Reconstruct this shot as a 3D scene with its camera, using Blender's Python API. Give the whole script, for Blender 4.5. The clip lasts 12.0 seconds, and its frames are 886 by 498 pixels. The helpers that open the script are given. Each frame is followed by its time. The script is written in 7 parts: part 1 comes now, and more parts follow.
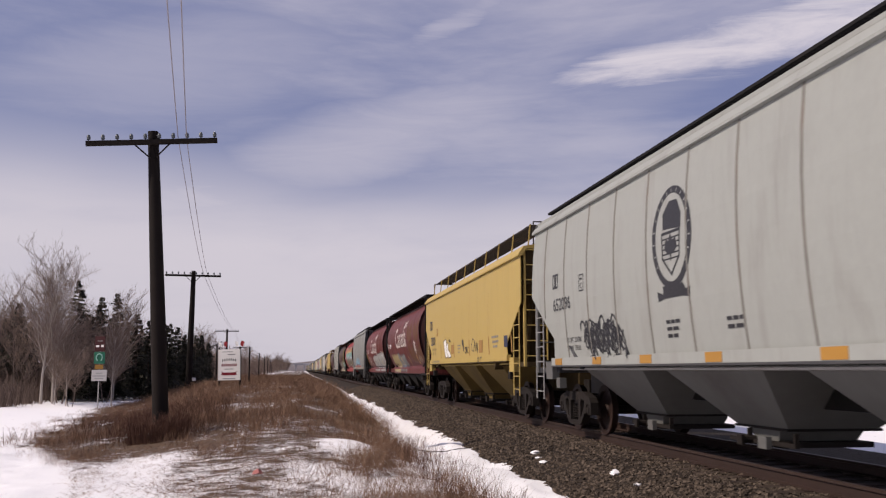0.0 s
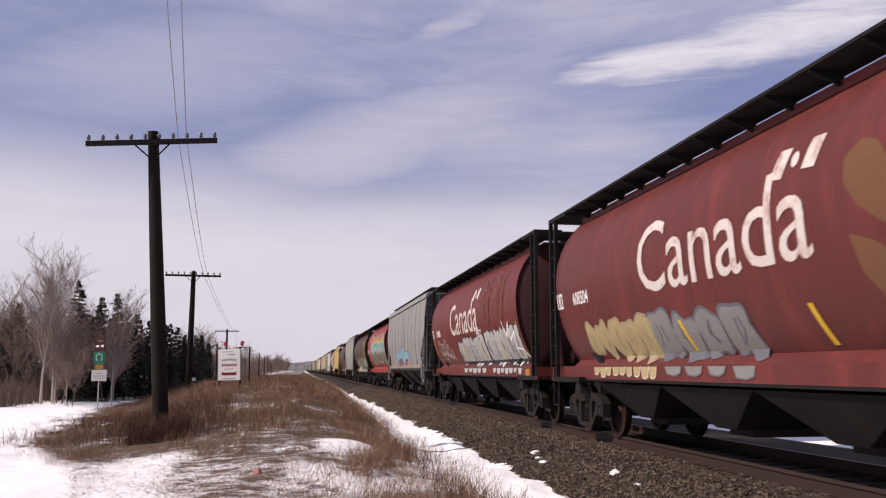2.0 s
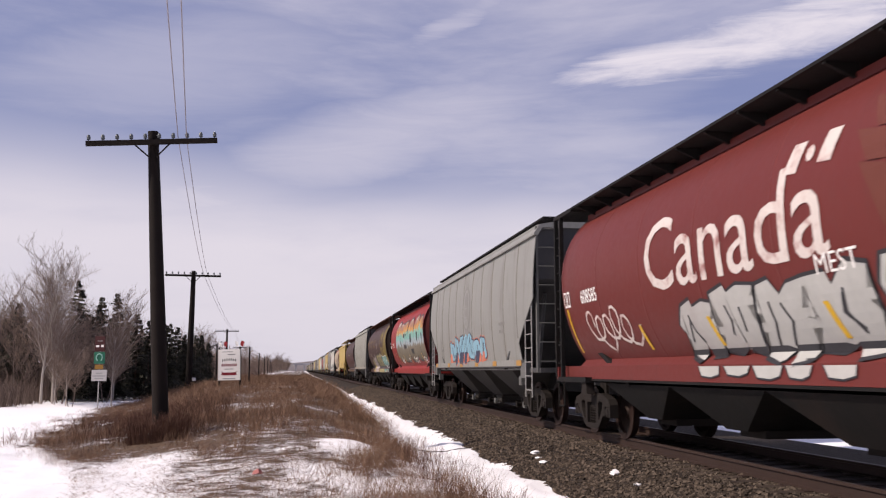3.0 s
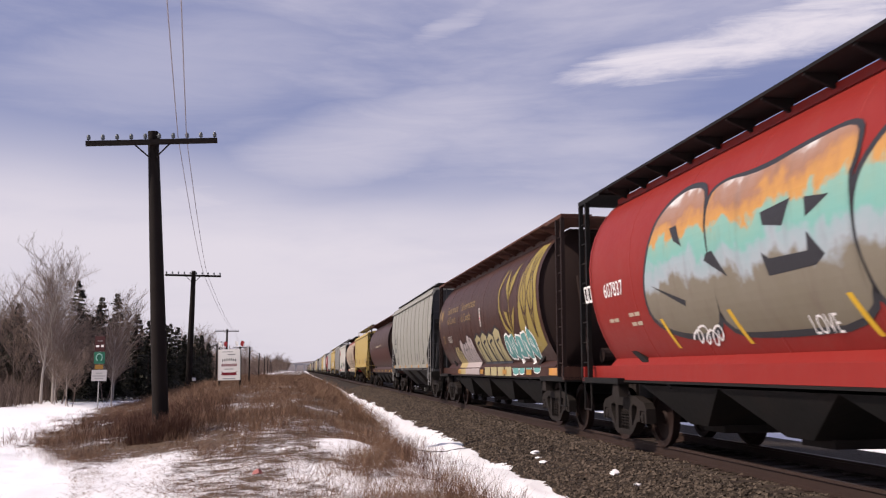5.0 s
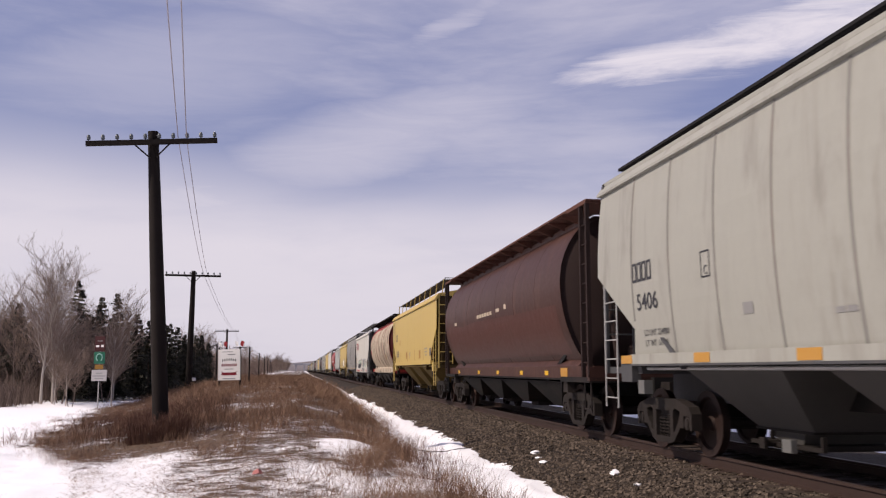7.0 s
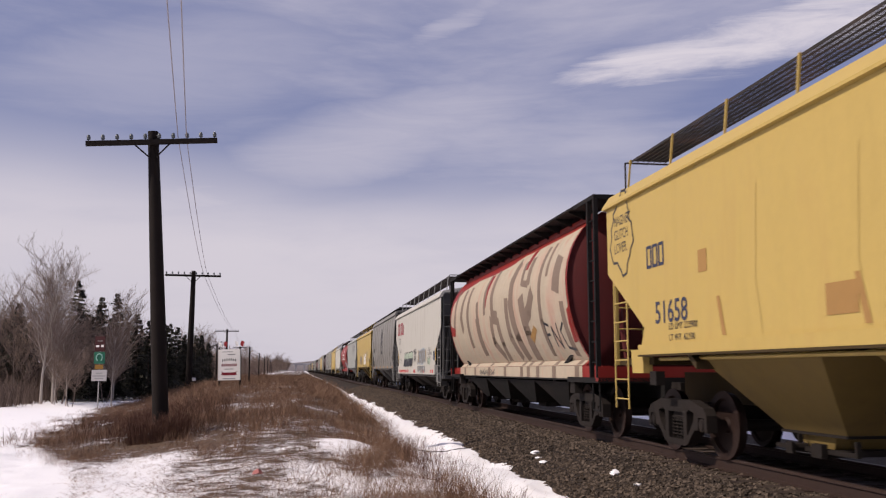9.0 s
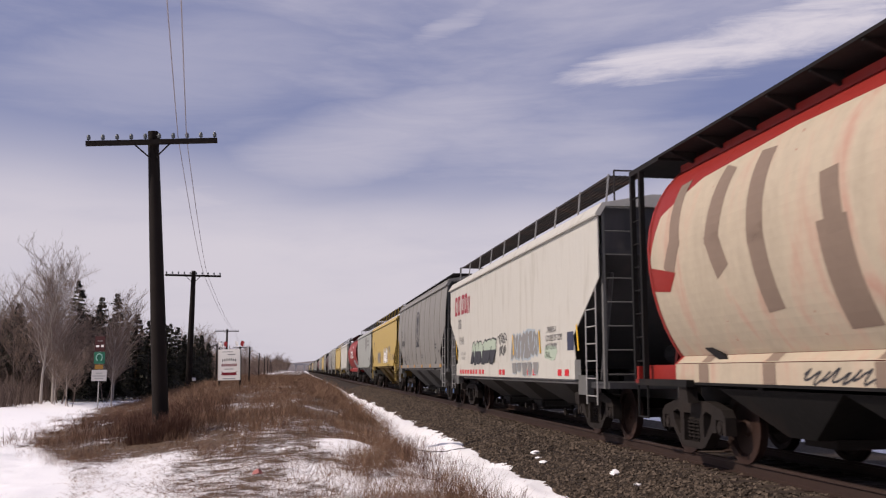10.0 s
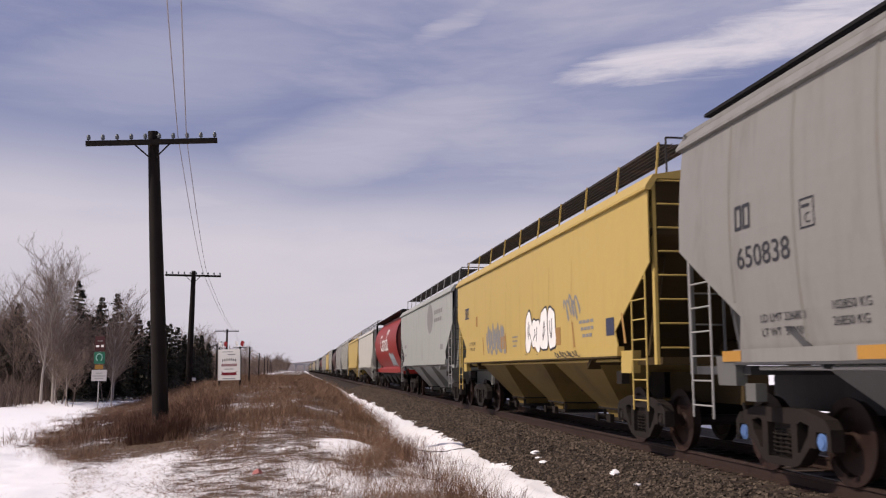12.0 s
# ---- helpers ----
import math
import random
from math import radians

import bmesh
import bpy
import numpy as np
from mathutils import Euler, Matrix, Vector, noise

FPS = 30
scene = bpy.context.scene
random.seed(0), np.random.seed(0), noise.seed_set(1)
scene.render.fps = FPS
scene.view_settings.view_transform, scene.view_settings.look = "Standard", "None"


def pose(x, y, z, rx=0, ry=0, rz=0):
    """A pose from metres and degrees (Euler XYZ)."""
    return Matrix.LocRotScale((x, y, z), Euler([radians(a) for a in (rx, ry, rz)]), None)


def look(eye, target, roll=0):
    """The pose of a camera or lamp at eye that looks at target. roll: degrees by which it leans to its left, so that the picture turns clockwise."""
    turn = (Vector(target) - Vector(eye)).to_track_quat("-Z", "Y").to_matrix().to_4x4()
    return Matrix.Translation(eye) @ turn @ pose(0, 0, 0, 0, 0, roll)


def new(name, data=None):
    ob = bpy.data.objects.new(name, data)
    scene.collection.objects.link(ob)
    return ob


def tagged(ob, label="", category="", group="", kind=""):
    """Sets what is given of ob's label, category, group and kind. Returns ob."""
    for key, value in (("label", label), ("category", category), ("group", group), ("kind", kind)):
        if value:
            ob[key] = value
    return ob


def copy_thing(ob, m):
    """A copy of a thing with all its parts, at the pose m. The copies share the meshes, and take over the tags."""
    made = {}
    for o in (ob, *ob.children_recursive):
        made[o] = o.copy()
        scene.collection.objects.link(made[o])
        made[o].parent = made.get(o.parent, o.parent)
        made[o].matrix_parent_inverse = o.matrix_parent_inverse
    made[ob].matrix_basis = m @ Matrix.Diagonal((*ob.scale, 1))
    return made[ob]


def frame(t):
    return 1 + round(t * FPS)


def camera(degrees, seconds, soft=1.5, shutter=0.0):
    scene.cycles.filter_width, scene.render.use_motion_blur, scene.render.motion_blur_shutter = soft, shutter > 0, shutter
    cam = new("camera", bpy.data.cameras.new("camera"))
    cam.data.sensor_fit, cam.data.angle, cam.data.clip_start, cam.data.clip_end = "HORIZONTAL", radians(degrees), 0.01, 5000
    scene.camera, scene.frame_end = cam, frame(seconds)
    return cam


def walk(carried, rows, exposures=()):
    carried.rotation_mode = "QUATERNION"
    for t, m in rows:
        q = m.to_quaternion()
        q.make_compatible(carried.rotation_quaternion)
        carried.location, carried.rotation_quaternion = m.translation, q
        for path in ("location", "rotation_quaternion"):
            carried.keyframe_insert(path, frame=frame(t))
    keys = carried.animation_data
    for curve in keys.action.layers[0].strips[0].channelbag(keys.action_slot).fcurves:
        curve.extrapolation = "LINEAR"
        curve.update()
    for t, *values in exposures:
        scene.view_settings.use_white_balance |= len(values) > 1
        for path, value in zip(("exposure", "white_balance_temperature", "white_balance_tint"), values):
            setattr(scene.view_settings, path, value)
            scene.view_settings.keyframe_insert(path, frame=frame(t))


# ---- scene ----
cam = camera(51.73, 12.0, soft=1.2, shutter=0.09)
EYE = (0.0, 0.0, 1.24)
AHEAD = (15.154, 97.971, 14.355)
walk(cam, [(0.0, look(EYE, AHEAD)), (12.0, look(EYE, AHEAD))], exposures=[(0.0, 0.0, 6950, 12), (1.2, 0.1, 6950, 12), (2.4, 0.25, 6950, 12), (6.4, 0.26, 6950, 12), (8.8, 0.05, 6950, 12), (12.0, 0.05, 6950, 12)])

XC = 6.78          # centre line of the track
SPEED = 18.6       # metres a second, towards the camera
SUN_AZ, SUN_EL = -97.0, 43.0   # degrees from the track's direction (left is negative), height

# ---------------------------------------------------------------- light
sun = new("sun", bpy.data.lights.new("sun", "SUN"))
sun.data.energy, sun.data.angle, sun.data.color = 3.9, radians(0.6), (1.0, 0.91, 0.84)
_sd = Vector((math.sin(radians(SUN_AZ)) * math.cos(radians(SUN_EL)), math.cos(radians(SUN_AZ)) * math.cos(radians(SUN_EL)), math.sin(radians(SUN_EL))))
sun.matrix_world = look(_sd * 50, (0, 0, 0))


class Nodes:
    """Short hand for building node trees."""

    def __init__(self, tree):
        self.tree, self.n, self.l = tree, tree.nodes, tree.links

    def add(self, kind, operation="", clamp=False, data="", blend="", interpolation="", attribute=""):
        node = self.n.new(kind)
        if operation:
            node.operation = operation
        if clamp:
            node.use_clamp = True
        if data:
            node.data_type, node.blend_type = data, blend
        if interpolation:
            node.interpolation_type = interpolation
        if attribute:
            node.attribute_name = attribute
        return node

    def put(self, socket, value):
        if hasattr(value, "is_output"):
            self.l.new(value, socket)
        else:
            socket.default_value = value

    def math(self, op, a, b=0.0, c=0.0, clamp=False):
        node = self.add("ShaderNodeMath", operation=op, clamp=clamp)
        for s, v in zip(node.inputs, (a, b, c)):
            self.put(s, v)
        return node.outputs[0]

    def mix(self, fac, a, b, blend="MIX"):
        node = self.add("ShaderNodeMix", data="RGBA", blend=blend)
        self.put(node.inputs[0], fac)
        for s, v in zip((node.inputs[6], node.inputs[7]), (a, b)):
            self.put(s, (*v, 1.0) if isinstance(v, tuple) and len(v) == 3 else v)
        return node.outputs[2]

    def noise(self, vec, scale, detail=4.0, rough=0.55, dist=0.0):
        node = self.add("ShaderNodeTexNoise")
        if vec is not None:
            self.l.new(vec, node.inputs["Vector"])
        for key, v in (("Scale", scale), ("Detail", detail), ("Roughness", rough), ("Distortion", dist)):
            node.inputs[key].default_value = v
        return node.outputs["Fac"]

    def stretch(self, vec, scale, loc=(0, 0, 0), rot=(0, 0, 0)):
        node = self.add("ShaderNodeMapping")
        self.l.new(vec, node.inputs["Vector"])
        node.inputs["Scale"].default_value, node.inputs["Location"].default_value, node.inputs["Rotation"].default_value = scale, loc, rot
        return node.outputs[0]

    def ramp(self, fac, a, b, lo=0.0, hi=1.0):
        node = self.add("ShaderNodeMapRange", interpolation="SMOOTHSTEP")
        for s, v in zip(node.inputs, (fac, a, b, lo, hi)):
            self.put(s, v)
        return node.outputs[0]


def make_world():
    world = bpy.data.worlds.new("sky")
    scene.world = world
    world.use_nodes = True
    k = Nodes(world.node_tree)
    k.n.clear()
    sky = k.add("ShaderNodeTexSky")
    sky.sky_type, sky.sun_disc = "NISHITA", False
    sky.sun_elevation, sky.sun_rotation = radians(SUN_EL), radians(SUN_AZ)
    sky.air_density, sky.dust_density, sky.ozone_density = 1.0, 0.6, 3.0
    way = k.add("ShaderNodeTexCoord").outputs["Generated"]
    sep = k.add("ShaderNodeSeparateXYZ")
    k.l.new(way, sep.inputs[0])
    az = k.math("MULTIPLY", k.math("ARCTAN2", sep.outputs[0], sep.outputs[1]), 57.2958)
    el = k.math("MULTIPLY", k.math("ARCSINE", sep.outputs[2]), 57.2958)
    comb = k.add("ShaderNodeCombineXYZ")
    k.l.new(az, comb.inputs[0]), k.l.new(el, comb.inputs[1])
    flat = comb.outputs[0]
    # wispy streaks that rise gently to the right
    fine = k.noise(k.stretch(flat, (0.05, 0.24, 1), rot=(0, 0, radians(-13))), 1.0, 8.0, 0.58, 0.25)
    broad = k.noise(k.stretch(flat, (0.02, 0.07, 1), loc=(3.1, 0.4, 0), rot=(0, 0, radians(-10))), 1.0, 3.0, 0.5, 0.3)
    wisp = k.noise(k.stretch(flat, (0.11, 0.75, 1), loc=(1.7, 5.2, 0), rot=(0, 0, radians(-11))), 1.0, 9.0, 0.66, 0.7)
    veil = k.ramp(k.math("ADD", k.math("ADD", k.math("MULTIPLY", fine, 0.46), k.math("MULTIPLY", wisp, 0.1)), k.math("MULTIPLY", broad, 0.6)), 0.47, 0.78)

    def streak(a0, e0, turn, long, wide, power, ragged=2.4):
        """A long soft cloud about the direction a0, e0."""
        c, s = math.cos(radians(turn)), math.sin(radians(turn))
        da, de = k.math("SUBTRACT", az, a0), k.math("SUBTRACT", el, e0)
        u = k.math("DIVIDE", k.math("ADD", k.math("MULTIPLY", da, c), k.math("MULTIPLY", de, s)), long)
        w = k.math("DIVIDE", k.math("SUBTRACT", k.math("MULTIPLY", de, c), k.math("MULTIPLY", da, s)), wide)
        r = k.math("ADD", k.math("MULTIPLY", u, u), k.math("MULTIPLY", w, w))
        r = k.math("ADD", r, k.math("ADD", k.math("MULTIPLY", k.math("SUBTRACT", fine, 0.5), ragged * 0.92), k.math("MULTIPLY", k.math("SUBTRACT", wisp, 0.5), ragged)))
        return k.ramp(r, 1.25, -0.35, 0.0, power)

    low = k.math("MULTIPLY", k.ramp(k.math("ADD", el, k.math("MULTIPLY", k.math("SUBTRACT", broad, 0.5), 9.0)), 15.0, 7.5, 0.0, 0.92), k.ramp(fine, 0.15, 0.55, 0.72, 1.0))
    cloud = k.math("MAXIMUM", k.math("MULTIPLY", veil, 0.5), low)
    for row in ((23.5, 18.8, 6.0, 9.5, 1.25, 0.9), (31.5, 20.2, 8.0, 10.5, 2.0, 0.9), (38.0, 21.5, 12.0, 9.0, 2.4, 0.8), (5.0, 14.3, 17.0, 15.0, 3.2, 0.55, 0.8), (-9.0, 10.0, 2.0, 13.0, 1.7, 0.75, 1.0), (17.0, 15.8, 10.0, 9.0, 1.4, 0.22, 1.2), (10.5, 21.9, 25.0, 5.0, 0.9, 0.4), (-8.0, 18.0, 12.0, 14.0, 4.0, 0.32, 0.9), (20.0, 11.5, 4.0, 12.0, 1.8, 0.4, 1.0)):
        cloud = k.math("MAXIMUM", cloud, streak(*row))
    lit = k.mix(k.ramp(el, 25.0, 0.0), (8.3, 8.0, 9.1), (7.3, 7.1, 8.2))
    blue = k.mix(0.75, sky.outputs[0], (2.45, 2.75, 5.25))
    colour = k.mix(cloud, blue, lit)
    back = k.add("ShaderNodeBackground")
    k.l.new(colour, back.inputs[0])
    back.inputs[1].default_value = 0.085
    k.l.new(back.outputs[0], k.add("ShaderNodeOutputWorld").inputs[0])


make_world()

# ---------------------------------------------------------------- materials
MATS = {}


def mat(name, colour, rough=0.6, metal=0.0, grain=12.0, vary=0.25, dirt=None, dirt_amount=0.4, streak=False, bump=0.1, each=0.0):
    """A painted, wooden, metal or earthen surface with two scales of wear."""
    if name in MATS:
        return MATS[name]
    m = bpy.data.materials.new(name)
    m.use_nodes = True
    k = Nodes(m.node_tree)
    shader = k.n["Principled BSDF"]
    place = k.add("ShaderNodeTexCoord").outputs["Object"]
    info = k.add("ShaderNodeObjectInfo")
    shift = k.add("ShaderNodeVectorMath", operation="ADD")
    k.l.new(place, shift.inputs[0])
    r3 = k.math("MULTIPLY", info.outputs["Random"], 37.0)
    comb = k.add("ShaderNodeCombineXYZ")
    for s in comb.inputs:
        k.l.new(r3, s)
    k.l.new(comb.outputs[0], shift.inputs[1])
    place = shift.outputs[0]
    small = k.noise(place, grain, 5.0, 0.65)
    big = k.noise(k.stretch(place, (1, 1, 0.22) if streak else (1, 1, 1)), grain * 0.11 if not streak else 2.2, 5.0, 0.6, 0.4)
    value = k.math("ADD", 1.0 - vary, k.math("MULTIPLY", k.math("ADD", k.math("MULTIPLY", small, 0.7), k.math("MULTIPLY", big, 1.3)), vary))
    if each:
        value = k.math("MULTIPLY", value, k.math("ADD", 1 - each / 2, k.math("MULTIPLY", info.outputs["Random"], each)))
    col = k.mix(1.0, colour, value, "MULTIPLY")
    if dirt:
        col = k.mix(k.math("MULTIPLY", k.ramp(big, 0.45, 0.8), dirt_amount), col, dirt)
    k.l.new(col, shader.inputs["Base Color"])
    k.l.new(k.math("ADD", rough - 0.1, k.math("MULTIPLY", small, 0.2), clamp=True), shader.inputs["Roughness"])
    shader.inputs["Metallic"].default_value = metal
    shader.inputs["Specular IOR Level"].default_value = 0.22
    if bump:
        b = k.add("ShaderNodeBump")
        b.inputs["Strength"].default_value, b.inputs["Distance"].default_value = bump, 0.02
        k.l.new(k.math("ADD", small, big), b.inputs["Height"])
        k.l.new(b.outputs[0], shader.inputs["Normal"])
    MATS[name] = m
    return m


def ground_material():
    m = bpy.data.materials.new("snow_and_straw")
    m.use_nodes = True
    k = Nodes(m.node_tree)
    shader = k.n["Principled BSDF"]
    place = k.add("ShaderNodeTexCoord").outputs["Object"]
    cover = k.add("ShaderNodeAttribute", attribute="snow").outputs["Fac"]
    n1 = k.noise(place, 1.6, 6.0, 0.62)
    n2 = k.noise(k.stretch(place, (1.3, 1.9, 2.4)), 2.1, 7.0, 0.72)
    n3 = k.noise(k.stretch(place, (1.0, 1.7, 1.0)), 24.0, 6.0, 0.8)
    f = k.math("ADD", cover, k.math("ADD", k.math("MULTIPLY", k.math("SUBTRACT", n1, 0.5), 1.3), k.math("ADD", k.math("MULTIPLY", k.math("SUBTRACT", n2, 0.5), 1.7), k.math("MULTIPLY", k.math("SUBTRACT", n3, 0.5), 1.7))))
    f = k.ramp(f, 0.44, 0.57)
    n4 = k.noise(k.stretch(place, (60.0, 18.0, 20.0)), 1.0, 5.0, 0.75, 0.5)
    straw = k.mix(k.ramp(n4, 0.35, 0.65), (0.034, 0.024, 0.018), (0.17, 0.115, 0.076))
    straw = k.mix(k.math("MULTIPLY", k.ramp(n1, 0.35, 0.7), 0.5), straw, (0.085, 0.054, 0.04))
    snow = k.mix(n1, (0.86, 0.85, 0.87), (0.92, 0.91, 0.92))
    k.l.new(k.mix(f, straw, snow), shader.inputs["Base Color"])
    shader.inputs["Roughness"].default_value = 0.75
    b = k.add("ShaderNodeBump")
    b.inputs["Strength"].default_value, b.inputs["Distance"].default_value = 0.55, 0.06
    k.l.new(k.math("ADD", k.math("MULTIPLY", f, 0.8), k.math("ADD", n1, k.math("MULTIPLY", n3, 0.4))), b.inputs["Height"])
    k.l.new(b.outputs[0], shader.inputs["Normal"])
    return m


def island_material(name, dark, light, rough=0.85):
    """For pieces joined in one mesh: each gets a tone between two colours."""
    m = bpy.data.materials.new(name)
    m.use_nodes = True
    k = Nodes(m.node_tree)
    geo = k.add("ShaderNodeNewGeometry")
    place = k.add("ShaderNodeTexCoord").outputs["Object"]
    tone = k.math("ADD", k.math("MULTIPLY", geo.outputs["Random Per Island"], 0.8), k.math("MULTIPLY", k.noise(place, 20.0), 0.3))
    k.l.new(k.mix(tone, dark, light), k.n["Principled BSDF"].inputs["Base Color"])
    k.n["Principled BSDF"].inputs["Roughness"].default_value = rough
    k.n["Principled BSDF"].inputs["Specular IOR Level"].default_value = 0.12
    return m


RUST = (0.16, 0.075, 0.045)
GRIME = (0.10, 0.085, 0.075)
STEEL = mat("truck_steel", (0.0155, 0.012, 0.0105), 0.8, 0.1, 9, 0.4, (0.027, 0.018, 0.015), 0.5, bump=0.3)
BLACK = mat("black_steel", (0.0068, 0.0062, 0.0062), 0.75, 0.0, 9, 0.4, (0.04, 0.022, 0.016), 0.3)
TREAD = mat("wheel_steel", (0.0279, 0.0167, 0.0143), 0.55, 0.3, 7, 0.4, (0.07, 0.035, 0.025), 0.6)
RAILTOP = mat("rail_steel", (0.056, 0.036, 0.0304), 0.5, 0.4, 6, 0.35, (0.05, 0.03, 0.025), 0.6)
TIE = mat("tie_wood", (0.048, 0.033, 0.026), 0.9, 0, 14, 0.5, (0.05, 0.04, 0.035), 0.5, bump=0.5, each=0.4)
ORANGE = mat("orange_reflector", (0.37, 0.19, 0.042), 0.4, 0, 20, 0.15)
WHITE = mat("white_paint", (0.78, 0.76, 0.74), 0.5, 0, 20, 0.15, GRIME, 0.2)
INK = mat("black_paint", (0.03, 0.03, 0.035), 0.5, 0, 20, 0.2)
GREYBAR = mat("grey_lettering", (0.28, 0.28, 0.28), 0.6, 0, 20, 0.3)
POLE = mat("pole_wood", (0.0105, 0.0072, 0.0062), 0.9, 0, 10, 0.5, (0.016, 0.011, 0.0095), 0.6, True, 0.6)
GLASS = mat("insulator_glass", (0.09, 0.10, 0.105), 0.2, 0, 10, 0.1)
SILVER = mat("bare_ladder_steel", (0.34, 0.335, 0.325), 0.5, 0.3, 14, 0.25, RUST, 0.3)

# ---------------------------------------------------------------- mesh building


class Geo:
    """Collects faces for one mesh."""

    def __init__(self):
        self.v, self.f = [], []

    def box(self, x0, x1, y0, y1, z0, z1):
        n = len(self.v)
        self.v += [(x, y, z) for z in (z0, z1) for y in (y0, y1) for x in (x0, x1)]
        self.f += [tuple(n + i for i in q) for q in ((0, 2, 3, 1), (4, 5, 7, 6), (0, 1, 5, 4), (2, 6, 7, 3), (0, 4, 6, 2), (1, 3, 7, 5))]
        return self

    def bar(self, p, q, r=0.02, sides=6, r2=None):
        p, q = Vector(p), Vector(q)
        d = (q - p).normalized()
        a = d.orthogonal().normalized()
        b = d.cross(a)
        n = len(self.v)
        for c, rad in ((p, r), (q, r if r2 is None else r2)):
            for i in range(sides):
                t = 2 * math.pi * i / sides
                self.v.append(tuple(c + (a * math.cos(t) + b * math.sin(t)) * rad))
        for i in range(sides):
            j = (i + 1) % sides
            self.f.append((n + i, n + j, n + sides + j, n + sides + i))
        self.f.append(tuple(n + i for i in reversed(range(sides))))
        self.f.append(tuple(n + sides + i for i in range(sides)))
        return self

    def path(self, pts, r=0.02, sides=6):
        for p, q in zip(pts, pts[1:]):
            self.bar(p, q, r, sides)
        return self

    def prism(self, poly, axis, a, b):
        """poly: corners in the two other axes, in order; a, b: the extent along the axis."""
        n, k = len(self.v), len(poly)
        for c in (a, b):
            for u, w in poly:
                self.v.append({"x": (c, u, w), "y": (u, c, w), "z": (u, w, c)}[axis])
        self.f.append(tuple(n + i for i in range(k)))
        self.f.append(tuple(n + k + i for i in reversed(range(k))))
        for i in range(k):
            j = (i + 1) % k
            self.f.append((n + i, n + k + i, n + k + j, n + j))
        return self

    def loft(self, rings, closed=True, caps=True):
        n, k = len(self.v), len(rings[0])
        for ring in rings:
            self.v += [tuple(p) for p in ring]
        for s in range(len(rings) - 1):
            for i in range(k if closed else k - 1):
                j = (i + 1) % k
                self.f.append((n + s * k + i, n + s * k + j, n + (s + 1) * k + j, n + (s + 1) * k + i))
        if caps:
            self.f.append(tuple(n + i for i in reversed(range(k))))
            self.f.append(tuple(n + (len(rings) - 1) * k + i for i in range(k)))
        return self

    def mesh(self, name, material, smooth=False):
        me = bpy.data.meshes.new(name)
        me.from_pydata(self.v, [], self.f)
        bm = bmesh.new()
        bm.from_mesh(me)
        bmesh.ops.recalc_face_normals(bm, faces=bm.faces)
        bm.to_mesh(me)
        bm.free()
        me.materials.append(material)
        if smooth:
            me.shade_smooth()
            me.set_sharp_from_angle(angle=radians(35))
        return me


def part(name, geo, material, parent, label="", smooth=False, at=None):
    ob = new(name, geo if isinstance(geo, bpy.types.Mesh) else geo.mesh(name, material, smooth))
    ob.parent = parent
    if at is not None:
        ob.matrix_basis = at
    if label:
        tagged(ob, label)
    return ob


def thing(name, label, category, m=None, group="", kind=""):
    ob = new(name)
    ob.empty_display_size = 0.3
    if m is not None:
        ob.matrix_basis = m
    return tagged(ob, label, category, group, kind)


def solid(name, geo, material, label, category, m=None, group="", kind="", smooth=False):
    ob = new(name, geo.mesh(name, material, smooth))
    if m is not None:
        ob.matrix_basis = m
    return tagged(ob, label, category, group, kind)


# ---------------------------------------------------------------- ground


def interp(x, xs, ys):
    return float(np.interp(x, xs, ys))


def smooth(a, b, x):
    t = min(1.0, max(0.0, (x - a) / (b - a)))
    return t * t * (3 - 2 * t)


def grass_left(y):
    return interp(y, (9, 14.5, 17.5, 20.5, 22.3, 24, 38, 60, 100, 400), (-2.0, -2.7, -3.6, -5.0, -6.3, -6.5, -8.2, -9.5, -9.5, -9.5))


def grass_right(y):
    return interp(y, (8, 12, 20, 26, 60, 160), (2.0, 2.05, 2.1, 2.25, 2.75, 3.4))


FOOTPRINTS = [(-4.3 - 0.215 * k * 0.62 + 0.11 * (-1) ** k, 14.2 + k * 0.62) for k in range(14)]


def ground_z(x, y):
    crest = interp(y, (8, 13, 21, 35, 50, 90, 400), (0.0, 0.08, 0.42, 0.62, 0.78, 0.9, 1.0))
    left, right = grass_left(y) - 1.5, grass_right(y)
    bump = smooth(left + 1.8, left + 6.3, x) * (1 - smooth(right - 2.6, right + 0.4, x))
    z = -0.47 + crest * bump
    z -= 0.12 * smooth(right - 0.4, right + 0.8, x) * (1 - smooth(9.5, 12, x))
    z += 0.16 * math.exp(-((x - 0.95) / 0.65) ** 2 - ((y - 18.8) / 0.8) ** 2)
    z += 0.15 * smooth(-8, -14, x)
    far = smooth(250, 900, y)
    z = z * (1 - far) + far * -0.2
    if y < 140 and -16 < x < 4.2:
        z += 0.06 * noise.noise((x * 0.9, y * 0.5, 0)) + 0.025 * noise.noise((x * 3.1, y * 2.3, 4))
    if -7 < x < -3.8 and 13.5 < y < 23:
        z -= sum(0.09 * math.exp(-((x - a) / 0.12) ** 2 - ((y - b) / 0.17) ** 2) for a, b in FOOTPRINTS)
    if 3.4 < x < 4.9 and y < 200:
        z += 0.07 * noise.noise((x * 1.3, y * 0.9, 9)) + 0.05 * noise.noise((x * 4, y * 3.2, 6))
    return z


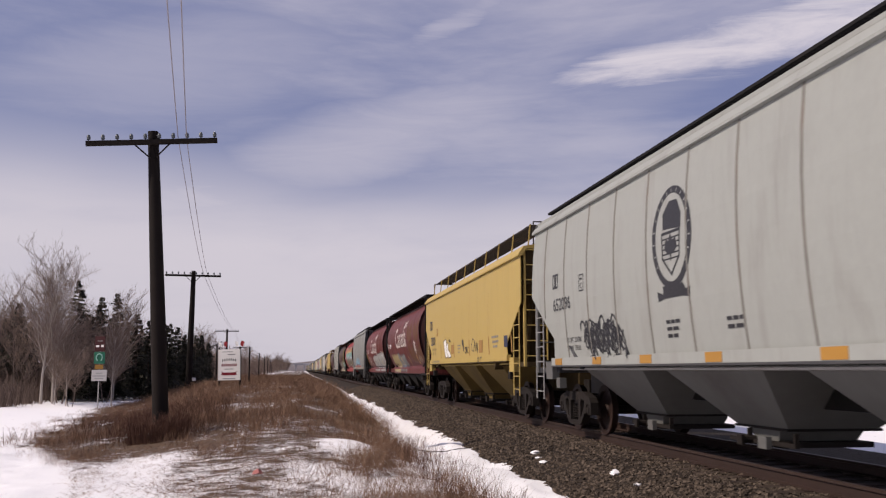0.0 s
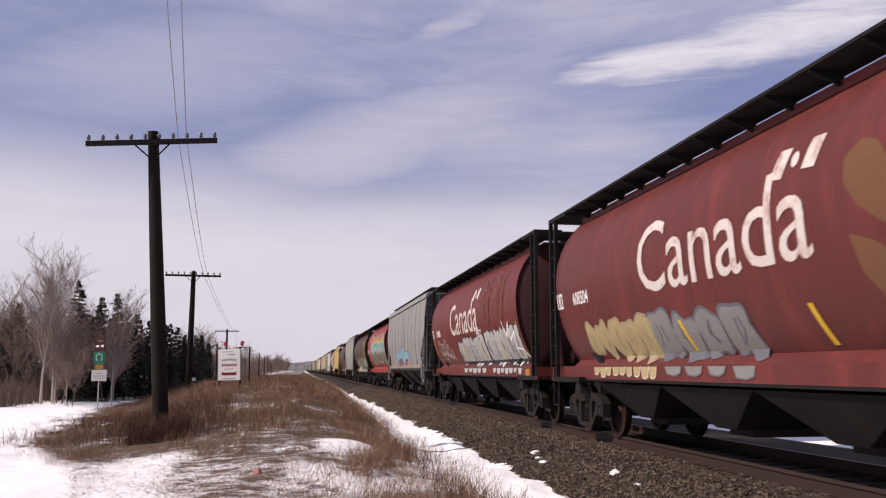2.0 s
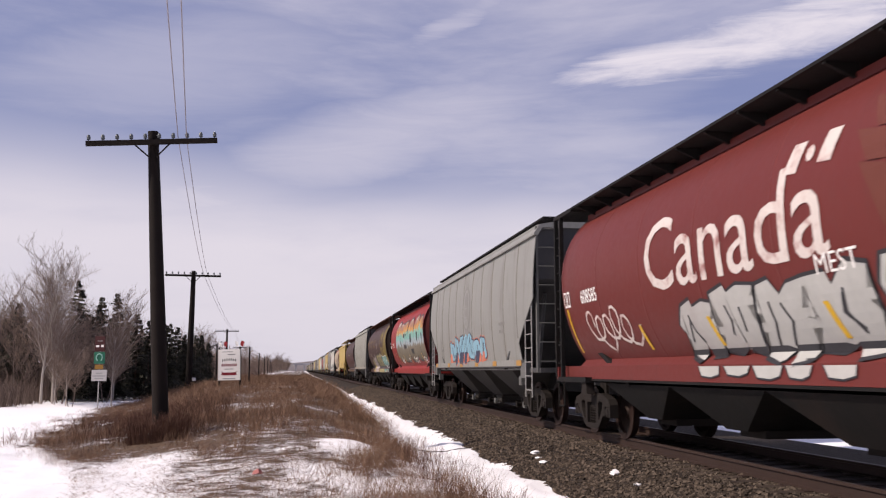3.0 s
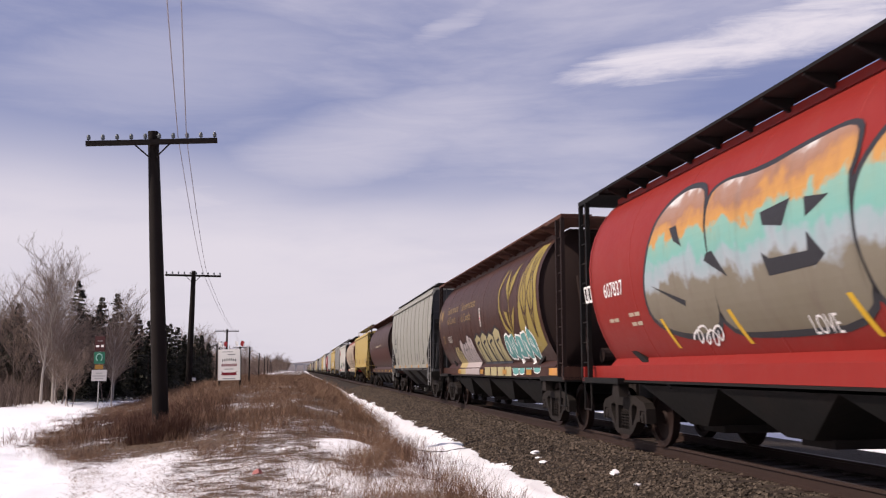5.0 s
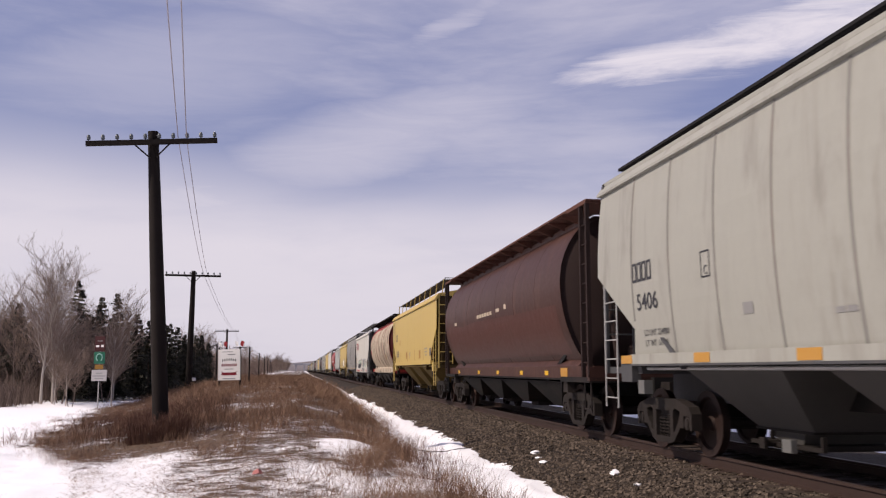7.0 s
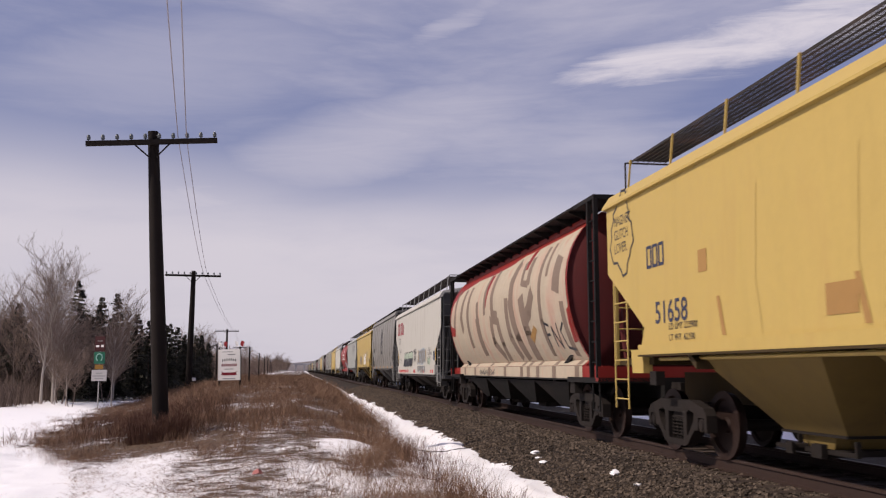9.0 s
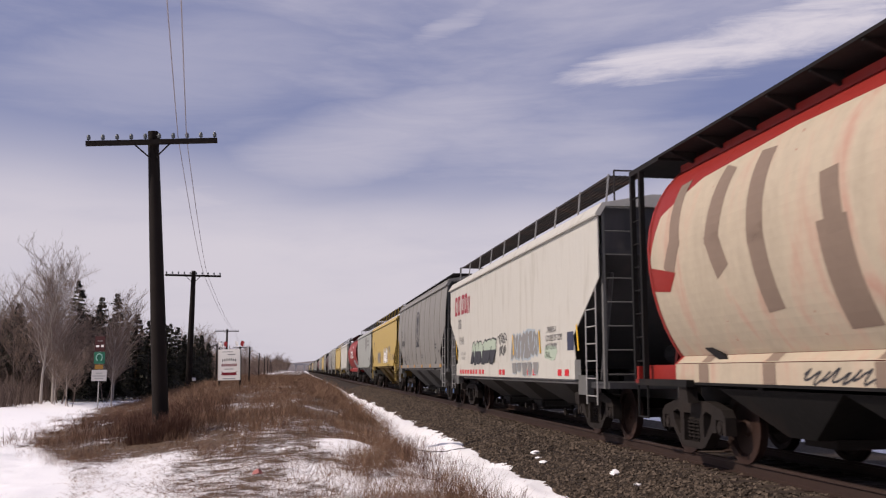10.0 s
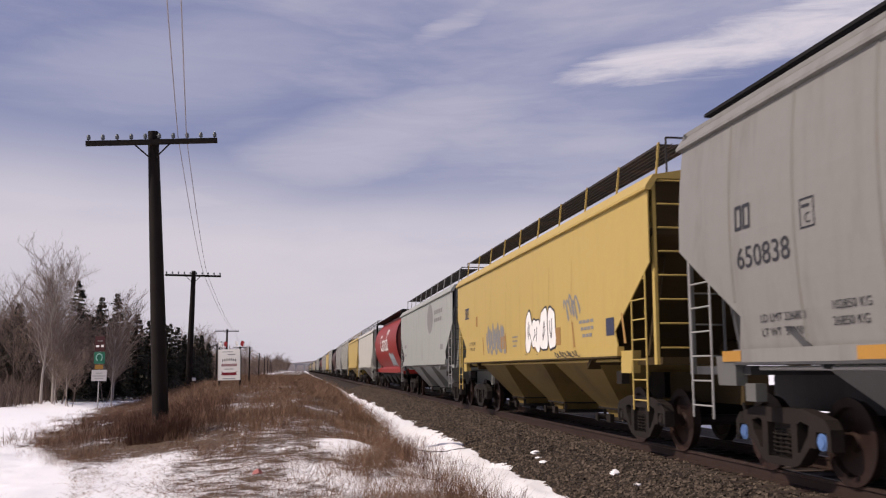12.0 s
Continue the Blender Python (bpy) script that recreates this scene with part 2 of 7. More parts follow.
def snow_cover(x, y):
    left, right = grass_left(y), grass_right(y)
    edge = 0.9 * noise.noise((x * 0.5, y * 0.35, 7.7))
    out = max(smooth(left + 0.7, left - 0.7, x + edge), smooth(right - 0.35, right + 0.35, x + edge * 0.35))
    mid = interp(y, (8, 15, 18, 20, 24, 40, 90), (0.56, 0.54, 0.45, 0.24, 0.16, 0.18, 0.2))
    mid += 1.1 * max(0.0, noise.noise((x * 0.6 + 3, y * 0.3, 1.3)) - 0.08)
    mid += 0.8 * math.exp(-((x - 0.95) / 0.6) ** 2 - ((y - 18.6) / 0.8) ** 2)
    mid += 0.35 * math.exp(-((x + 0.6) / 1.2) ** 2 - ((y - 22.5) / 2.8) ** 2)
    woods = smooth(-12.3, -13.5, x)
    s = max(out, min(1.0, mid))
    return s * (1 - 0.55 * woods)


def make_ground():
    xs = np.concatenate([[-4000, -1500, -600, -250, -120, -60, -35, -26], np.arange(-20, -10, 0.6), np.arange(-10, 4.6, 0.16), [5.2, 6.8, 8.5, 9.6, 11, 14, 20, 40, 100, 300, 900, 4000]])
    ys = np.concatenate([[-600, -100, -30, -10, 0, 4, 7], np.arange(8.5, 30, 0.18), np.arange(30, 70, 0.6), np.arange(70, 200, 4), np.arange(200, 1000, 40), [1200, 1800, 2800, 4500]])
    verts = [(float(x), float(y), ground_z(float(x), float(y))) for y in ys for x in xs]
    w = len(xs)
    faces = [(j * w + i, j * w + i + 1, (j + 1) * w + i + 1, (j + 1) * w + i) for j in range(len(ys) - 1) for i in range(w - 1)]
    me = bpy.data.meshes.new("ground")
    me.from_pydata(verts, [], faces)
    me.materials.append(ground_material())
    me.shade_smooth()
    att = me.attributes.new("snow", "FLOAT", "POINT")
    att.data.foreach_set("value", [snow_cover(x, y) for x, y, _ in verts])
    tagged(new("ground", me), "snow-covered ground with a ridge of brown dead grass", "ground", kind="structure")


def ballast_z(x):
    return interp(x - XC, (-3.2, -2.85, -1.45, -1.2, 1.2, 1.5, 4.4, 5.0), (-0.75, -0.60, -0.195, -0.188, -0.188, -0.2, -0.36, -0.75))


def make_track():
    g = Geo()
    xs = [XC + d for d in (-3.2, -2.85, -2.2, -1.45, -1.2, 0, 0.8, 1.5, 2.9, 4.4, 5.0)]
    ys = [-40, 0] + [6 + 1.5 * i for i in range(40)] + [80, 120, 200, 400, 800, 1300]
    g.loft([[(x, y, ballast_z(x)) for x in xs] for y in ys], closed=False, caps=False)
    bed = mat("ballast_bed", (0.028, 0.02, 0.015), 0.95, 0, 30, 0.7, (0.022, 0.016, 0.012), 0.6, bump=1.0)
    tagged(new("ballast_bed", g.mesh("ballast_bed", bed)), "dark brown crushed-stone bed of the railway", "ballast", kind="structure")
    track = thing("railway_track", "rusty steel rails on dark wooden ties", "railway track", pose(XC, 0, 0), kind="structure")
    prof = [(-0.07, -0.172), (0.07, -0.172), (0.07, -0.16), (0.012, -0.145), (0.012, -0.045), (0.036, -0.035), (0.036, -0.006), (0.028, 0), (-0.028, 0), (-0.036, -0.006), (-0.036, -0.035), (-0.012, -0.045), (-0.012, -0.145), (-0.07, -0.16)]
    for s in (-0.755, 0.755):
        part("rail", Geo().prism([(s + a, b) for a, b in prof], "y", -40, 1300), RAILTOP, track)
    tie = Geo().box(-1.3, 1.3, -0.115, 0.115, -0.35, -0.176).mesh("tie", TIE)
    plate = Geo().box(-0.93, -0.58, -0.09, 0.09, -0.176, -0.166).box(0.58, 0.93, -0.09, 0.09, -0.176, -0.166).mesh("tie_plate", RAILTOP)
    rng = random.Random(3)
    for i in range(150):
        t = part("tie", tie, TIE, track, at=pose(rng.uniform(-0.04, 0.04), 4 + i * 0.52, 0, rz=rng.uniform(-0.8, 0.8)))
        if i < 60:
            part("tie_plate", plate, RAILTOP, t)
    rest = Geo()
    for i in range(900):
        y = 4 + (150 + i) * 0.52
        rest.box(-1.3, 1.3, y - 0.115, y + 0.115, -0.35, -0.176)
    tagged(part("far_ties", rest, TIE, track), kind="stuff")


def make_stones():
    """Loose crushed stone on the near shoulder of the track."""
    rng = np.random.default_rng(5)
    count = 42000
    y = 7 + 75 * rng.random(count) ** 2.2
    x = XC - 2.98 + 2.56 * rng.random(count)
    gap = np.abs((y - 4) / 0.52 - np.round((y - 4) / 0.52)) * 0.52
    keep = (x < XC - 1.33) | (gap > 0.10)
    x, y = x[keep], y[keep]
    count = len(x)
    base = np.array([(1, 0, 0), (-1, 0, 0), (0, 1, 0), (0, -1, 0), (0, 0, 1), (0, 0, -1)], float)
    tri = np.array([(0, 2, 4), (2, 1, 4), (1, 3, 4), (3, 0, 4), (2, 0, 5), (1, 2, 5), (3, 1, 5), (0, 3, 5)])
    size = 0.014 + 0.026 * rng.random(count) ** 2 + 0.0006 * (y - 7)
    z = np.interp(np.abs(x - XC), (0, 1.2, 1.45, 2.85, 3.2), (-0.188, -0.188, -0.195, -0.60, -0.75)) + size * 0.2
    turn = np.linalg.qr(rng.normal(size=(count, 3, 3)))[0]
    shape = base[None] * (size[:, None, None] * (0.7 + 0.7 * rng.random((count, 6, 1))))
    verts = np.einsum("nij,nkj->nki", turn, shape) * np.array([1, 1, 0.75]) + np.stack([x, y, z], 1)[:, None]
    faces = tri[None] + 6 * np.arange(count)[:, None, None]
    me = bpy.data.meshes.new("ballast_stones")
    me.from_pydata(verts.reshape(-1, 3).tolist(), [], faces.reshape(-1, 3).tolist())
    me.materials.append(island_material("crushed_stone", (0.013, 0.0098, 0.0075), (0.135, 0.103, 0.08)))
    tagged(new("ballast_stones", me), "loose brown and grey crushed stones beside the rails", "stones", kind="stuff")


def make_grass():
    """Dead stems, bent and thin, in tufts, and flattened litter between them."""
    rng = np.random.default_rng(11)
    P, F = [], []

    def stem(o, h, a, b, lean, w):
        side = np.array([math.cos(b), math.sin(b), 0]) * w
        mid = o + np.array([math.cos(a) * lean * 0.35, math.sin(a) * lean * 0.35, h * 0.6])
        tip = o + np.array([math.cos(a) * lean, math.sin(a) * lean, h])
        n = len(P)
        P.extend((tuple(o - side), tuple(o + side), tuple(mid + side * 0.8), tuple(mid - side * 0.8), tuple(tip)))
        F.append((n, n + 1, n + 2, n + 3))
        F.append((n + 3, n + 2, n + 4))

    made = tries = 0
    while made < 13500 and tries < 220000:
        tries += 1
        y = 9.5 + 100 * rng.random() ** 2.0
        x = rng.uniform(grass_left(y) - 0.9, grass_right(y) + 0.6)
        patch = 0.42 + 1.0 * noise.noise((x * 0.8, y * 0.45, 2.2)) + 0.9 * noise.noise((x * 2.3, y * 1.4, 5.1))
        edge = x > grass_right(y) - 1.2
        dense = 0.15 if y < 17.5 else interp(y, (17.5, 22, 30), (0.35, 0.8, 1.0))
        if edge:
            dense = 0.9
        if rng.random() > dense * min(1.0, max(0.03, patch)) * max(0.0, 1.15 - snow_cover(x, y)):
            continue
        made += 1
        z = ground_z(x, y)
        tall = (0.13 if dense < 0.2 else 0.25 if edge else 0.2) * rng.uniform(0.3, 1.0 + 1.1 * max(0.0, patch)) * (0.6 + 0.6 * max(0.0, patch))
        tall *= 0.4 + 0.6 * smooth(grass_left(y) - 0.3, grass_left(y) + 2.8, x)
        w = 0.0012 + 0.0001 * y
        for _ in range(13):
            o = np.array([x + 0.13 * rng.normal(), y + 0.13 * rng.normal(), z - 0.02])
            h = tall * rng.uniform(0.4, 1.3)
            stem(o, h, rng.uniform(0, 6.28), rng.uniform(0, 6.28), h * rng.uniform(0.15, 1.7), w)
    # litter lying on the ground near the camera
    for _ in range(76000):
        y = 9.5 + 17 * rng.random()
        x = rng.uniform(grass_left(y) - 0.6, grass_right(y) + 0.2)
        if rng.random() < 0.32 + 0.8 * max(0.0, snow_cover(x, y) - 0.3):
            continue
        o = np.array([x, y, ground_z(x, y) + 0.004])
        stem(o, rng.uniform(0.01, 0.08), rng.choice((0.0, 3.14)) + 0.5 * rng.normal(), rng.uniform(0, 6.28), rng.uniform(0.06, 0.32), 0.003)
    me = bpy.data.meshes.new("dead_grass")
    me.from_pydata(P, [], F)
    me.materials.append(island_material("dead_straw", (0.045, 0.024, 0.018), (0.33, 0.205, 0.135)))
    tagged(new("dead_grass", me), "brown dead grass and weeds standing in thin snow", "grass", kind="stuff")


def make_weeds():
    """Dark, reddish dry weeds about the foot of the pole, and tall single stalks in the snow beside the grass."""
    rng = np.random.default_rng(17)
    P, F = [], []

    def stalk(x, y, h, w, lean):
        o = np.array([x, y, ground_z(x, y) - 0.03])
        a, b = rng.uniform(0, 6.28), rng.uniform(0, 3.14)
        side = np.array([math.cos(b), math.sin(b) * 0.3, 0]) * w
        p = [o, o + (math.cos(a) * lean * 0.3, math.sin(a) * lean * 0.3, h * 0.55), o + (math.cos(a) * lean, math.sin(a) * lean, h)]
        n = len(P)
        P.extend(tuple(q) for q in (p[0] - side, p[0] + side, p[1] + side * 0.8, p[1] - side * 0.8, p[2]))
        F.extend(((n, n + 1, n + 2, n + 3), (n + 3, n + 2, n + 4)))
        for f in (0.5, 0.65, 0.8):
            c = p[0] + (p[2] - p[0]) * f
            d = np.array([rng.normal() * 0.5, rng.normal() * 0.5, 0.8]) * h * 0.22
            n = len(P)
            P.extend(tuple(q) for q in (c - side * 0.7, c + side * 0.7, c + d))
            F.append((n, n + 1, n + 2))

    for _ in range(260):
        y = 21.0 + 9 * rng.random() ** 1.3
        x = -3.1 - 0.12 * (y - 21) + 1.15 * rng.normal()
        size = rng.uniform(0.22, 0.55)
        for _ in range(14):
            stalk(x + 0.16 * rng.normal(), y + 0.16 * rng.normal(), size * rng.uniform(0.5, 1.15), 0.0045, size * rng.uniform(0.1, 0.7))
    for _ in range(170):
        t = rng.uniform(0, 6.28)
        for _ in range(6):
            stalk(-3.08 + 0.5 * math.cos(t) + 0.1 * rng.normal(), 21.35 - abs(0.6 * math.sin(t)), rng.uniform(0.3, 0.72), 0.005, 0.2)
    for _ in range(520):
        y = 10.5 + 13 * rng.random() ** 1.4
        x = grass_right(y) + 1.35 * rng.random() ** 1.8 - 0.15
        for _ in range(3):
            stalk(x + 0.04 * rng.normal(), y + 0.05 * rng.normal(), rng.uniform(0.1, 0.42) * (1 - 0.35 * (x - grass_right(y))), 0.0028, rng.uniform(0.02, 0.16))
    me = bpy.data.meshes.new("dry_weeds")
    me.from_pydata(P, [], F)
    me.materials.append(island_material("dry_weed", (0.03, 0.016, 0.013), (0.16, 0.085, 0.06)))
    tagged(new("dry_weeds", me), "dark reddish dry weeds standing in snow and grass", "weeds", kind="stuff")


make_ground()
make_track()
make_stones()
make_grass()
make_weeds()

# ---------------------------------------------------------------- freight cars
# Car space: origin on the rail tops at mid-length, y along the train, -x faces the camera.
WHEELS = []   # (wheelset, y) of the cars whose wheels turn


def wheel_mesh():
    g = Geo()
    ring = [(0.0, 0.06), (0.10, 0.06), (0.12, 0.035), (0.36, 0.02), (0.385, 0.05), (0.45, 0.06), (0.457, 0.045), (0.46, -0.045), (0.485, -0.05), (0.485, -0.075), (0.38, -0.075), (0.36, -0.02), (0.12, -0.02), (0.10, -0.06), (0.0, -0.06)]
    n = 28
    rings = []
    for i in range(n + 1):
        t = 2 * math.pi * i / n
        rings.append([(x, r * math.cos(t), r * math.sin(t)) for r, x in ring])
    g.loft(rings, closed=False, caps=False)
    return g


def half(geo_side, s):
    """Faces a shape drawn for the side +x to the side s."""
    for i, (x, y, z) in enumerate(geo_side.v):
        geo_side.v[i] = (x * s, y, z)
    return geo_side


def side_frame():
    """Cast truck side frame with two windows, 1.778 m between axles."""
    outer = [(-1.07, 0.60), (-0.98, 0.70), (-0.55, 0.80), (0.55, 0.80), (0.98, 0.70), (1.08, 0.60), (1.08, 0.36), (1.0, 0.36), (0.99, 0.56), (0.79, 0.56), (0.78, 0.38), (0.66, 0.38), (0.42, 0.17), (0.30, 0.13), (-0.30, 0.13), (-0.42, 0.17), (-0.66, 0.38), (-0.78, 0.38), (-0.79, 0.56), (-0.99, 0.56), (-1.0, 0.36), (-1.08, 0.36)]
    bm = bmesh.new()
    holes = [[(-0.66, 0.62), (-0.48, 0.66), (-0.40, 0.62), (-0.40, 0.30), (-0.44, 0.30), (-0.62, 0.50)], [(0.66, 0.62), (0.48, 0.66), (0.40, 0.62), (0.40, 0.30), (0.44, 0.30), (0.62, 0.50)], [(-0.27, 0.62), (0.27, 0.62), (0.27, 0.22), (-0.27, 0.22)]]
    edges = []
    for loop in [outer] + holes:
        vs = [bm.verts.new((1.0, y, z)) for y, z in loop]
        edges += [bm.edges.new((vs[i], vs[(i + 1) % len(vs)])) for i in range(len(vs))]
    bmesh.ops.triangle_fill(bm, use_beauty=True, edges=edges, use_dissolve=False)
    # keep only the metal, not the windows
    def inside(p, loop):
        hit, n = False, len(loop)
        for i in range(n):
            (a, b), (c, d) = loop[i], loop[(i + 1) % n]
            if (b > p[1]) != (d > p[1]) and p[0] < (c - a) * (p[1] - b) / (d - b) + a:
                hit = not hit
        return hit
    gone = [f for f in bm.faces if any(inside((f.calc_center_median().y, f.calc_center_median().z), h) for h in holes)]
    bmesh.ops.delete(bm, geom=gone, context="FACES_ONLY")
    out = bmesh.ops.extrude_face_region(bm, geom=list(bm.faces))
    bmesh.ops.translate(bm, vec=(0.16, 0, 0), verts=[v for v in out["geom"] if isinstance(v, bmesh.types.BMVert)])
    bmesh.ops.recalc_face_normals(bm, faces=bm.faces)
    g = Geo()
    bm.verts.index_update()
    g.v, g.f = [tuple(v.co) for v in bm.verts], [tuple(v.index for v in f.verts) for f in bm.faces]
    bm.free()
    return g


def spring_nest():
    g = Geo()
    for y in (0.0,):
        pts = [(1.08 + 0.055 * math.cos(t), y + 0.055 * math.sin(t), 0.24 + 0.3 * t / (2 * math.pi * 6)) for t in np.linspace(0, 2 * math.pi * 6, 61)]
        g.path(pts, 0.014, 4)
    return g


MESHES = {}


def truck_meshes():
    m = MESHES
    m["wheel"] = wheel_mesh().mesh("wheel", TREAD, True)
    m["axle"] = Geo().bar((-0.7, 0, 0), (0.7, 0, 0), 0.085, 10).mesh("axle", STEEL, True)
    for s in (-1, 1):
        m["side_frame", s] = half(side_frame(), s).mesh("side_frame", STEEL)
        m["spring", s] = half(spring_nest(), s).mesh("spring", STEEL)
        m["bearing", s] = Geo().bar((s * 1.0, 0, 0), (s * 1.15, 0, 0), 0.098, 14).bar((s * 1.15, 0, 0), (s * 1.165, 0, 0), 0.07, 12).mesh("bearing_cap", STEEL, True)
    m["bolster"] = Geo().box(-1.1, 1.1, -0.2, 0.2, 0.48, 0.72).mesh("bolster", STEEL)
    m["brake_beam"] = Geo().box(-0.8, 0.8, -0.42, -0.36, 0.36, 0.46).box(-0.8, 0.8, 0.36, 0.42, 0.36, 0.46).mesh("brake_beam", BLACK)


BLUECAP = mat("blue_bearing_cap", (0.09, 0.17, 0.36), 0.5, 0, 20, 0.3)


def add_truck(car, y, far=False, caps=None):
    m = MESHES
    truck = part("truck", m["bolster"], STEEL, car, "rusty cast-steel truck", at=pose(0, y, 0))
    for s in (-1, 1):
        part("side_frame", m["side_frame", s], STEEL, truck)
        if not far:
            for a in (-0.15, 0.0, 0.15):
                part("spring", m["spring", s], STEEL, truck, at=pose(0, a, 0))
            for a in (-0.889, 0.889):
                cap = part("bearing_cap", m["bearing", s], STEEL, truck, at=pose(0, a, 0.457))
                if caps:
                    cap.data = m["blue", s]
    if not far:
        part("brake_beam", m["brake_beam"], BLACK, truck)
    for a in (-0.889, 0.889):
        # wheels sit one level up so that they may turn in the car's space
        for s in (-1, 1):
            w = part("wheel", m["wheel"], TREAD, car, at=pose(s * 0.745, y + a, 0.457, rz=0 if s < 0 else 180))
            if not far:
                WHEELS.append((w, s, y + a))
        part("axle", m["axle"], STEEL, car, at=pose(0, y + a, 0.457))


def coupler(car, s, hl):
    g = Geo().box(-0.08, 0.08, s * (hl - 0.9), s * (hl - 0.12), 0.78, 0.95)
    g.prism([(-0.17, s * (hl - 0.2)), (0.12, s * (hl - 0.2)), (0.15, s * (hl + 0.05)), (0.02, s * (hl + 0.08)), (-0.03, s * (hl - 0.03)), (-0.17, s * (hl + 0.02))], "z", 0.72, 1.02)
    part("coupler", g, STEEL, car)
    part("air_hose", Geo().path([(-0.3, s * (hl - 0.3), 0.75), (-0.32, s * (hl - 0.12), 0.5), (-0.25, s * (hl - 0.02), 0.38), (-0.12, s * hl, 0.42)], 0.025, 6), BLACK, car)


def ladder(car, x, y0, y1, z0, z1, rungs, material, bar=0.015):
    g = Geo()
    for y in (y0, y1):
        g.path([(x, y, z0), (x, y, z1)], bar, 6)
    for i in range(rungs):
        z = z0 + (z1 - z0) * (i + 0.5) / rungs
        g.bar((x, y0, z), (x, y1, z), bar * 0.8, 6)
    return part("ladder", g, material, car, "steel ladder")


def box_profile(style):
    """Half width of the side sheet at a height."""
    if style["bulge"]:
        return lambda z: 1.6 - 0.095 * ((z - 2.9) / 1.4) ** 2
    return lambda z: 1.585


def box_hopper(style, name="hopper_car", far=False):
    """Covered hopper with flat sides, sloping end sheets and three discharge bays."""
    paint, top, eave, hl = style["paint"], style["top"], style["eave"], style["half"]
    # ends paint: the body colour with the shade of the ends put in
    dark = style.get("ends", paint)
    car = thing(name, style["label"], "hopper car", group="train of hopper cars")
    px = box_profile(style)
    e = hl - 0.58           # end of the upper side sheet
    sill, sill_t = style["sill"], style["sill"] + style.get("sill_h", 0.15)
    zs = [sill_t, 1.88 if sill_t < 1.7 else sill_t + 0.1, 2.2, 2.55, 2.86, 3.3, 3.8, eave]
    # side sheets, each a thin curved plate with slanting lower corners
    for s in (-1, 1):
        rows = []
        for z in zs:
            if z <= 1.7:
                ye = hl - 2.06
            elif z <= 1.9:
                ye = hl - 2.2
            elif z < 2.86:
                ye = hl - 2.2 + 1.62 * (z - 1.88) / 0.98
            else:
                ye = e
            rows.append((z, ye))
        g = Geo()
        rings = [[(s * px(z), -ye, z), (s * px(z), ye, z), (s * (px(z) - 0.02), ye, z), (s * (px(z) - 0.02), -ye, z)] for z, ye in rows]
        g.loft(rings)
        part("side_sheet", g, paint, car)
        # stiffening seams
        if style["ribs"] and not (far and s > 0):
            for i in range(style["ribs"]):
                y = (i - (style["ribs"] - 1) / 2) * 1.48 + style.get("rib_at", 0.0)
                if abs(y) > hl - 2.3:
                    lo = 2.0 + 0.98 / 1.62 * max(0.0, abs(y) - (hl - 2.2))
                else:
                    lo = sill_t
                pts = [z for z in np.linspace(lo, eave, 7)]
                r = Geo().loft([[(s * (px(z) - 0.004), y - 0.035, z), (s * (px(z) + 0.014), y - 0.012, z), (s * (px(z) + 0.014), y + 0.012, z), (s * (px(z) - 0.004), y + 0.035, z)] for z in pts])
                part("seam", r, style["seam"], car)
        # eave fascia and side sill
        ex = px(eave) - 0.03
        part("eave", Geo().prism([(s * ex, eave), (s * (ex + 0.09), eave + 0.01), (s * (ex + 0.09), eave + 0.05), (s * (ex - 0.05), top), (s * (ex - 0.12), top - 0.05)], "y", -hl + 0.5, hl - 0.5), paint, car)
        ys, sx = hl - 2.0, style["sill_x"]
        part("side_sill", Geo().box(*sorted((s * (sx - 0.12), s * sx)), -ys, ys, sill, sill_t + 0.003), style.get("sill_paint", paint), car)
        part("sill_lip", Geo().box(*sorted((s * (sx - 0.17), s * (sx + 0.005))), -ys, ys, sill - 0.03, sill - 0.001), dark, car)
        if s < 0 and style["marks"] and not far:
            for y in style["marks"]:
                part("reflector", Geo().box(-sx - 0.008, -sx + 0.002, y - style["mark_w"], y + style["mark_w"], sill_t - style.get("mark_z", 0.14), sill_t - style.get("mark_z", 0.14) + 0.13), style["mark_paint"], car, "reflective strip")
    # roof with a long hatch
    roof = [(-1.47, top), (-0.55, top + 0.17), (0.55, top + 0.17), (1.47, top), (1.47, top - 0.06), (-1.47, top - 0.06)]
    part("roof", Geo().prism(roof, "y", -hl + 0.55, hl - 0.55), paint, car)
    part("hatch", Geo().prism([(-0.3, top + 0.16), (-0.3, top + 0.24), (0.3, top + 0.24), (0.3, top + 0.16)], "y", -hl + 1.3, hl - 1.3), dark, car)
    if style["walk"]:
        zw = top + 0.585
        for s in (-1, 1):
            w = Geo()
            x0, x1 = sorted((s * 0.62, s * 1.22))
            for i in range(7):
                x = x0 + (x1 - x0) * i / 6
                w.box(x - 0.004, x + 0.004, -hl + 0.9, hl - 0.9, zw - 0.024, zw)
            for i in range(0 if far else 230):
                y = -hl + 0.95 + (2 * hl - 1.9) * i / 229
                w.box(x0, x1, y - 0.0045, y + 0.0045, zw - 0.02, zw - 0.004)
            part("running_board", w, style["walk"], car, "steel grating walkway")
            for i in range(10):
                y = -hl + 0.9 + (2 * hl - 1.8) * i / 9
                part("walk_post", Geo().prism([(s * 1.30, top - 0.06), (s * 1.33, top - 0.06), (s * 1.26, zw + 0.01), (s * 1.23, zw + 0.01)], "y", y - 0.014, y + 0.014), style["post"], car)
            part("walk_edge", Geo().box(*sorted((s * 1.222, s * 1.229)), -hl + 0.9, hl - 0.9, zw - 0.035, zw + 0.003), style["walk"], car)
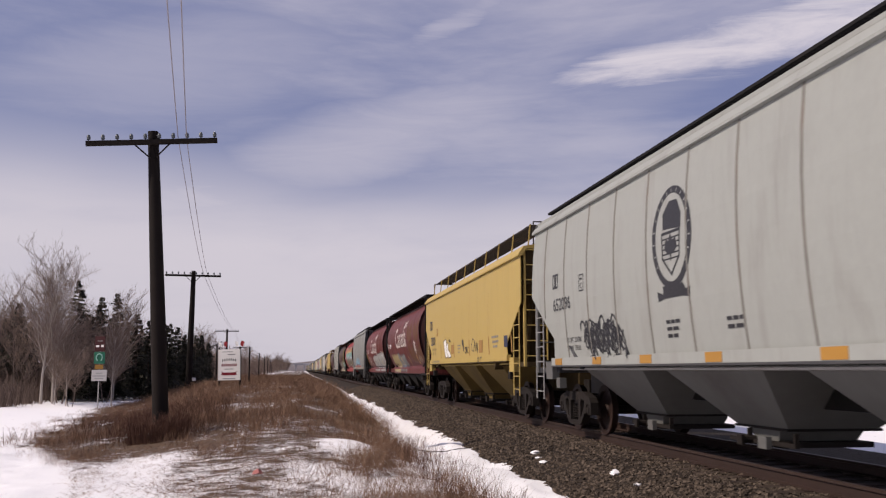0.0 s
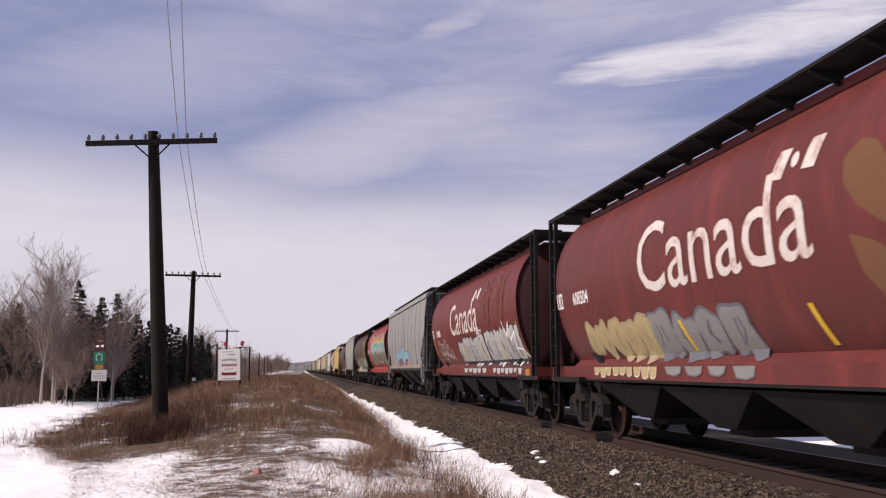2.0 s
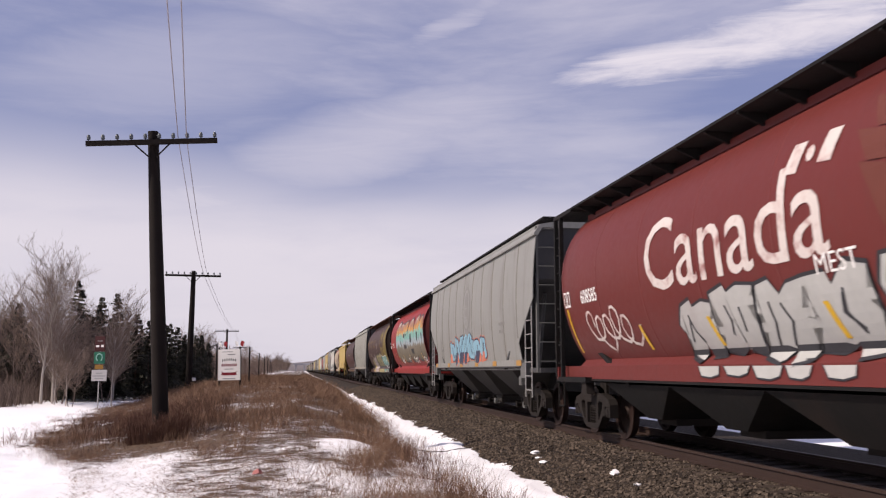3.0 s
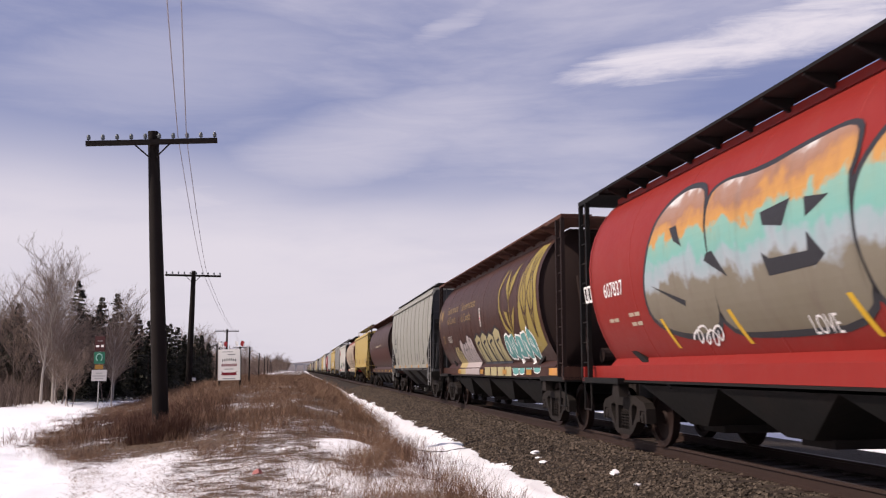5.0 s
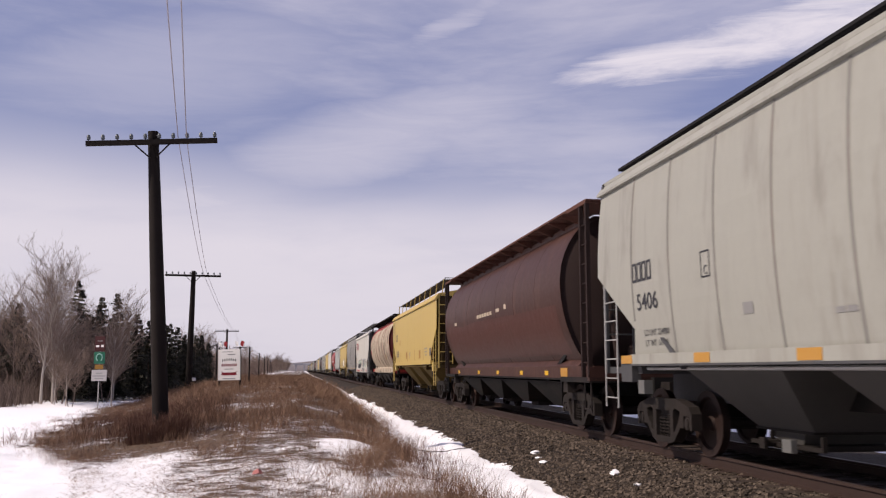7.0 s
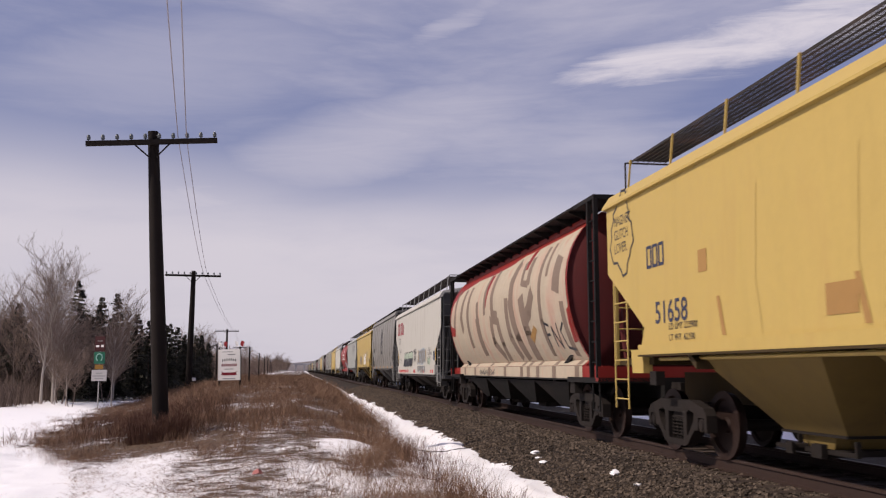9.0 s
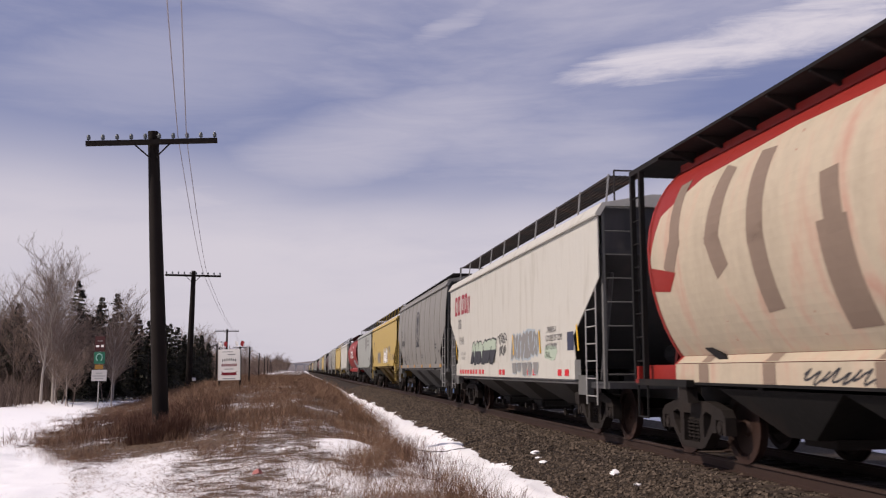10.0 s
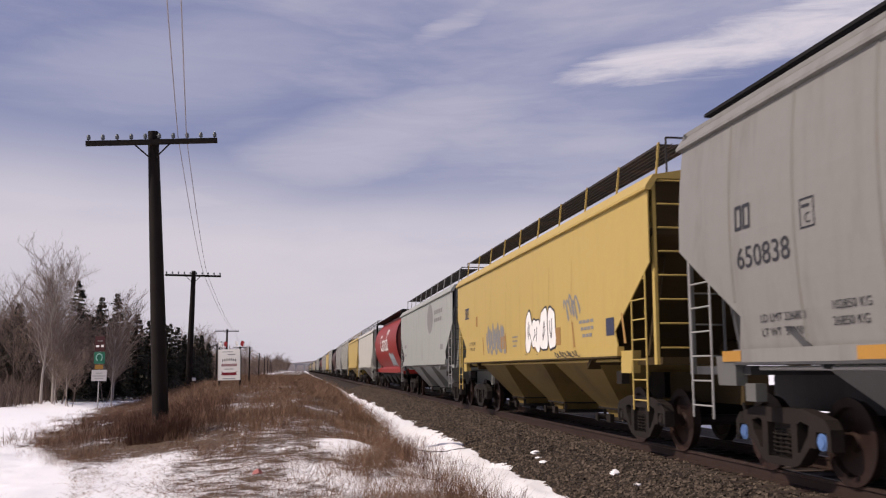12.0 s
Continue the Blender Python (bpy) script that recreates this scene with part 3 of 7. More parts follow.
        for s in (-1, 1):
            y = s * (hl - 0.62)
            part("end_rail", Geo().path([(-1.24, y, top - 0.02), (-1.24, y, zw + 0.02), (1.24, y, zw + 0.02), (1.24, y, top - 0.02)], 0.016), style["walk"], car)
    else:
        w = Geo()
        for s in (-1, 1):
            x0, x1 = sorted((s * 0.55, s * 1.25))
            for i in range(4):
                x = x0 + (x1 - x0) * i / 3
                w.box(x - 0.008, x + 0.008, -hl + 0.8, hl - 0.8, top + 0.2, top + 0.24)
            for i in range(0 if far else 160):
                y = -hl + 0.8 + (2 * hl - 1.6) * i / 159
                w.box(x0, x1, y - 0.012, y + 0.012, top + 0.195, top + 0.235)
            for i in range(9):
                y = -hl + 0.9 + (2 * hl - 1.8) * i / 8
                w.box(*sorted((s * 0.85, s * 0.89)), y - 0.02, y + 0.02, top, top + 0.2)
        part("running_board", w, BLACK, car, "steel grating walkway")
    for s in (-1, 1):
        # end: vertical upper sheet, sloping lower sheet, posts, ladder, platform
        y1 = s * (hl - 0.62)
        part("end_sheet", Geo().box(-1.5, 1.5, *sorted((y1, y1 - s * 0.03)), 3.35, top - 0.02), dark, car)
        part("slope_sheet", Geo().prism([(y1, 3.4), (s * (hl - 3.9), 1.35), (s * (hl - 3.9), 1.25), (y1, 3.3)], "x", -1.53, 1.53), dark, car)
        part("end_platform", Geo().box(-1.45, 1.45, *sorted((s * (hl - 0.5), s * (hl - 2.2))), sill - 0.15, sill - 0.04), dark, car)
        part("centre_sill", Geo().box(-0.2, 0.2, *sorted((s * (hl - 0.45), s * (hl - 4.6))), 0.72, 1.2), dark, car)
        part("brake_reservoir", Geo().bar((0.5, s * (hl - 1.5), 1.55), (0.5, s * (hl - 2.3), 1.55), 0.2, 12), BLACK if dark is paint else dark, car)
        for x in (-1, 1):
            part("corner_post", Geo().box(*sorted((x * 1.45, x * 1.5)), *sorted((y1 - s * 0.07, y1 + s * 0.03)), sill - 0.15, top - 0.05), style["frame"], car)
            part("brace", Geo().prism([(s * (hl - 2.02), sill + 0.08), (s * (hl - 1.5), sill + 0.08), (s * (hl - 1.55), sill - 0.28), (s * (hl - 2.02), sill - 0.28)], "x", *sorted((x * 1.40, x * 1.55))), style["frame"], car)
            part("jacking_pad", Geo().box(*sorted((x * 1.36, x * 1.5)), *sorted((s * (hl - 2.15), s * (hl - 2.4))), sill - 0.46, sill - 0.25), style["gate"], car)
            if not far or x < 0:
                ladder(car, x * 1.57, s * (hl - 0.82), s * (hl - 1.42), 0.62, 2.8 if not style["bulge"] else 2.86, 7, style["ladder"])
            part("slope_post", Geo().bar((x * 1.2, s * (hl - 1.6), sill), (x * 1.2, s * (hl - 1.0), 3.0), 0.05), dark, car)
        g = Geo()
        for i in range(8):
            z = sill + 0.1 + (top - sill - 0.2) * i / 7
            g.bar((-1.45, y1 + s * 0.09, z), (-0.95, y1 + s * 0.09, z), 0.014)
        g.bar((-0.95, y1 + s * 0.09, sill), (-0.95, y1 + s * 0.09, top), 0.02)
        part("end_ladder", g, style["frame"], car, "ladder on the end sheet")
        coupler(car, s, hl)
        add_truck(car, s * (hl - 2.27), far, style.get("caps"))
    # discharge bays: side slope sheets lean in, the sheets across meet at the outlets
    bays, z0, z1 = 3, sill - 0.03, 0.48
    span = (hl - 3.25) * 2
    for i in range(bays):
        yc = -span / 2 + span * (i + 0.5) / bays
        w = span / bays / 2 - 0.42
        ring = [(-1.42, yc - w, z0), (1.42, yc - w, z0), (1.42, yc + w, z0), (-1.42, yc + w, z0)]
        low = [(-0.62, yc - 0.68, z1), (0.62, yc - 0.68, z1), (0.62, yc + 0.68, z1), (-0.62, yc + 0.68, z1)]
        # bays paint is darker than the sides: the sill's shade is in its colour
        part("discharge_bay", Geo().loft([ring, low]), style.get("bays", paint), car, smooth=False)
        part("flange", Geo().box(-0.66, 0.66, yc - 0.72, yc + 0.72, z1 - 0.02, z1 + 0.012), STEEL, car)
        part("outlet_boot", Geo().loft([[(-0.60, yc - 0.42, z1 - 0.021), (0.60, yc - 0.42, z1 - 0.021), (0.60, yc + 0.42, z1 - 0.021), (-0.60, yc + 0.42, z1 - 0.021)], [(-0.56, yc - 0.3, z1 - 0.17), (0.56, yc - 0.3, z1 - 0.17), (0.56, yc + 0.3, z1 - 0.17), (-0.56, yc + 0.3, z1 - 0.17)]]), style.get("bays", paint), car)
        part("outlet_gate", Geo().box(-0.64, 0.64, yc - 0.55, yc + 0.62, z1 - 0.24, z1 - 0.171), STEEL, car)
        if not far:
            part("gate_track", Geo().box(-0.72, -0.66, yc - 0.95, yc + 0.75, z1 - 0.21, z1 - 0.16).box(-0.72, -0.66, yc - 0.99, yc - 0.95, z1 - 0.21, z1 - 0.03).box(-0.72, -0.66, yc + 0.2, yc + 0.24, z1 - 0.16, z1 - 0.02), STEEL, car)
            part("gate_end", Geo().box(-0.80, -0.721, yc - 0.42, yc - 0.2, z1 - 0.26, z1 - 0.1), style["gate"], car, "pale gate bracket")
            part("gate_capstan", Geo().bar((-0.86, yc + 0.12, z1 - 0.17), (-0.66, yc + 0.12, z1 - 0.17), 0.05, 8).box(-0.9, -0.86, yc + 0.05, yc + 0.19, z1 - 0.24, z1 - 0.1), STEEL, car)
    part("centre_girder", Geo().box(-0.3, 0.3, -span / 2, span / 2, 0.75, 1.2), BLACK, car)
    if not far:
        part("brake_pipe", Geo().bar((-1.42, -hl + 2.4, sill - 0.07), (-1.42, hl - 2.4, sill - 0.07), 0.028), style["ladder"], car)
    return car, px


def cyl_x(z):
    """Half width of the round-sided car at a height."""
    c = 3.02
    b = 1.62 if z > c else 2.22
    return 1.6 * math.sqrt(max(0.0, 1 - ((z - c) / b) ** 2))


def cyl_ring(y, scale=1.0, inset=0.0):
    zs = [1.28, 1.42, 1.62, 1.86, 2.12, 2.42, 2.74, 3.06, 3.36, 3.62, 3.84, 4.02, 4.18, 4.30, 4.38]
    left = [(-cyl_x(z) * scale, y, 2.9 + (z - 2.9) * scale) for z in zs]
    return left + [(-x, yy, z) for x, yy, z in reversed(left)]


def cylinder_hopper(style, name="hopper_car", far=False):
    """Round-sided covered hopper with open end frames and a roof walkway."""
    paint, hl = style["paint"], style["half"]
    car = thing(name, style["label"], "hopper car", group="train of hopper cars")
    e = hl - 1.85
    part("body", Geo().loft([cyl_ring(-e)] + [cyl_ring(y) for y in np.linspace(-e, e, 9)[1:-1]] + [cyl_ring(e)], caps=False), paint, car, smooth=True)
    # the ends paint has the domed end's shade in its colour
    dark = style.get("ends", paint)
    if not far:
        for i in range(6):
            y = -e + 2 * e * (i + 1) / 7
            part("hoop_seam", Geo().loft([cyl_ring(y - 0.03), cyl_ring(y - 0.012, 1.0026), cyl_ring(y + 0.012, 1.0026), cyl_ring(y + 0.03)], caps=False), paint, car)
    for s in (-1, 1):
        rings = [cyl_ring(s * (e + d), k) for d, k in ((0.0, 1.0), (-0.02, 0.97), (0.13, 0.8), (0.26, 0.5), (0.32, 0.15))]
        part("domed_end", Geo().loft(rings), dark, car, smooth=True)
        part("rim", Geo().loft([cyl_ring(s * (e - 0.05), 1.006), cyl_ring(s * (e + 0.03), 1.006)], caps=False), paint, car)
    for s in (-1, 1):
        # curb at the roof, flared skirt and deep side sill
        part("roof_curb", Geo().prism([(s * 0.98, 4.24), (s * 1.04, 4.24), (s * 1.04, 4.36), (s * 0.98, 4.36)], "y", -e, e), style.get("curb", paint), car)
        part("skirt", Geo().prism([(s * cyl_x(1.44), 1.44), (s * 1.25, 1.312), (s * 1.15, 1.24), (s * 0.9, 1.3)], "y", -e, e), paint, car)
        part("side_sill", Geo().box(*sorted((s * 1.1, s * 1.27)), -hl + 0.75, hl - 0.75, 1.07, 1.315), paint, car)
        part("sill_lip", Geo().box(*sorted((s * 1.0, s * 1.28)), -hl + 0.78, hl - 0.78, 1.03, 1.066), BLACK, car)
        w = Geo()
        x0, x1 = sorted((s * style.get("walk_in", 0.75), s * 1.42))
        if style.get("lattice"):
            for x in (x0, x1 - 0.05):
                w.box(x, x + 0.05, -hl + 0.62, hl - 0.62, 4.47, 4.51)
            for i in range(60):
                y = -hl + 0.7 + (2 * hl - 1.4) * i / 59
                w.box(x0, x1, y - 0.118, y + 0.118, 4.475, 4.505)
        else:
            w.box(x0, x1, -hl + 0.62, hl - 0.62, 4.47, 4.51)
        part("running_board", w, style["walk"], car, "roof walkway overhanging the side")
        if not far:
            for i in range(15):
                y = -e + 2 * e * (i + 0.5) / 15
                part("walk_bracket", Geo().prism([(s * 1.0, 4.3), (s * 1.06, 4.3), (s * 1.40, 4.44), (s * 1.40, 4.468), (s * 1.0, 4.468)], "y", y - 0.025, y + 0.025), style["walk"], car)
    part("hatch", Geo().box(-0.3, 0.3, -e + 0.4, e - 0.4, 4.36, 4.5), style["walk"], car)
    for s in (-1, 1):
        y0, y1 = s * (hl - 0.66), s * (hl - 1.05)
        part("end_walk", Geo().box(-1.42, 1.42, *sorted((s * (hl - 0.62), s * (hl - 1.9))), 4.43, 4.475), style["walk"], car)
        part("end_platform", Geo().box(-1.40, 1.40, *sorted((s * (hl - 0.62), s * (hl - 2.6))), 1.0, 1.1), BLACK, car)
        part("end_sill", Geo().box(-1.40, 1.40, *sorted((s * (hl - 0.62), s * (hl - 0.78))), 1.03, 1.3), paint, car)
        for x in (-1, 1):
            for y in (y0, y1):
                part("ladder_post", Geo().box(*sorted((x * 1.34, x * 1.42)), *sorted((y - s * 0.035, y + s * 0.035)), 1.1, 4.45), style["frame"], car)
            if not far:
                rung = Geo().bar((x * 1.38, y0, 0), (x * 1.38, y1, 0), 0.014).mesh("rung", style["frame"])
                for i in range(8):
                    part("rung", rung, style["frame"], car, at=pose(0, 0, 1.38 + i * 0.38))
            part("step", Geo().path([(x * 1.36, y0, 1.03), (x * 1.36, y0, 0.5), (x * 1.36, y1, 0.5), (x * 1.36, y1, 1.03)], 0.018), BLACK, car)
            part("end_strut", Geo().bar((x * 0.75, s * (hl - 0.8), 1.3), (x * 0.75, s * (e + 0.25), 3.3), 0.055), style.get("strut", dark), car)
            part("bracket", Geo().prism([(s * (hl - 2.25), 1.0), (s * (hl - 2.5), 1.0), (s * (hl - 2.56), 0.78), (s * (hl - 2.2), 0.78)], "x", *sorted((x * 1.2, x * 1.36))), STEEL, car)
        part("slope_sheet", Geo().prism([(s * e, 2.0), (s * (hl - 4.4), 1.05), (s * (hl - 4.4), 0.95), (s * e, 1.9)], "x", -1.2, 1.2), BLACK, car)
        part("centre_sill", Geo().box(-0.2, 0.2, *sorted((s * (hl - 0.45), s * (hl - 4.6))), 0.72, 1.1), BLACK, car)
        part("brake_gear", Geo().bar((-0.45, s * (hl - 1.0), 1.55), (0.1, s * (hl - 1.0), 1.55), 0.16, 12), dark, car)
        coupler(car, s, hl)
        add_truck(car, s * (hl - 2.2), far)
    bays, z0, z1 = 4, 0.99, 0.42
    span = (hl - 3.2) * 2
    for i in range(bays):
        yc = -span / 2 + span * (i + 0.5) / bays
        w = span / bays / 2
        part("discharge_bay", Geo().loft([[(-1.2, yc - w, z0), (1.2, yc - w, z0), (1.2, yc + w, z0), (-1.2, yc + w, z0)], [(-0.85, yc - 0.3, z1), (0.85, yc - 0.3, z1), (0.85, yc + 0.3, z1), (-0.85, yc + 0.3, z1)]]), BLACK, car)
        part("outlet_gate", Geo().box(-0.62, 0.62, yc - 0.36, yc + 0.36, z1 - 0.1, z1 + 0.01), STEEL, car)
    return car, cyl_x


truck_meshes()
for _s in (-1, 1):
    _m = MESHES["bearing", _s].copy()
    _m.materials.clear()
    _m.materials.append(BLUECAP)
    MESHES["blue", _s] = _m


def paint(name, colour, dirt=GRIME, amount=0.35, rough=0.5):
    return mat(name, colour, rough, 0.0, 9, 0.22, dirt, amount, True, 0.06)


GREY = paint("grey_car_paint", (0.305, 0.317, 0.298))
PALE = paint("pale_grey_car_paint", (0.275, 0.272, 0.24), GRIME, 0.55)
MIDGREY = paint("mid_grey_car_paint", (0.205, 0.199, 0.187), GRIME, 0.55)
SLATE = paint("weathered_grey_car_paint", (0.235, 0.235, 0.224), GRIME, 0.6)
CREAM = paint("cream_white_car_paint", (0.47, 0.457, 0.415), (0.2, 0.17, 0.13), 0.5)
YELLOW = paint("yellow_car_paint", (0.43, 0.31, 0.098), (0.30, 0.19, 0.07))
MAROON = paint("maroon_car_paint", (0.104, 0.025, 0.023), (0.185, 0.036, 0.03), 0.75)
BROWN = paint("brown_car_paint", (0.046, 0.0195, 0.0145), (0.11, 0.054, 0.037), 0.45)
RED = paint("red_car_paint", (0.2303, 0.0195, 0.0153), (0.2, 0.04, 0.03), 0.4)
FADEDRED = paint("faded_red_car_paint", (0.125, 0.024, 0.021), (0.09, 0.024, 0.02), 0.6)
# Grey for ends and end frames, darkened to hold the shade there.
SHADEDGREY = paint("shaded_grey_end_paint", (0.055, 0.055, 0.058))
# Yellow bays: dusty paint, darkened further for the shadow beneath the sill.
SHADEDYELLOWBAY = mat("shaded_dusty_yellow_bay_paint", (0.19, 0.13, 0.043), 0.8, 0, 6, 0.4, (0.09, 0.062, 0.03), 0.8, bump=0.1)
# End paints: the ends' shade is put into the colour, grime mottled over it.
SHADEDYELLOW = mat("shaded_grimy_yellow_end_paint", (0.046, 0.029, 0.0095), 0.8, 0, 6, 0.45, (0.05, 0.035, 0.02), 0.8, bump=0.1)
SHADEDRED = mat("shaded_grimy_red_end_paint", (0.07, 0.009, 0.009), 0.7, 0, 6, 0.4, (0.03, 0.01, 0.01), 0.6, bump=0.1)
SHADEDMAROON = mat("shaded_grimy_maroon_end_paint", (0.03, 0.0068, 0.0068), 0.7, 0, 6, 0.4, (0.03, 0.01, 0.01), 0.6, bump=0.1)
SHADEDBROWN = mat("shaded_grimy_brown_end_paint", (0.02, 0.0105, 0.009), 0.8, 0, 6, 0.4, (0.02, 0.012, 0.01), 0.6, bump=0.1)
# Dusty bay greys, a lit and a shaded copy: under-sill light is painted in.
LITBAY = mat("lit_dusty_bay_paint", (0.155, 0.155, 0.147), 0.8, 0, 4, 0.35, (0.07, 0.06, 0.055), 0.7, bump=0.1)
SHADEDBAY = mat("shaded_dusty_bay_paint", (0.06, 0.056, 0.052), 0.8, 0, 6, 0.4, (0.06, 0.05, 0.045), 0.6, bump=0.1)
SEAM = mat("dirty_seam_paint", (0.17, 0.165, 0.15), 0.6, 0, 12, 0.3, RUST, 0.3)
FRAMEGREY = paint("end_frame_grey", (0.1105, 0.1105, 0.1071))
MARKRED = mat("red_reflector", (0.5, 0.02, 0.03), 0.4, 0, 20, 0.1)
RUSTY = mat("rusty_walkway", (0.088, 0.038, 0.028), 0.85, 0, 10, 0.4, (0.05, 0.025, 0.02), 0.5)


GRATING = mat("grey_grating_steel", (0.03, 0.027, 0.026), 0.7, 0.1, 12, 0.3, RUST, 0.3)


def grey_style(p, label, half=9.0, **more):
    st = dict(paint=p, label=label, half=half, top=4.55, eave=4.30, sill=1.33, bulge=True, ribs=10, mark_w=0.24, sill_x=1.56, gate=FRAMEGREY, seam=SEAM, walk=None, post=None, frame=FRAMEGREY, ladder=SILVER, ends=SHADEDGREY, bays=SHADEDBAY,
              marks=[-6.72, -3.9, -1.3, 1.3, 3.9, 6.72], mark_paint=ORANGE)
    st.update(more)
    return st


def rib_style(p, label, half=9.0, **more):
    st = dict(paint=p, label=label, half=half, top=4.22, eave=3.97, sill=1.47, bulge=False, ribs=0, mark_w=0.15, sill_x=1.62, gate=STEEL, seam=SEAM, walk=GRATING, post=p, frame=p, ladder=p, marks=[], mark_paint=MARKRED)
    st.update(more)
    return st


def round_style(p, label, half=9.0, **more):
    st = dict(paint=p, label=label, half=half, walk=BLACK, frame=BLACK)
    st.update(more)
    return st


# coupling planes along the track at the clip's start, and what hangs between them
COUPLINGS = [2.6, 20.8, 38.8, 57.2, 75.4, 93.1, 110.8, 129.2, 146.3, 164.9, 183.0, 200.95, 218.4, 235.75, 254.1, 271.8, 289.8, 307.8, 325.8]
GREY_L = "light grey covered hopper car with seamed sides, rolling on the track"
ORDER = [
    ("box", grey_style, GREY, "light grey covered hopper car with oval emblem and black graffiti", {"ribs": 11, "rib_at": 0.03, "bays": LITBAY, "marks": [6.55, 4.1, 1.75, -0.6, -3.3, -6.6]}),
    ("box", rib_style, YELLOW, "yellow covered hopper car with smooth sides and roof walkway", {"ends": SHADEDYELLOW, "bays": SHADEDYELLOWBAY}),
    ("round", round_style, MAROON, "maroon round-sided hopper car with white country lettering", {"ends": SHADEDMAROON, "walk_in": 0.87}),
    ("round", round_style, FADEDRED, "faded maroon round-sided hopper car with white lettering and silver graffiti", {"ends": SHADEDMAROON}),
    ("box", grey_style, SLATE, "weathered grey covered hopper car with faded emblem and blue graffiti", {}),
    ("round", round_style, RED, "bright red round-sided hopper car with large orange and teal graffiti", {"ends": SHADEDRED, "walk_in": 0.86}),
    ("round", round_style, BROWN, "brown round-sided hopper car with yellow wheat stripes and teal graffiti", {"walk": RUSTY, "frame": SHADEDBROWN, "lattice": True, "ends": SHADEDBROWN}),
    ("box", grey_style, PALE, "pale grey covered hopper car with dark ends, rolling on the track", {"frame": SHADEDGREY, "rib_at": -0.36}),
    ("round", round_style, BROWN, "plain dark brown round-sided hopper car with rusty roof walkway", {"walk": RUSTY, "frame": SHADEDBROWN, "lattice": True, "ends": SHADEDBROWN}),
    ("box", rib_style, YELLOW, "yellow covered hopper car with graffiti in one upper corner", {"ends": SHADEDYELLOW, "bays": SHADEDYELLOWBAY}),
    ("round", round_style, RED, "red round-sided hopper car almost covered by faded cream graffiti", {"ends": SHADEDRED}),
    ("box", rib_style, CREAM, "cream white hopper car with red lettering and low graffiti", {"ends": SHADEDGREY, "ladder": SILVER, "post": SILVER, "sill_paint": CREAM, "sill": 1.06, "sill_h": 0.37, "mark_z": 0.31, "mark_w": 0.13, "marks": [5.9, 5.45, 5.0, 4.55, 4.1, 3.65, 3.2, 2.65, 2.2, -0.1, -0.5, -3.15, -3.65, -5.7, -6.2], "bays": SHADEDBAY, "frame": FRAMEGREY}),
    ("box", grey_style, MIDGREY, "darker grey covered hopper car with seamed sides and emblem", {"caps": True, "rib_at": -0.09, "bays": LITBAY}),
    ("box", rib_style, YELLOW, "yellow hopper car with grey and white graffiti low on its side", {"ends": SHADEDYELLOW, "bays": SHADEDYELLOWBAY}),
    ("box", rib_style, GREY, "light grey hopper car with an oval emblem", {"frame": SHADEDGREY, "ladder": SILVER, "post": SILVER}),
    ("round", round_style, RED, "red round-sided hopper car with white lettering", {"ends": SHADEDRED}),
    ("box", rib_style, CREAM, "cream white covered hopper car far down the train", {"post": SILVER}),
    ("box", rib_style, YELLOW, "yellow covered hopper car far down the train", {}),
]
CARS = []   # (car, place along the track at the start)


def make_train():
    for i, (kind, style, p, label, more) in enumerate(ORDER):
        a, b = COUPLINGS[i], COUPLINGS[i + 1]
        st = style(p, label, (b - a) / 2, **more)
        car, px = (box_hopper if kind == "box" else cylinder_hopper)(st, far=i > 14)
        CARS.append((car, (a + b) / 2))
        DECALS.get(i, lambda *_: None)(car, px, st)
    # the far end of the train: simpler cars, copied
    rng = random.Random(8)
    models = []
    for kind, style, p, label, more in (("box", grey_style, SLATE, "grey hopper car far down the train", {}), ("round", round_style, BROWN, "brown hopper car far down the train", {}), ("box", grey_style, PALE, "pale hopper car far down the train", {}), ("box", rib_style, YELLOW, "yellow hopper car far down the train", {}), ("round", round_style, MAROON, "maroon hopper car far down the train", {})):
        models.append((box_hopper if kind == "box" else cylinder_hopper)(style(p, label, 9.0, **more), far=True)[0])
    y = COUPLINGS[-1] + 9
    seq = [2, 0, 1, 2, 3, 0, 2, 4, 1, 0]
    used = set()
    for i in range(30):
        k = seq[i % len(seq)] if i < 20 else rng.randrange(5)
        car = models[k] if k not in used else copy_thing(models[k], pose(XC, y, 0))
        used.add(k)
        CARS.append((car, y))
        y += 18.0


DECALS = {}


def round_side(z):
    """Half width of the visible surface of a round-sided car, sill and skirt included."""
    if z < 1.33:
        return 1.274
    if z < 1.44:
        return 1.25 + (cyl_x(1.44) - 1.25) * (z - 1.33) / 0.11
    return cyl_x(z)


def box_side(px, st):
    return lambda z: st["sill_x"] + 0.004 if z < st["sill"] + st.get("sill_h", 0.15) else px(z)


def lay(name, polys, material, parent, side, off=0.006, curved=False, label=""):
    """Paint: closed outlines in y, z laid onto the car's side, a film on the sheet."""
    bm = bmesh.new()
    for poly in polys:
        if len(poly) > 2:
            bm.faces.new([bm.verts.new((0, y, z)) for y, z in poly])
    bmesh.ops.triangulate(bm, faces=bm.faces)
    return drape(name, bm, material, parent, side, off, curved, label)


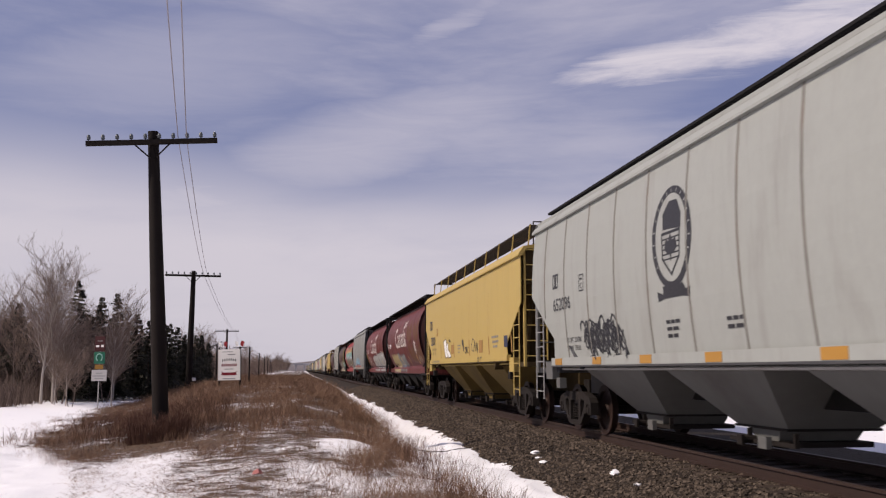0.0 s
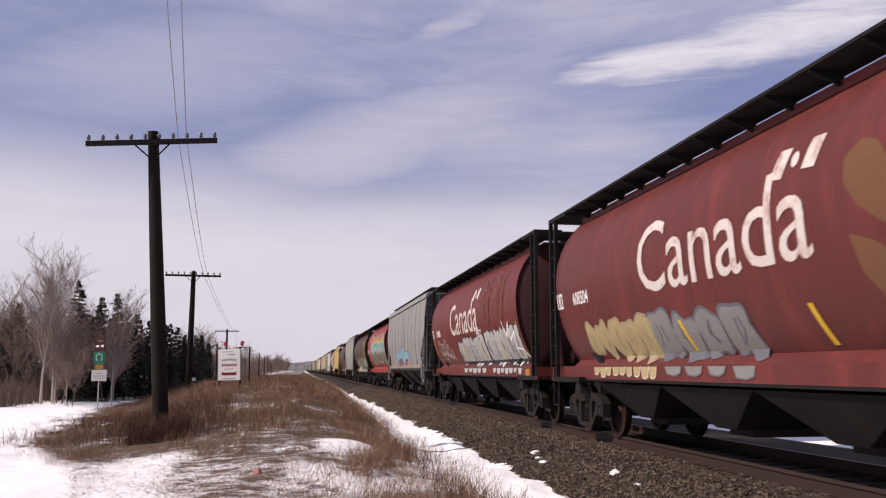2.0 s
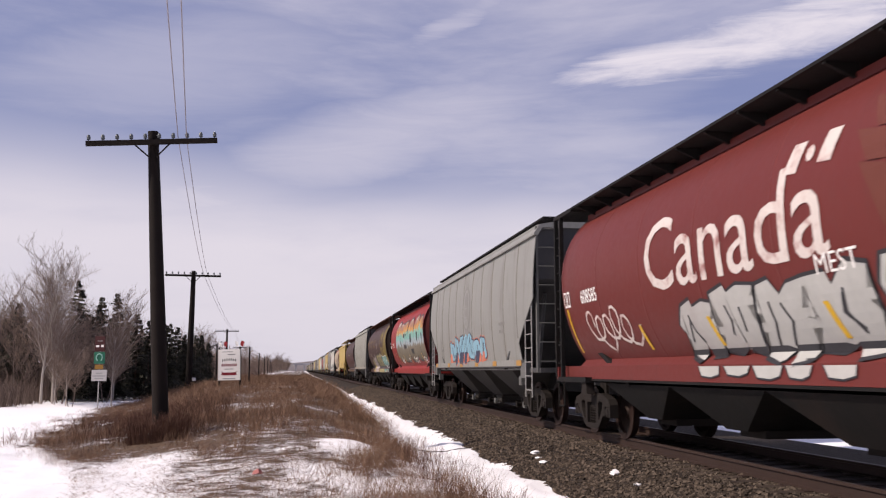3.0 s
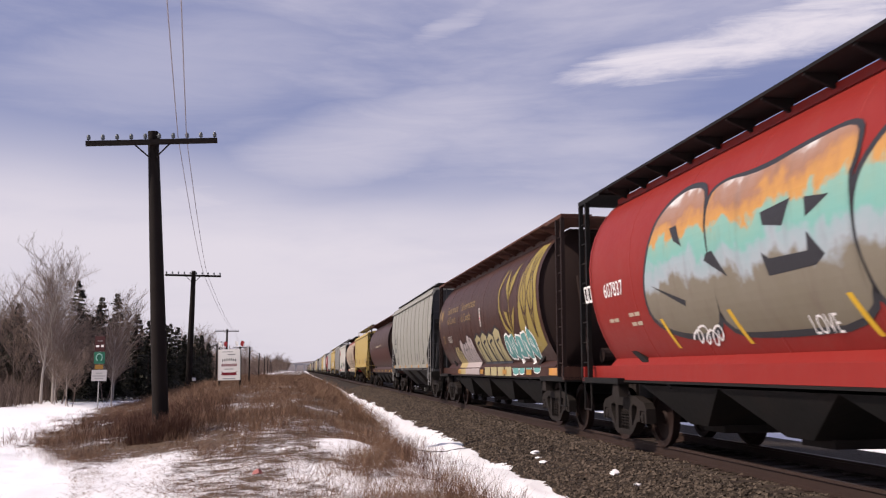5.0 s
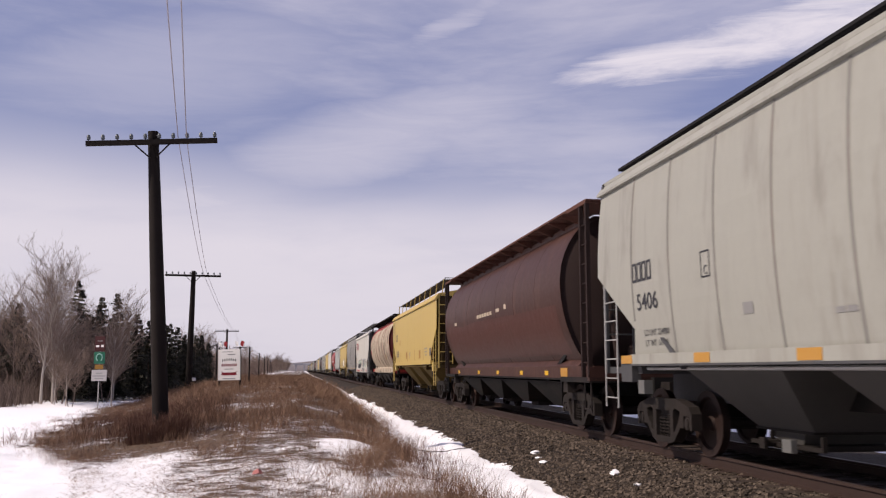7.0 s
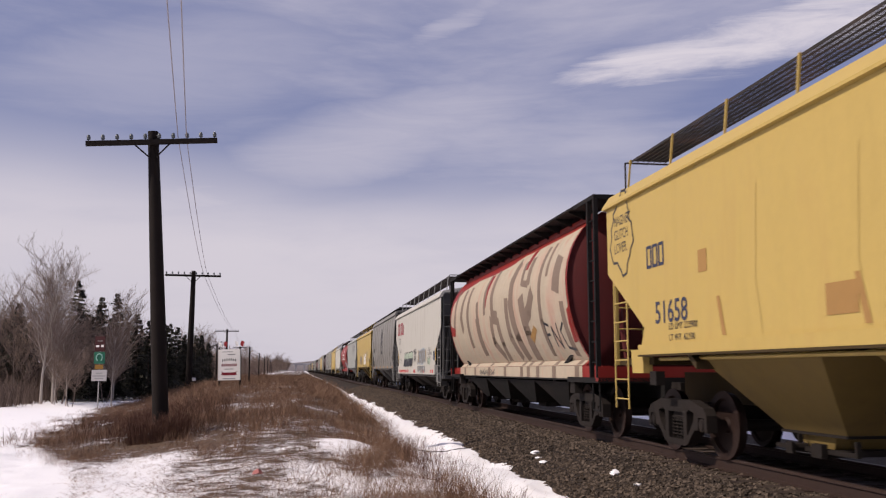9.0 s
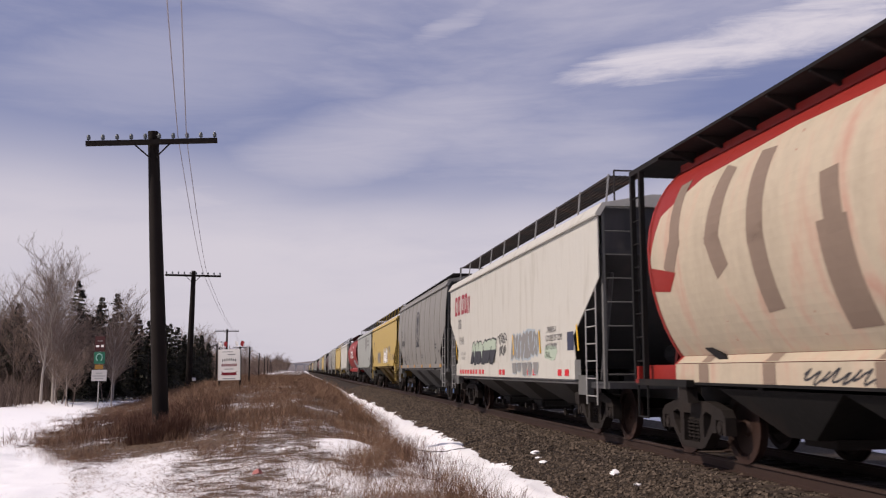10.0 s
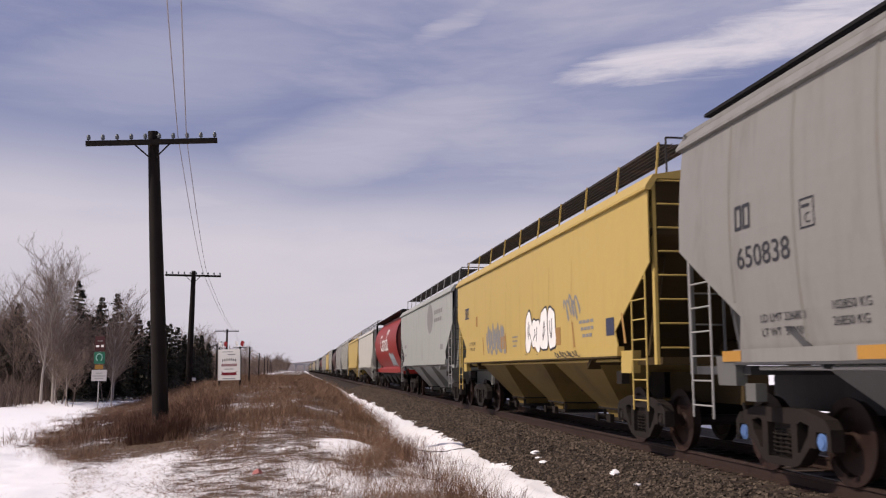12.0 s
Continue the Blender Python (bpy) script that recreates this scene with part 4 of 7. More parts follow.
def drape(name, bm, material, parent, side, off, curved, label=""):
    zs = [v.co.z for v in bm.verts]
    if zs:
        for z in np.arange(min(zs) + 0.05, max(zs), 0.11 if curved else 0.4):
            bmesh.ops.bisect_plane(bm, geom=bm.verts[:] + bm.edges[:] + bm.faces[:], plane_co=(0, 0, float(z)), plane_no=(0, 0, 1))
    for v in bm.verts:
        v.co.x = -(side(v.co.z) + off)
    for f in bm.faces:
        if f.normal.x > 0:
            f.normal_flip()
    me = bpy.data.meshes.new(name)
    bm.to_mesh(me)
    bm.free()
    me.materials.append(material)
    return part(name, me, material, parent, label)


def lettering(text, y, z, size, material, parent, side, wide=1.0, off=0.007, curved=False, slant=0.0, bold=0.0, label=""):
    """Words that read towards -y, from the built-in font."""
    cu = bpy.data.curves.new("lettering", "FONT")
    cu.body, cu.size, cu.resolution_u, cu.offset, cu.space_line = text, size, 3, bold, 0.95
    tmp = bpy.data.objects.new("lettering", cu)
    scene.collection.objects.link(tmp)
    bpy.context.view_layer.update()
    me = bpy.data.meshes.new_from_object(tmp.evaluated_get(bpy.context.evaluated_depsgraph_get()))
    bpy.data.objects.remove(tmp)
    bm = bmesh.new()
    bm.from_mesh(me)
    bpy.data.meshes.remove(me)
    for v in bm.verts:
        u, w = v.co.x * wide + v.co.y * slant, v.co.y
        v.co = (0, y - u, z + w)
    return drape("lettering", bm, material, parent, side, off, curved, label)


def bars(rows, material, parent, side, off=0.006, curved=False, name="writing_bar"):
    """Small unreadable writing: y of its start, z, length, height."""
    for y, z, w, hh in rows:
        n = max(1, int(w / (hh * 3.2)))
        polys = []
        step = w / n
        for i in range(n):
            a = y - i * step
            polys.append([(a, z), (a - step * 0.82, z), (a - step * 0.82, z + hh), (a, z + hh)])
        lay(name, polys, material, parent, side, off, curved)


def ribbon(pts, w):
    """Outlines of a brush stroke through points in y, z."""
    out = []
    for (a, b), (c, d) in zip(pts, pts[1:]):
        n = math.hypot(c - a, d - b) or 1e-6
        u, t = -(d - b) / n * w / 2, (c - a) / n * w / 2
        e, g = (c - a) / n * w * 0.3, (d - b) / n * w * 0.3
        out.append([(a + u - e, b + t - g), (c + u + e, d + t + g), (c - u + e, d - t + g), (a - u - e, b - t - g)])
    return out


def scribble(seed, y, z, w, h, loops):
    """A looping spray-can tag."""
    r = random.Random(seed)
    pts = []
    n = loops * 9
    p1, p2 = r.uniform(0, 6), r.uniform(0, 6)
    for i in range(n + 1):
        t = i / n
        a = t * loops * 6.283
        pts.append((y - w * (0.08 + 0.84 * t) - w / loops * 0.55 * math.cos(a + p1), z + h * (0.5 + 0.36 * math.sin(a) + 0.14 * math.sin(a * 0.37 + p2) * r.uniform(0.6, 1.3))))
    return pts


def bubble(seed, y, z, w, h, grow=0.0, top=0.0):
    """A fat rounded letter shape about its centre."""
    r = random.Random(seed)
    k = [(r.uniform(-0.16, 0.16), r.uniform(0, 6.283)) for _ in range(4)]
    poly = []
    for i in range(26):
        t = 2 * math.pi * i / 26
        c, s = math.cos(t), math.sin(t)
        q = 1 / (abs(c) ** 3.2 + abs(s) ** 3.2) ** (1 / 3.2)
        q *= 1 + sum(a * math.cos((j + 2) * t + p) for j, (a, p) in enumerate(k)) * 0.8
        poly.append((y - c * q * (w / 2 + grow), z + s * q * (h / 2 + grow) + top * c))
    return poly


def angular(seed, y, z, w, h, grow=0.0, top=0.0):
    """A slanting, notched block letter about its centre."""
    r = random.Random(seed)
    a, b = w / 2 + grow, h / 2 + grow
    corners = [(-1.0, 0.95), (-0.35, 1.0), (-0.1, 0.72), (0.3, 1.02), (1.0, 0.9), (0.78, 0.3), (1.05, -0.1), (0.92, -1.0), (0.25, -0.95), (0.1, -0.6), (-0.25, -1.0), (-0.95, -0.92), (-0.8, -0.2), (-1.05, 0.3)]
    return [(y - a * (u + r.uniform(-0.13, 0.13)) - 0.12 * v, z + b * (v + r.uniform(-0.12, 0.12))) for u, v in corners]


def throw_up(seed, y, z, w, h, letters, fill, edge, car, side, curved, glow=None, label="spray-painted bubble letters", bubble=bubble):
    """Outlined bubble letters with inner strokes; y is where they begin."""
    r = random.Random(seed)
    step = w / letters
    shapes = [(seed * 31 + i, y - step * (i + 0.5), z + h * r.uniform(-0.06, 0.06), step * r.uniform(0.9, 1.04), h * r.uniform(0.82, 1.08)) for i in range(letters)]
    if glow:
        lay("graffiti_halo", [bubble(*s, grow=0.07) for s in shapes[::1]], glow, car, side, 0.004, curved)
    g = lay("graffiti", [bubble(*s, grow=0.045) for s in shapes], edge, car, side, 0.0055, curved, label)
    lay("graffiti_fill", [bubble(*s) for s in shapes], fill, g, side, 0.0085, curved)
    for sd, yy, zz, ww, hh in shapes:
        rr = random.Random(sd)
        for _ in range(2):
            a = yy + ww * rr.uniform(-0.2, 0.2)
            lay("graffiti_stroke", ribbon([(a, zz + hh * rr.uniform(0.15, 0.3)), (a + ww * rr.uniform(-0.12, 0.12), zz), (a + ww * rr.uniform(-0.2, 0.2), zz - hh * rr.uniform(0.12, 0.3))], 0.045), edge, g, side, 0.0105, curved)
    return g


def sill_blocks(seed, y0, y1, count, fill, edge, car, side, z=1.09, high=0.2):
    """Lower ends of sprayed letters where they run down over the side sill."""
    r = random.Random(seed)
    step = (y0 - y1) / count
    for i in range(count):
        a, w = y0 - step * i, step * r.uniform(0.72, 0.95)
        lo = z + high * r.uniform(0.0, 0.35)
        shape = [(a, z + high), (a - w, z + high), (a - w * r.uniform(0.85, 1.0), lo + 0.04), (a - w * 0.6, lo), (a - w * 0.15, lo + 0.02)]
        g = lay("graffiti", [shape], fill, car, side, 0.0055, label="lower end of a sprayed letter on the sill")
        lay("outline", ribbon(shape[1:] + shape[:1], 0.022), edge, g, side, 0.008)


def oval(y, z, a, b, n=40):
    return [(y - a * math.cos(6.28319 * i / n), z + b * math.sin(6.28319 * i / n)) for i in range(n)]


def emblem(car, side, y, z, a, b, ink, field):
    """Oval badge: dark ring, pale field, shield, leaf and ribbon, as plain shapes."""
    e = lay("emblem", [oval(y, z, a, b)], ink, car, side, 0.0045, True, "dark oval emblem with shield and ribbon")
    lay("field", [oval(y, z, a * 0.80, b * 0.86)], field, e, side, 0.0065, True)
    for i in range(17):
        t = radians(-35 + 250 * i / 16)
        c, q = math.cos(t), math.sin(t)
        lay("writing_bar", ribbon([(y - a * 0.86 * c, z + b * 0.895 * q), (y - a * 0.93 * c, z + b * 0.95 * q)], 0.02), field, e, side, 0.0068, True)
    lay("animal_shape", [[(y + a * 0.4, z + b * 0.18), (y + a * 0.42, z + b * 0.5), (y + a * 0.1, z + b * 0.72), (y - a * 0.3, z + b * 0.7), (y - a * 0.52, z + b * 0.4), (y - a * 0.5, z + b * 0.12), (y - a * 0.05, z + b * 0.16)]], ink, e, side, 0.0085, True)
    shield = [(y + a * 0.45, z + b * 0.1), (y - a * 0.45, z + b * 0.1), (y - a * 0.42, z - b * 0.4), (y, z - b * 0.72), (y + a * 0.42, z - b * 0.4)]
    lay("shield_lines", [[(y + a * 0.42, z + b * f), (y - a * 0.42, z + b * f), (y - a * 0.42, z + b * (f - 0.03)), (y + a * 0.42, z + b * (f - 0.03))] for f in (0.1, 0.0, -0.1, -0.2, -0.3, -0.4)], ink, e, side, 0.0085, True)
    leaf = [(0, 0.28), (0.08, 0.14), (0.2, 0.18), (0.16, 0.02), (0.26, -0.02), (0.1, -0.14), (0.03, -0.12), (0.02, -0.26), (-0.02, -0.26), (-0.03, -0.12), (-0.1, -0.14), (-0.26, -0.02), (-0.16, 0.02), (-0.2, 0.18), (-0.08, 0.14)]
    lay("leaf", [[(y + u * a * 1.25, z - b * 0.2 + w * b) for u, w in leaf]], ink, e, side, 0.0105, True)
    lay("shield_edge", ribbon(shield + shield[:1], 0.04), ink, e, side, 0.0095, True)
    lay("ribbon", [[(y + a * 0.5, z - b * 0.92), (y - a * 0.5, z - b * 0.92), (y - a * 0.5, z - b * 1.08), (y - a * 0.82, z - b * 1.0), (y - a * 0.78, z - b * 1.2), (y - a * 0.45, z - b * 1.16), (y + a * 0.45, z - b * 1.16), (y + a * 0.78, z - b * 1.2), (y + a * 0.82, z - b * 1.0), (y + a * 0.5, z - b * 1.08)]], ink, e, side, 0.0075, True)


def initials(car, side, y, z, size, count, material, curved=False):
    """The owner's initials as plain upright bars."""
    for i in range(count):
        a, w = y - i * size * 0.78, size * 0.52
        lay("owner_mark", ribbon([(a, z), (a - w, z), (a - w, z + size), (a, z + size), (a, z)], size * 0.16), material, car, side, 0.006, curved, "plain bar shape where an initial stands")


TEAL = mat("teal_spray", (0.1152, 0.3024, 0.288), 0.6, 0, 7, 0.3)
SILVERSPRAY = mat("silver_spray", (0.416, 0.416, 0.4), 0.5, 0, 5, 0.4, (0.25, 0.2, 0.2), 0.5)
TANSPRAY = mat("tan_spray", (0.3024, 0.2376, 0.1584), 0.7, 0, 5, 0.4)
GREENSPRAY = mat("pale_green_spray", (0.336, 0.4, 0.32), 0.6, 0, 5, 0.3)
BLUESPRAY = mat("light_blue_spray", (0.2016, 0.36, 0.4464), 0.6, 0, 5, 0.3)
CORAL = mat("coral_spray", (0.496, 0.16, 0.104), 0.6, 0, 5, 0.3)
AMBERSPRAY = mat("orange_spray", (0.544, 0.256, 0.056), 0.6, 0, 4, 0.3, (0.42, 0.22, 0.2), 0.6)
OLIVE = mat("olive_spray", (0.24, 0.21, 0.15), 0.7, 0, 4, 0.3)
FOG = mat("blue_grey_spray", (0.3, 0.3525, 0.39), 0.6, 0, 4, 0.3)
MAUVE = mat("mauve_spray", (0.315, 0.189, 0.168), 0.6, 0, 4, 0.3)
FADED = mat("faded_cream_spray", (0.405, 0.345, 0.262), 0.7, 0, 6, 0.4, (0.38, 0.2, 0.155), 0.85, True)
TAUPE = mat("taupe_spray", (0.189, 0.14, 0.1085), 0.7, 0, 6, 0.3)
GOLD = mat("wheat_yellow_paint", (0.2604, 0.1984, 0.0558), 0.6, 0, 5, 0.35, (0.12, 0.07, 0.05), 0.5)
OCHRE = mat("faded_wheat_paint", (0.135, 0.062, 0.032), 0.6, 0, 5, 0.3)
STRIPE = mat("yellow_reflector", (0.595, 0.357, 0.0255), 0.4, 0, 20, 0.15)
FLAKED = mat("flaking_white_paint", (0.58, 0.52, 0.49), 0.6, 0, 34, 0.3, (0.22, 0.05, 0.045), 1.0)
WINE = mat("wine_red_lettering", (0.27, 0.02, 0.035), 0.5, 0, 10, 0.2)
NAVY = mat("navy_panel", (0.035, 0.04, 0.07), 0.5, 0, 10, 0.2)
FADEDINK = mat("faded_black_paint", (0.20, 0.195, 0.19), 0.6, 0, 10, 0.3)
WORN = mat("worn_red_brown_paint", (0.066, 0.025, 0.019), 0.5, 0, 6, 0.35, (0.07, 0.03, 0.025), 0.5, True)
FAINTWHEAT = mat("faint_wheat_paint", (0.125, 0.036, 0.026), 0.6, 0, 5, 0.3)
CHALKY = mat("chalky_spray", (0.5, 0.46, 0.38), 0.7, 0, 6, 0.3)
SLATEBLUE = mat("slate_blue_spray", (0.12, 0.12, 0.14), 0.7, 0, 5, 0.4)
FLAX = mat("flax_yellow_spray", (0.37, 0.30, 0.15), 0.7, 0, 5, 0.3, (0.30, 0.19, 0.08), 0.5)
RUSTPATCH = mat("brown_patch", (0.30, 0.17, 0.06), 0.7, 0, 10, 0.3)


def rect(y, z, w, h):
    return [(y, z), (y - w, z), (y - w, z + h), (y, z + h)]


def deck_data(car, s, y, z, ink, lines, curved=False):
    """Load limit and light weight, stencilled."""
    for i, line in enumerate(lines):
        lettering(line, y, z - i * 0.16, 0.13, ink, car, s, 1.12, curved=curved)


def decals_grey(number, number_y, emblem_y, ink, field, lines, extra=True):
    def go(car, px, st):
        s = box_side(px, st)
        emblem(car, s, emblem_y, 3.12, 0.70, 0.74, ink, field)
        initials(car, s, number_y, 2.92, 0.26, 2, ink)
        lettering(number, number_y + 0.02, 2.44, 0.36, ink, car, s, 1.14, bold=0.002)
        lay("plate_frame", ribbon([(4.95, 2.72), (4.69, 2.72), (4.69, 3.02), (4.95, 3.02), (4.95, 2.72)], 0.018), ink, car, s)
        lettering("C", 4.87, 2.76, 0.16, ink, car, s)
        bars([(4.91, 2.93, 0.18, 0.03)], ink, car, s)
        deck_data(car, s, 6.0, 1.78, ink, lines[:2])
        deck_data(car, s, 4.55, 1.84, ink, lines[2:])
        bars([(0.9, 1.9, 0.5, 0.05), (0.9, 1.8, 0.45, 0.05), (0.9, 1.7, 0.4, 0.05), (-1.0, 1.85, 0.5, 0.05), (-1.0, 1.75, 0.45, 0.05), (-5.2, 2.2, 0.6, 0.06), (-5.2, 2.07, 0.5, 0.06), (-6.2, 1.9, 0.2, 0.1)], ink, car, s)
    return go


def decals_first(car, px, st):
    decals_grey("652096", 6.75, 0.55, INK, GREY, ["LD LMT 226500", "LT WT  59500", "102700 KG", "27000 KG"])(car, px, st)
    s = box_side(px, st)
    for i in range(4):
        lay("graffiti_tag", ribbon(scribble(60 + i, 4.75 + 0.1 * i, 1.42 + 0.05 * i, 2.3, 0.62, 6 + i), 0.035), INK, car, s, 0.007 + 0.001 * i, False, "black sprayed tag")


WELD = mat("yellow_weld_line", (0.36, 0.258, 0.084), 0.6, 0, 10, 0.3)


def decals_yellow(number, hand, tag, low, dy=0.0, dz=0.0):
    def go(car, px, st):
        s = box_side(px, st)
        initials(car, s, 7.15 + dy, 2.84 + dz * 0.2, 0.30, 3, NAVY)
        lettering(number, 6.9 + dy, 2.2 + dz, 0.46, NAVY, car, s, 1.02, bold=0.004)
        deck_data(car, s, 6.4 + dy, 1.98 + dz * 0.6, INK, ["LD LMT 223900", "LT WT  62100"])
        for y in (1.2, -0.35, -1.6, -2.95, -4.6, 3.2):
            lay("weld_line", ribbon([(y, 1.66), (y + 0.12, 2.3), (y + 0.02, 3.4)], 0.022), WELD, car, s, 0.004)
        for y in (4.35, 1.4, -1.5, -4.5, -7.3):
            lay("brown_strip", [[(y, 2.17), (y - 0.09, 2.17), (y - 0.24, 1.67), (y - 0.13, 1.67)]], RUSTPATCH, car, s)
        lay("brown_patch", [rect(1.9, 1.78, 0.55, 0.32)], RUSTPATCH, car, s)
        lay("brown_patch", [rect(-3.15, 1.74, 0.6, 0.36)], RUSTPATCH, car, s)
        lay("brown_patch", [rect(5.35 + dy, 2.52, 0.26, 0.3)], RUSTPATCH, car, s)
        lay("data_panel", [rect(-6.55, 1.82, 0.42, 0.3)], NAVY, car, s)
        bars([(-5.0, 2.1, 0.9, 0.06), (-5.1, 1.97, 0.8, 0.06), (-5.2, 1.84, 0.6, 0.06), (0.55, 2.02, 0.6, 0.04), (0.55, 1.92, 0.55, 0.04), (0.5, 1.8, 0.4, 0.04)], FADEDINK, car, s)
        if hand:
            figure = [(3.6, 2.25), (3.2, 2.34), (3.02, 2.3), (2.92, 2.08), (2.72, 2.2), (2.55, 2.12), (2.6, 1.97), (2.2, 1.86), (1.86, 1.69), (2.4, 1.66), (2.6, 1.76), (2.75, 1.67), (3.1, 1.67), (3.35, 1.95)]
            lay("graffiti", [figure], WHITE, car, s, 0.0055, label="white sprayed figure with black outline")
            lay("graffiti_edge", ribbon(figure + figure[:1], 0.035), INK, car, s, 0.008)
            lay("graffiti_edge", ribbon([(2.92, 2.08), (2.8, 1.85), (2.6, 1.76)], 0.03) + ribbon([(3.3, 2.15), (3.05, 1.95), (3.0, 1.8)], 0.025), INK, car, s, 0.009)
            lay("graffiti_tag", ribbon(scribble(3, 2.45, 2.2, 0.4, 0.12, 4), 0.02), INK, car, s)
            lay("graffiti_tag", [[(-0.25, 2.18), (-0.52, 2.24), (-0.66, 1.84), (-0.56, 1.82)]], INK, car, s, label="black sprayed wedge")
            lettering("OFC", -0.78, 1.76, 0.3, INK, car, s, 1.15, bold=0.004, slant=0.1)
            lay("graffiti_tag", ribbon([(-2.32, 2.16), (-2.12, 2.18), (-2.0, 2.02), (-2.06, 1.84), (-2.3, 1.8)], 0.035), INK, car, s)
            lay("graffiti_tag", ribbon([(-2.36, 1.8), (-2.5, 2.12), (-2.66, 1.82)], 0.035) + ribbon([(-2.42, 1.95), (-2.62, 1.98)], 0.03), INK, car, s)
            lay("graffiti_tag", ribbon([(-2.74, 1.78), (-2.76, 2.06), (-2.96, 1.76), (-3.0, 2.02)], 0.035), INK, car, s)
            lay("graffiti_tag", ribbon([(6.2 - 0.13 * i, 1.53 + 0.06 * (i % 2)) for i in range(15)], 0.025), FADEDINK, car, s)
            lay("graffiti_tag", ribbon(oval(-3.25, 1.54, 0.14, 0.055, 12), 0.03) + ribbon([(-3.55, 1.5), (-3.55, 1.6), (-3.75, 1.6)], 0.03), INK, car, s)
        if tag:
            lay("graffiti_patch", [bubble(9, 7.75, 3.45, 0.95, 1.25, 0.0)], YELLOW, car, s, 0.0045)
            lay("graffiti_edge", ribbon([(p[0] + 0.03 * (-1) ** i, p[1]) for i, p in enumerate(bubble(9, 7.75, 3.45, 0.9, 1.2) + bubble(9, 7.75, 3.45, 0.9, 1.2)[:1])], 0.04), INK, car, s)
            lettering("MAGNET\nGLITCH\nLOVER.", 8.1, 3.62, 0.24, INK, car, s, 0.8)
        if low:
            lay("graffiti_tag", ribbon(scribble(14, 3.9, 1.65, 2.7, 0.8, 11), 0.10), FADEDINK, car, s, label="smeared grey graffiti")
            throw_up(15, -0.8, 2.05, 2.6, 0.85, 4, WHITE, INK, car, s, False)
            lay("graffiti_tag", ribbon(scribble(16, -4.0, 2.2, 1.1, 0.5, 5), 0.06), FADEDINK, car, s)
            lay("graffiti_tag", ribbon(scribble(79, -3.3, 1.48, 1.9, 0.13, 9), 0.02), INK, car, s)
    return go


def country_word(car, white):
    lettering("Canada", 2.9, 2.42, 1.5, white, car, round_side, 1.12, curved=True, bold=0.004, slant=0.06, label="white country name lettering")
    for y, m in ((-1.32, white), (-1.98, white)):
        lay("flag_mark", [[(y, 3.36), (y - 0.26, 3.33), (y - 0.38, 3.66), (y - 0.12, 3.68)]], m, car, round_side, 0.007, True)
    lay("flag_mark", [oval(-1.82, 3.5, 0.08, 0.09, 10)], white, car, round_side, 0.007, True)


def wheat(car, y, z, h, w, paint_):
    """A stalk with paired leaves, painted on the side."""
    polys = ribbon([(y, z), (y - 0.02, z + h * 0.5), (y + 0.02, z + h)], w * 0.06)
    for i, (f, size) in enumerate(((0.12, 0.7), (0.34, 0.9), (0.58, 1.0), (0.8, 0.8))):
        for s in (-1, 1):
            a, b = y, z + h * f
            tip = (y + s * w * 0.5 * size, b + h * 0.3)
            polys.append([(a, b), (a + s * w * 0.36 * size, b + h * 0.05), tip, (a + s * w * 0.12 * size, b + h * 0.22)])
    lay("wheat_mark", polys, paint_, car, round_side, 0.0075, True, "painted wheat stalk")


def number_round(car, number, y=7.4, material=WHITE):
    initials(car, round_side, y, 2.48, 0.26, 2, material, True)
    lettering(number, y - 1.05, 2.48, 0.34, material, car, round_side, 0.92, curved=True, bold=0.004)


def decals_country_a(car, px, st):
    country_word(car, FLAKED)
    number_round(car, "608504")
    for d in (0.0, -2.55):
        leaves = [[(-2.78, 3.3), (-3.05, 3.42), (-3.3, 3.36), (-3.52, 3.1), (-3.58, 2.5), (-3.3, 2.58), (-2.95, 2.8), (-2.78, 3.05)],
                  [(-4.55, 3.6), (-4.2, 3.45), (-3.8, 3.05), (-3.68, 2.45), (-4.05, 2.55), (-4.42, 2.85), (-4.6, 3.25)],
                  [(-2.76, 2.55), (-3.1, 2.45), (-3.55, 2.2), (-4.0, 1.62), (-3.55, 1.68), (-3.1, 1.85), (-2.84, 2.15)],
                  [(-4.5, 2.5), (-4.15, 2.35), (-3.92, 2.05), (-4.08, 1.62), (-4.5, 1.62), (-4.75, 1.9), (-4.74, 2.25)]]
        for leaf in leaves:
            lay("faded_leaf", [[(y + d, z) for y, z in leaf]], OCHRE, car, round_side, 0.005, True, "faded ochre wheat leaf")
        lay("faded_stem", ribbon([(-3.45 + d, 3.7), (-3.62 + d, 2.4), (-4.2 + d, 1.52)], 0.06), MAROON, car, round_side, 0.008, True)
    throw_up(22, 6.1, 1.76, 3.3, 0.62, 5, FLAX, TANSPRAY, car, round_side, True)
    throw_up(23, 2.85, 1.74, 3.2, 0.66, 4, FADEDINK, SLATEBLUE, car, round_side, True)
    sill_blocks(24, 6.0, 2.9, 9, FLAX, CHALKY, car, round_side)
    sill_blocks(25, 2.6, -0.4, 4, FADEDINK, SLATEBLUE, car, round_side)
    for y in (1.75, -1.7, -5.0):
        lay("reflector", [[(y, 1.95), (y - 0.1, 1.95), (y - 0.22, 1.5), (y - 0.12, 1.5)]], STRIPE, car, round_side, 0.012, True)
    lay("graffiti_tag", ribbon(scribble(26, -5.0, 2.0, 0.8, 0.6, 4), 0.04), WHITE, car, round_side, 0.007, True)
    lay("graffiti_tag", ribbon(scribble(27, -5.4, 1.6, 1.2, 0.3, 4), 0.03), FADED, car, round_side, 0.007, True)


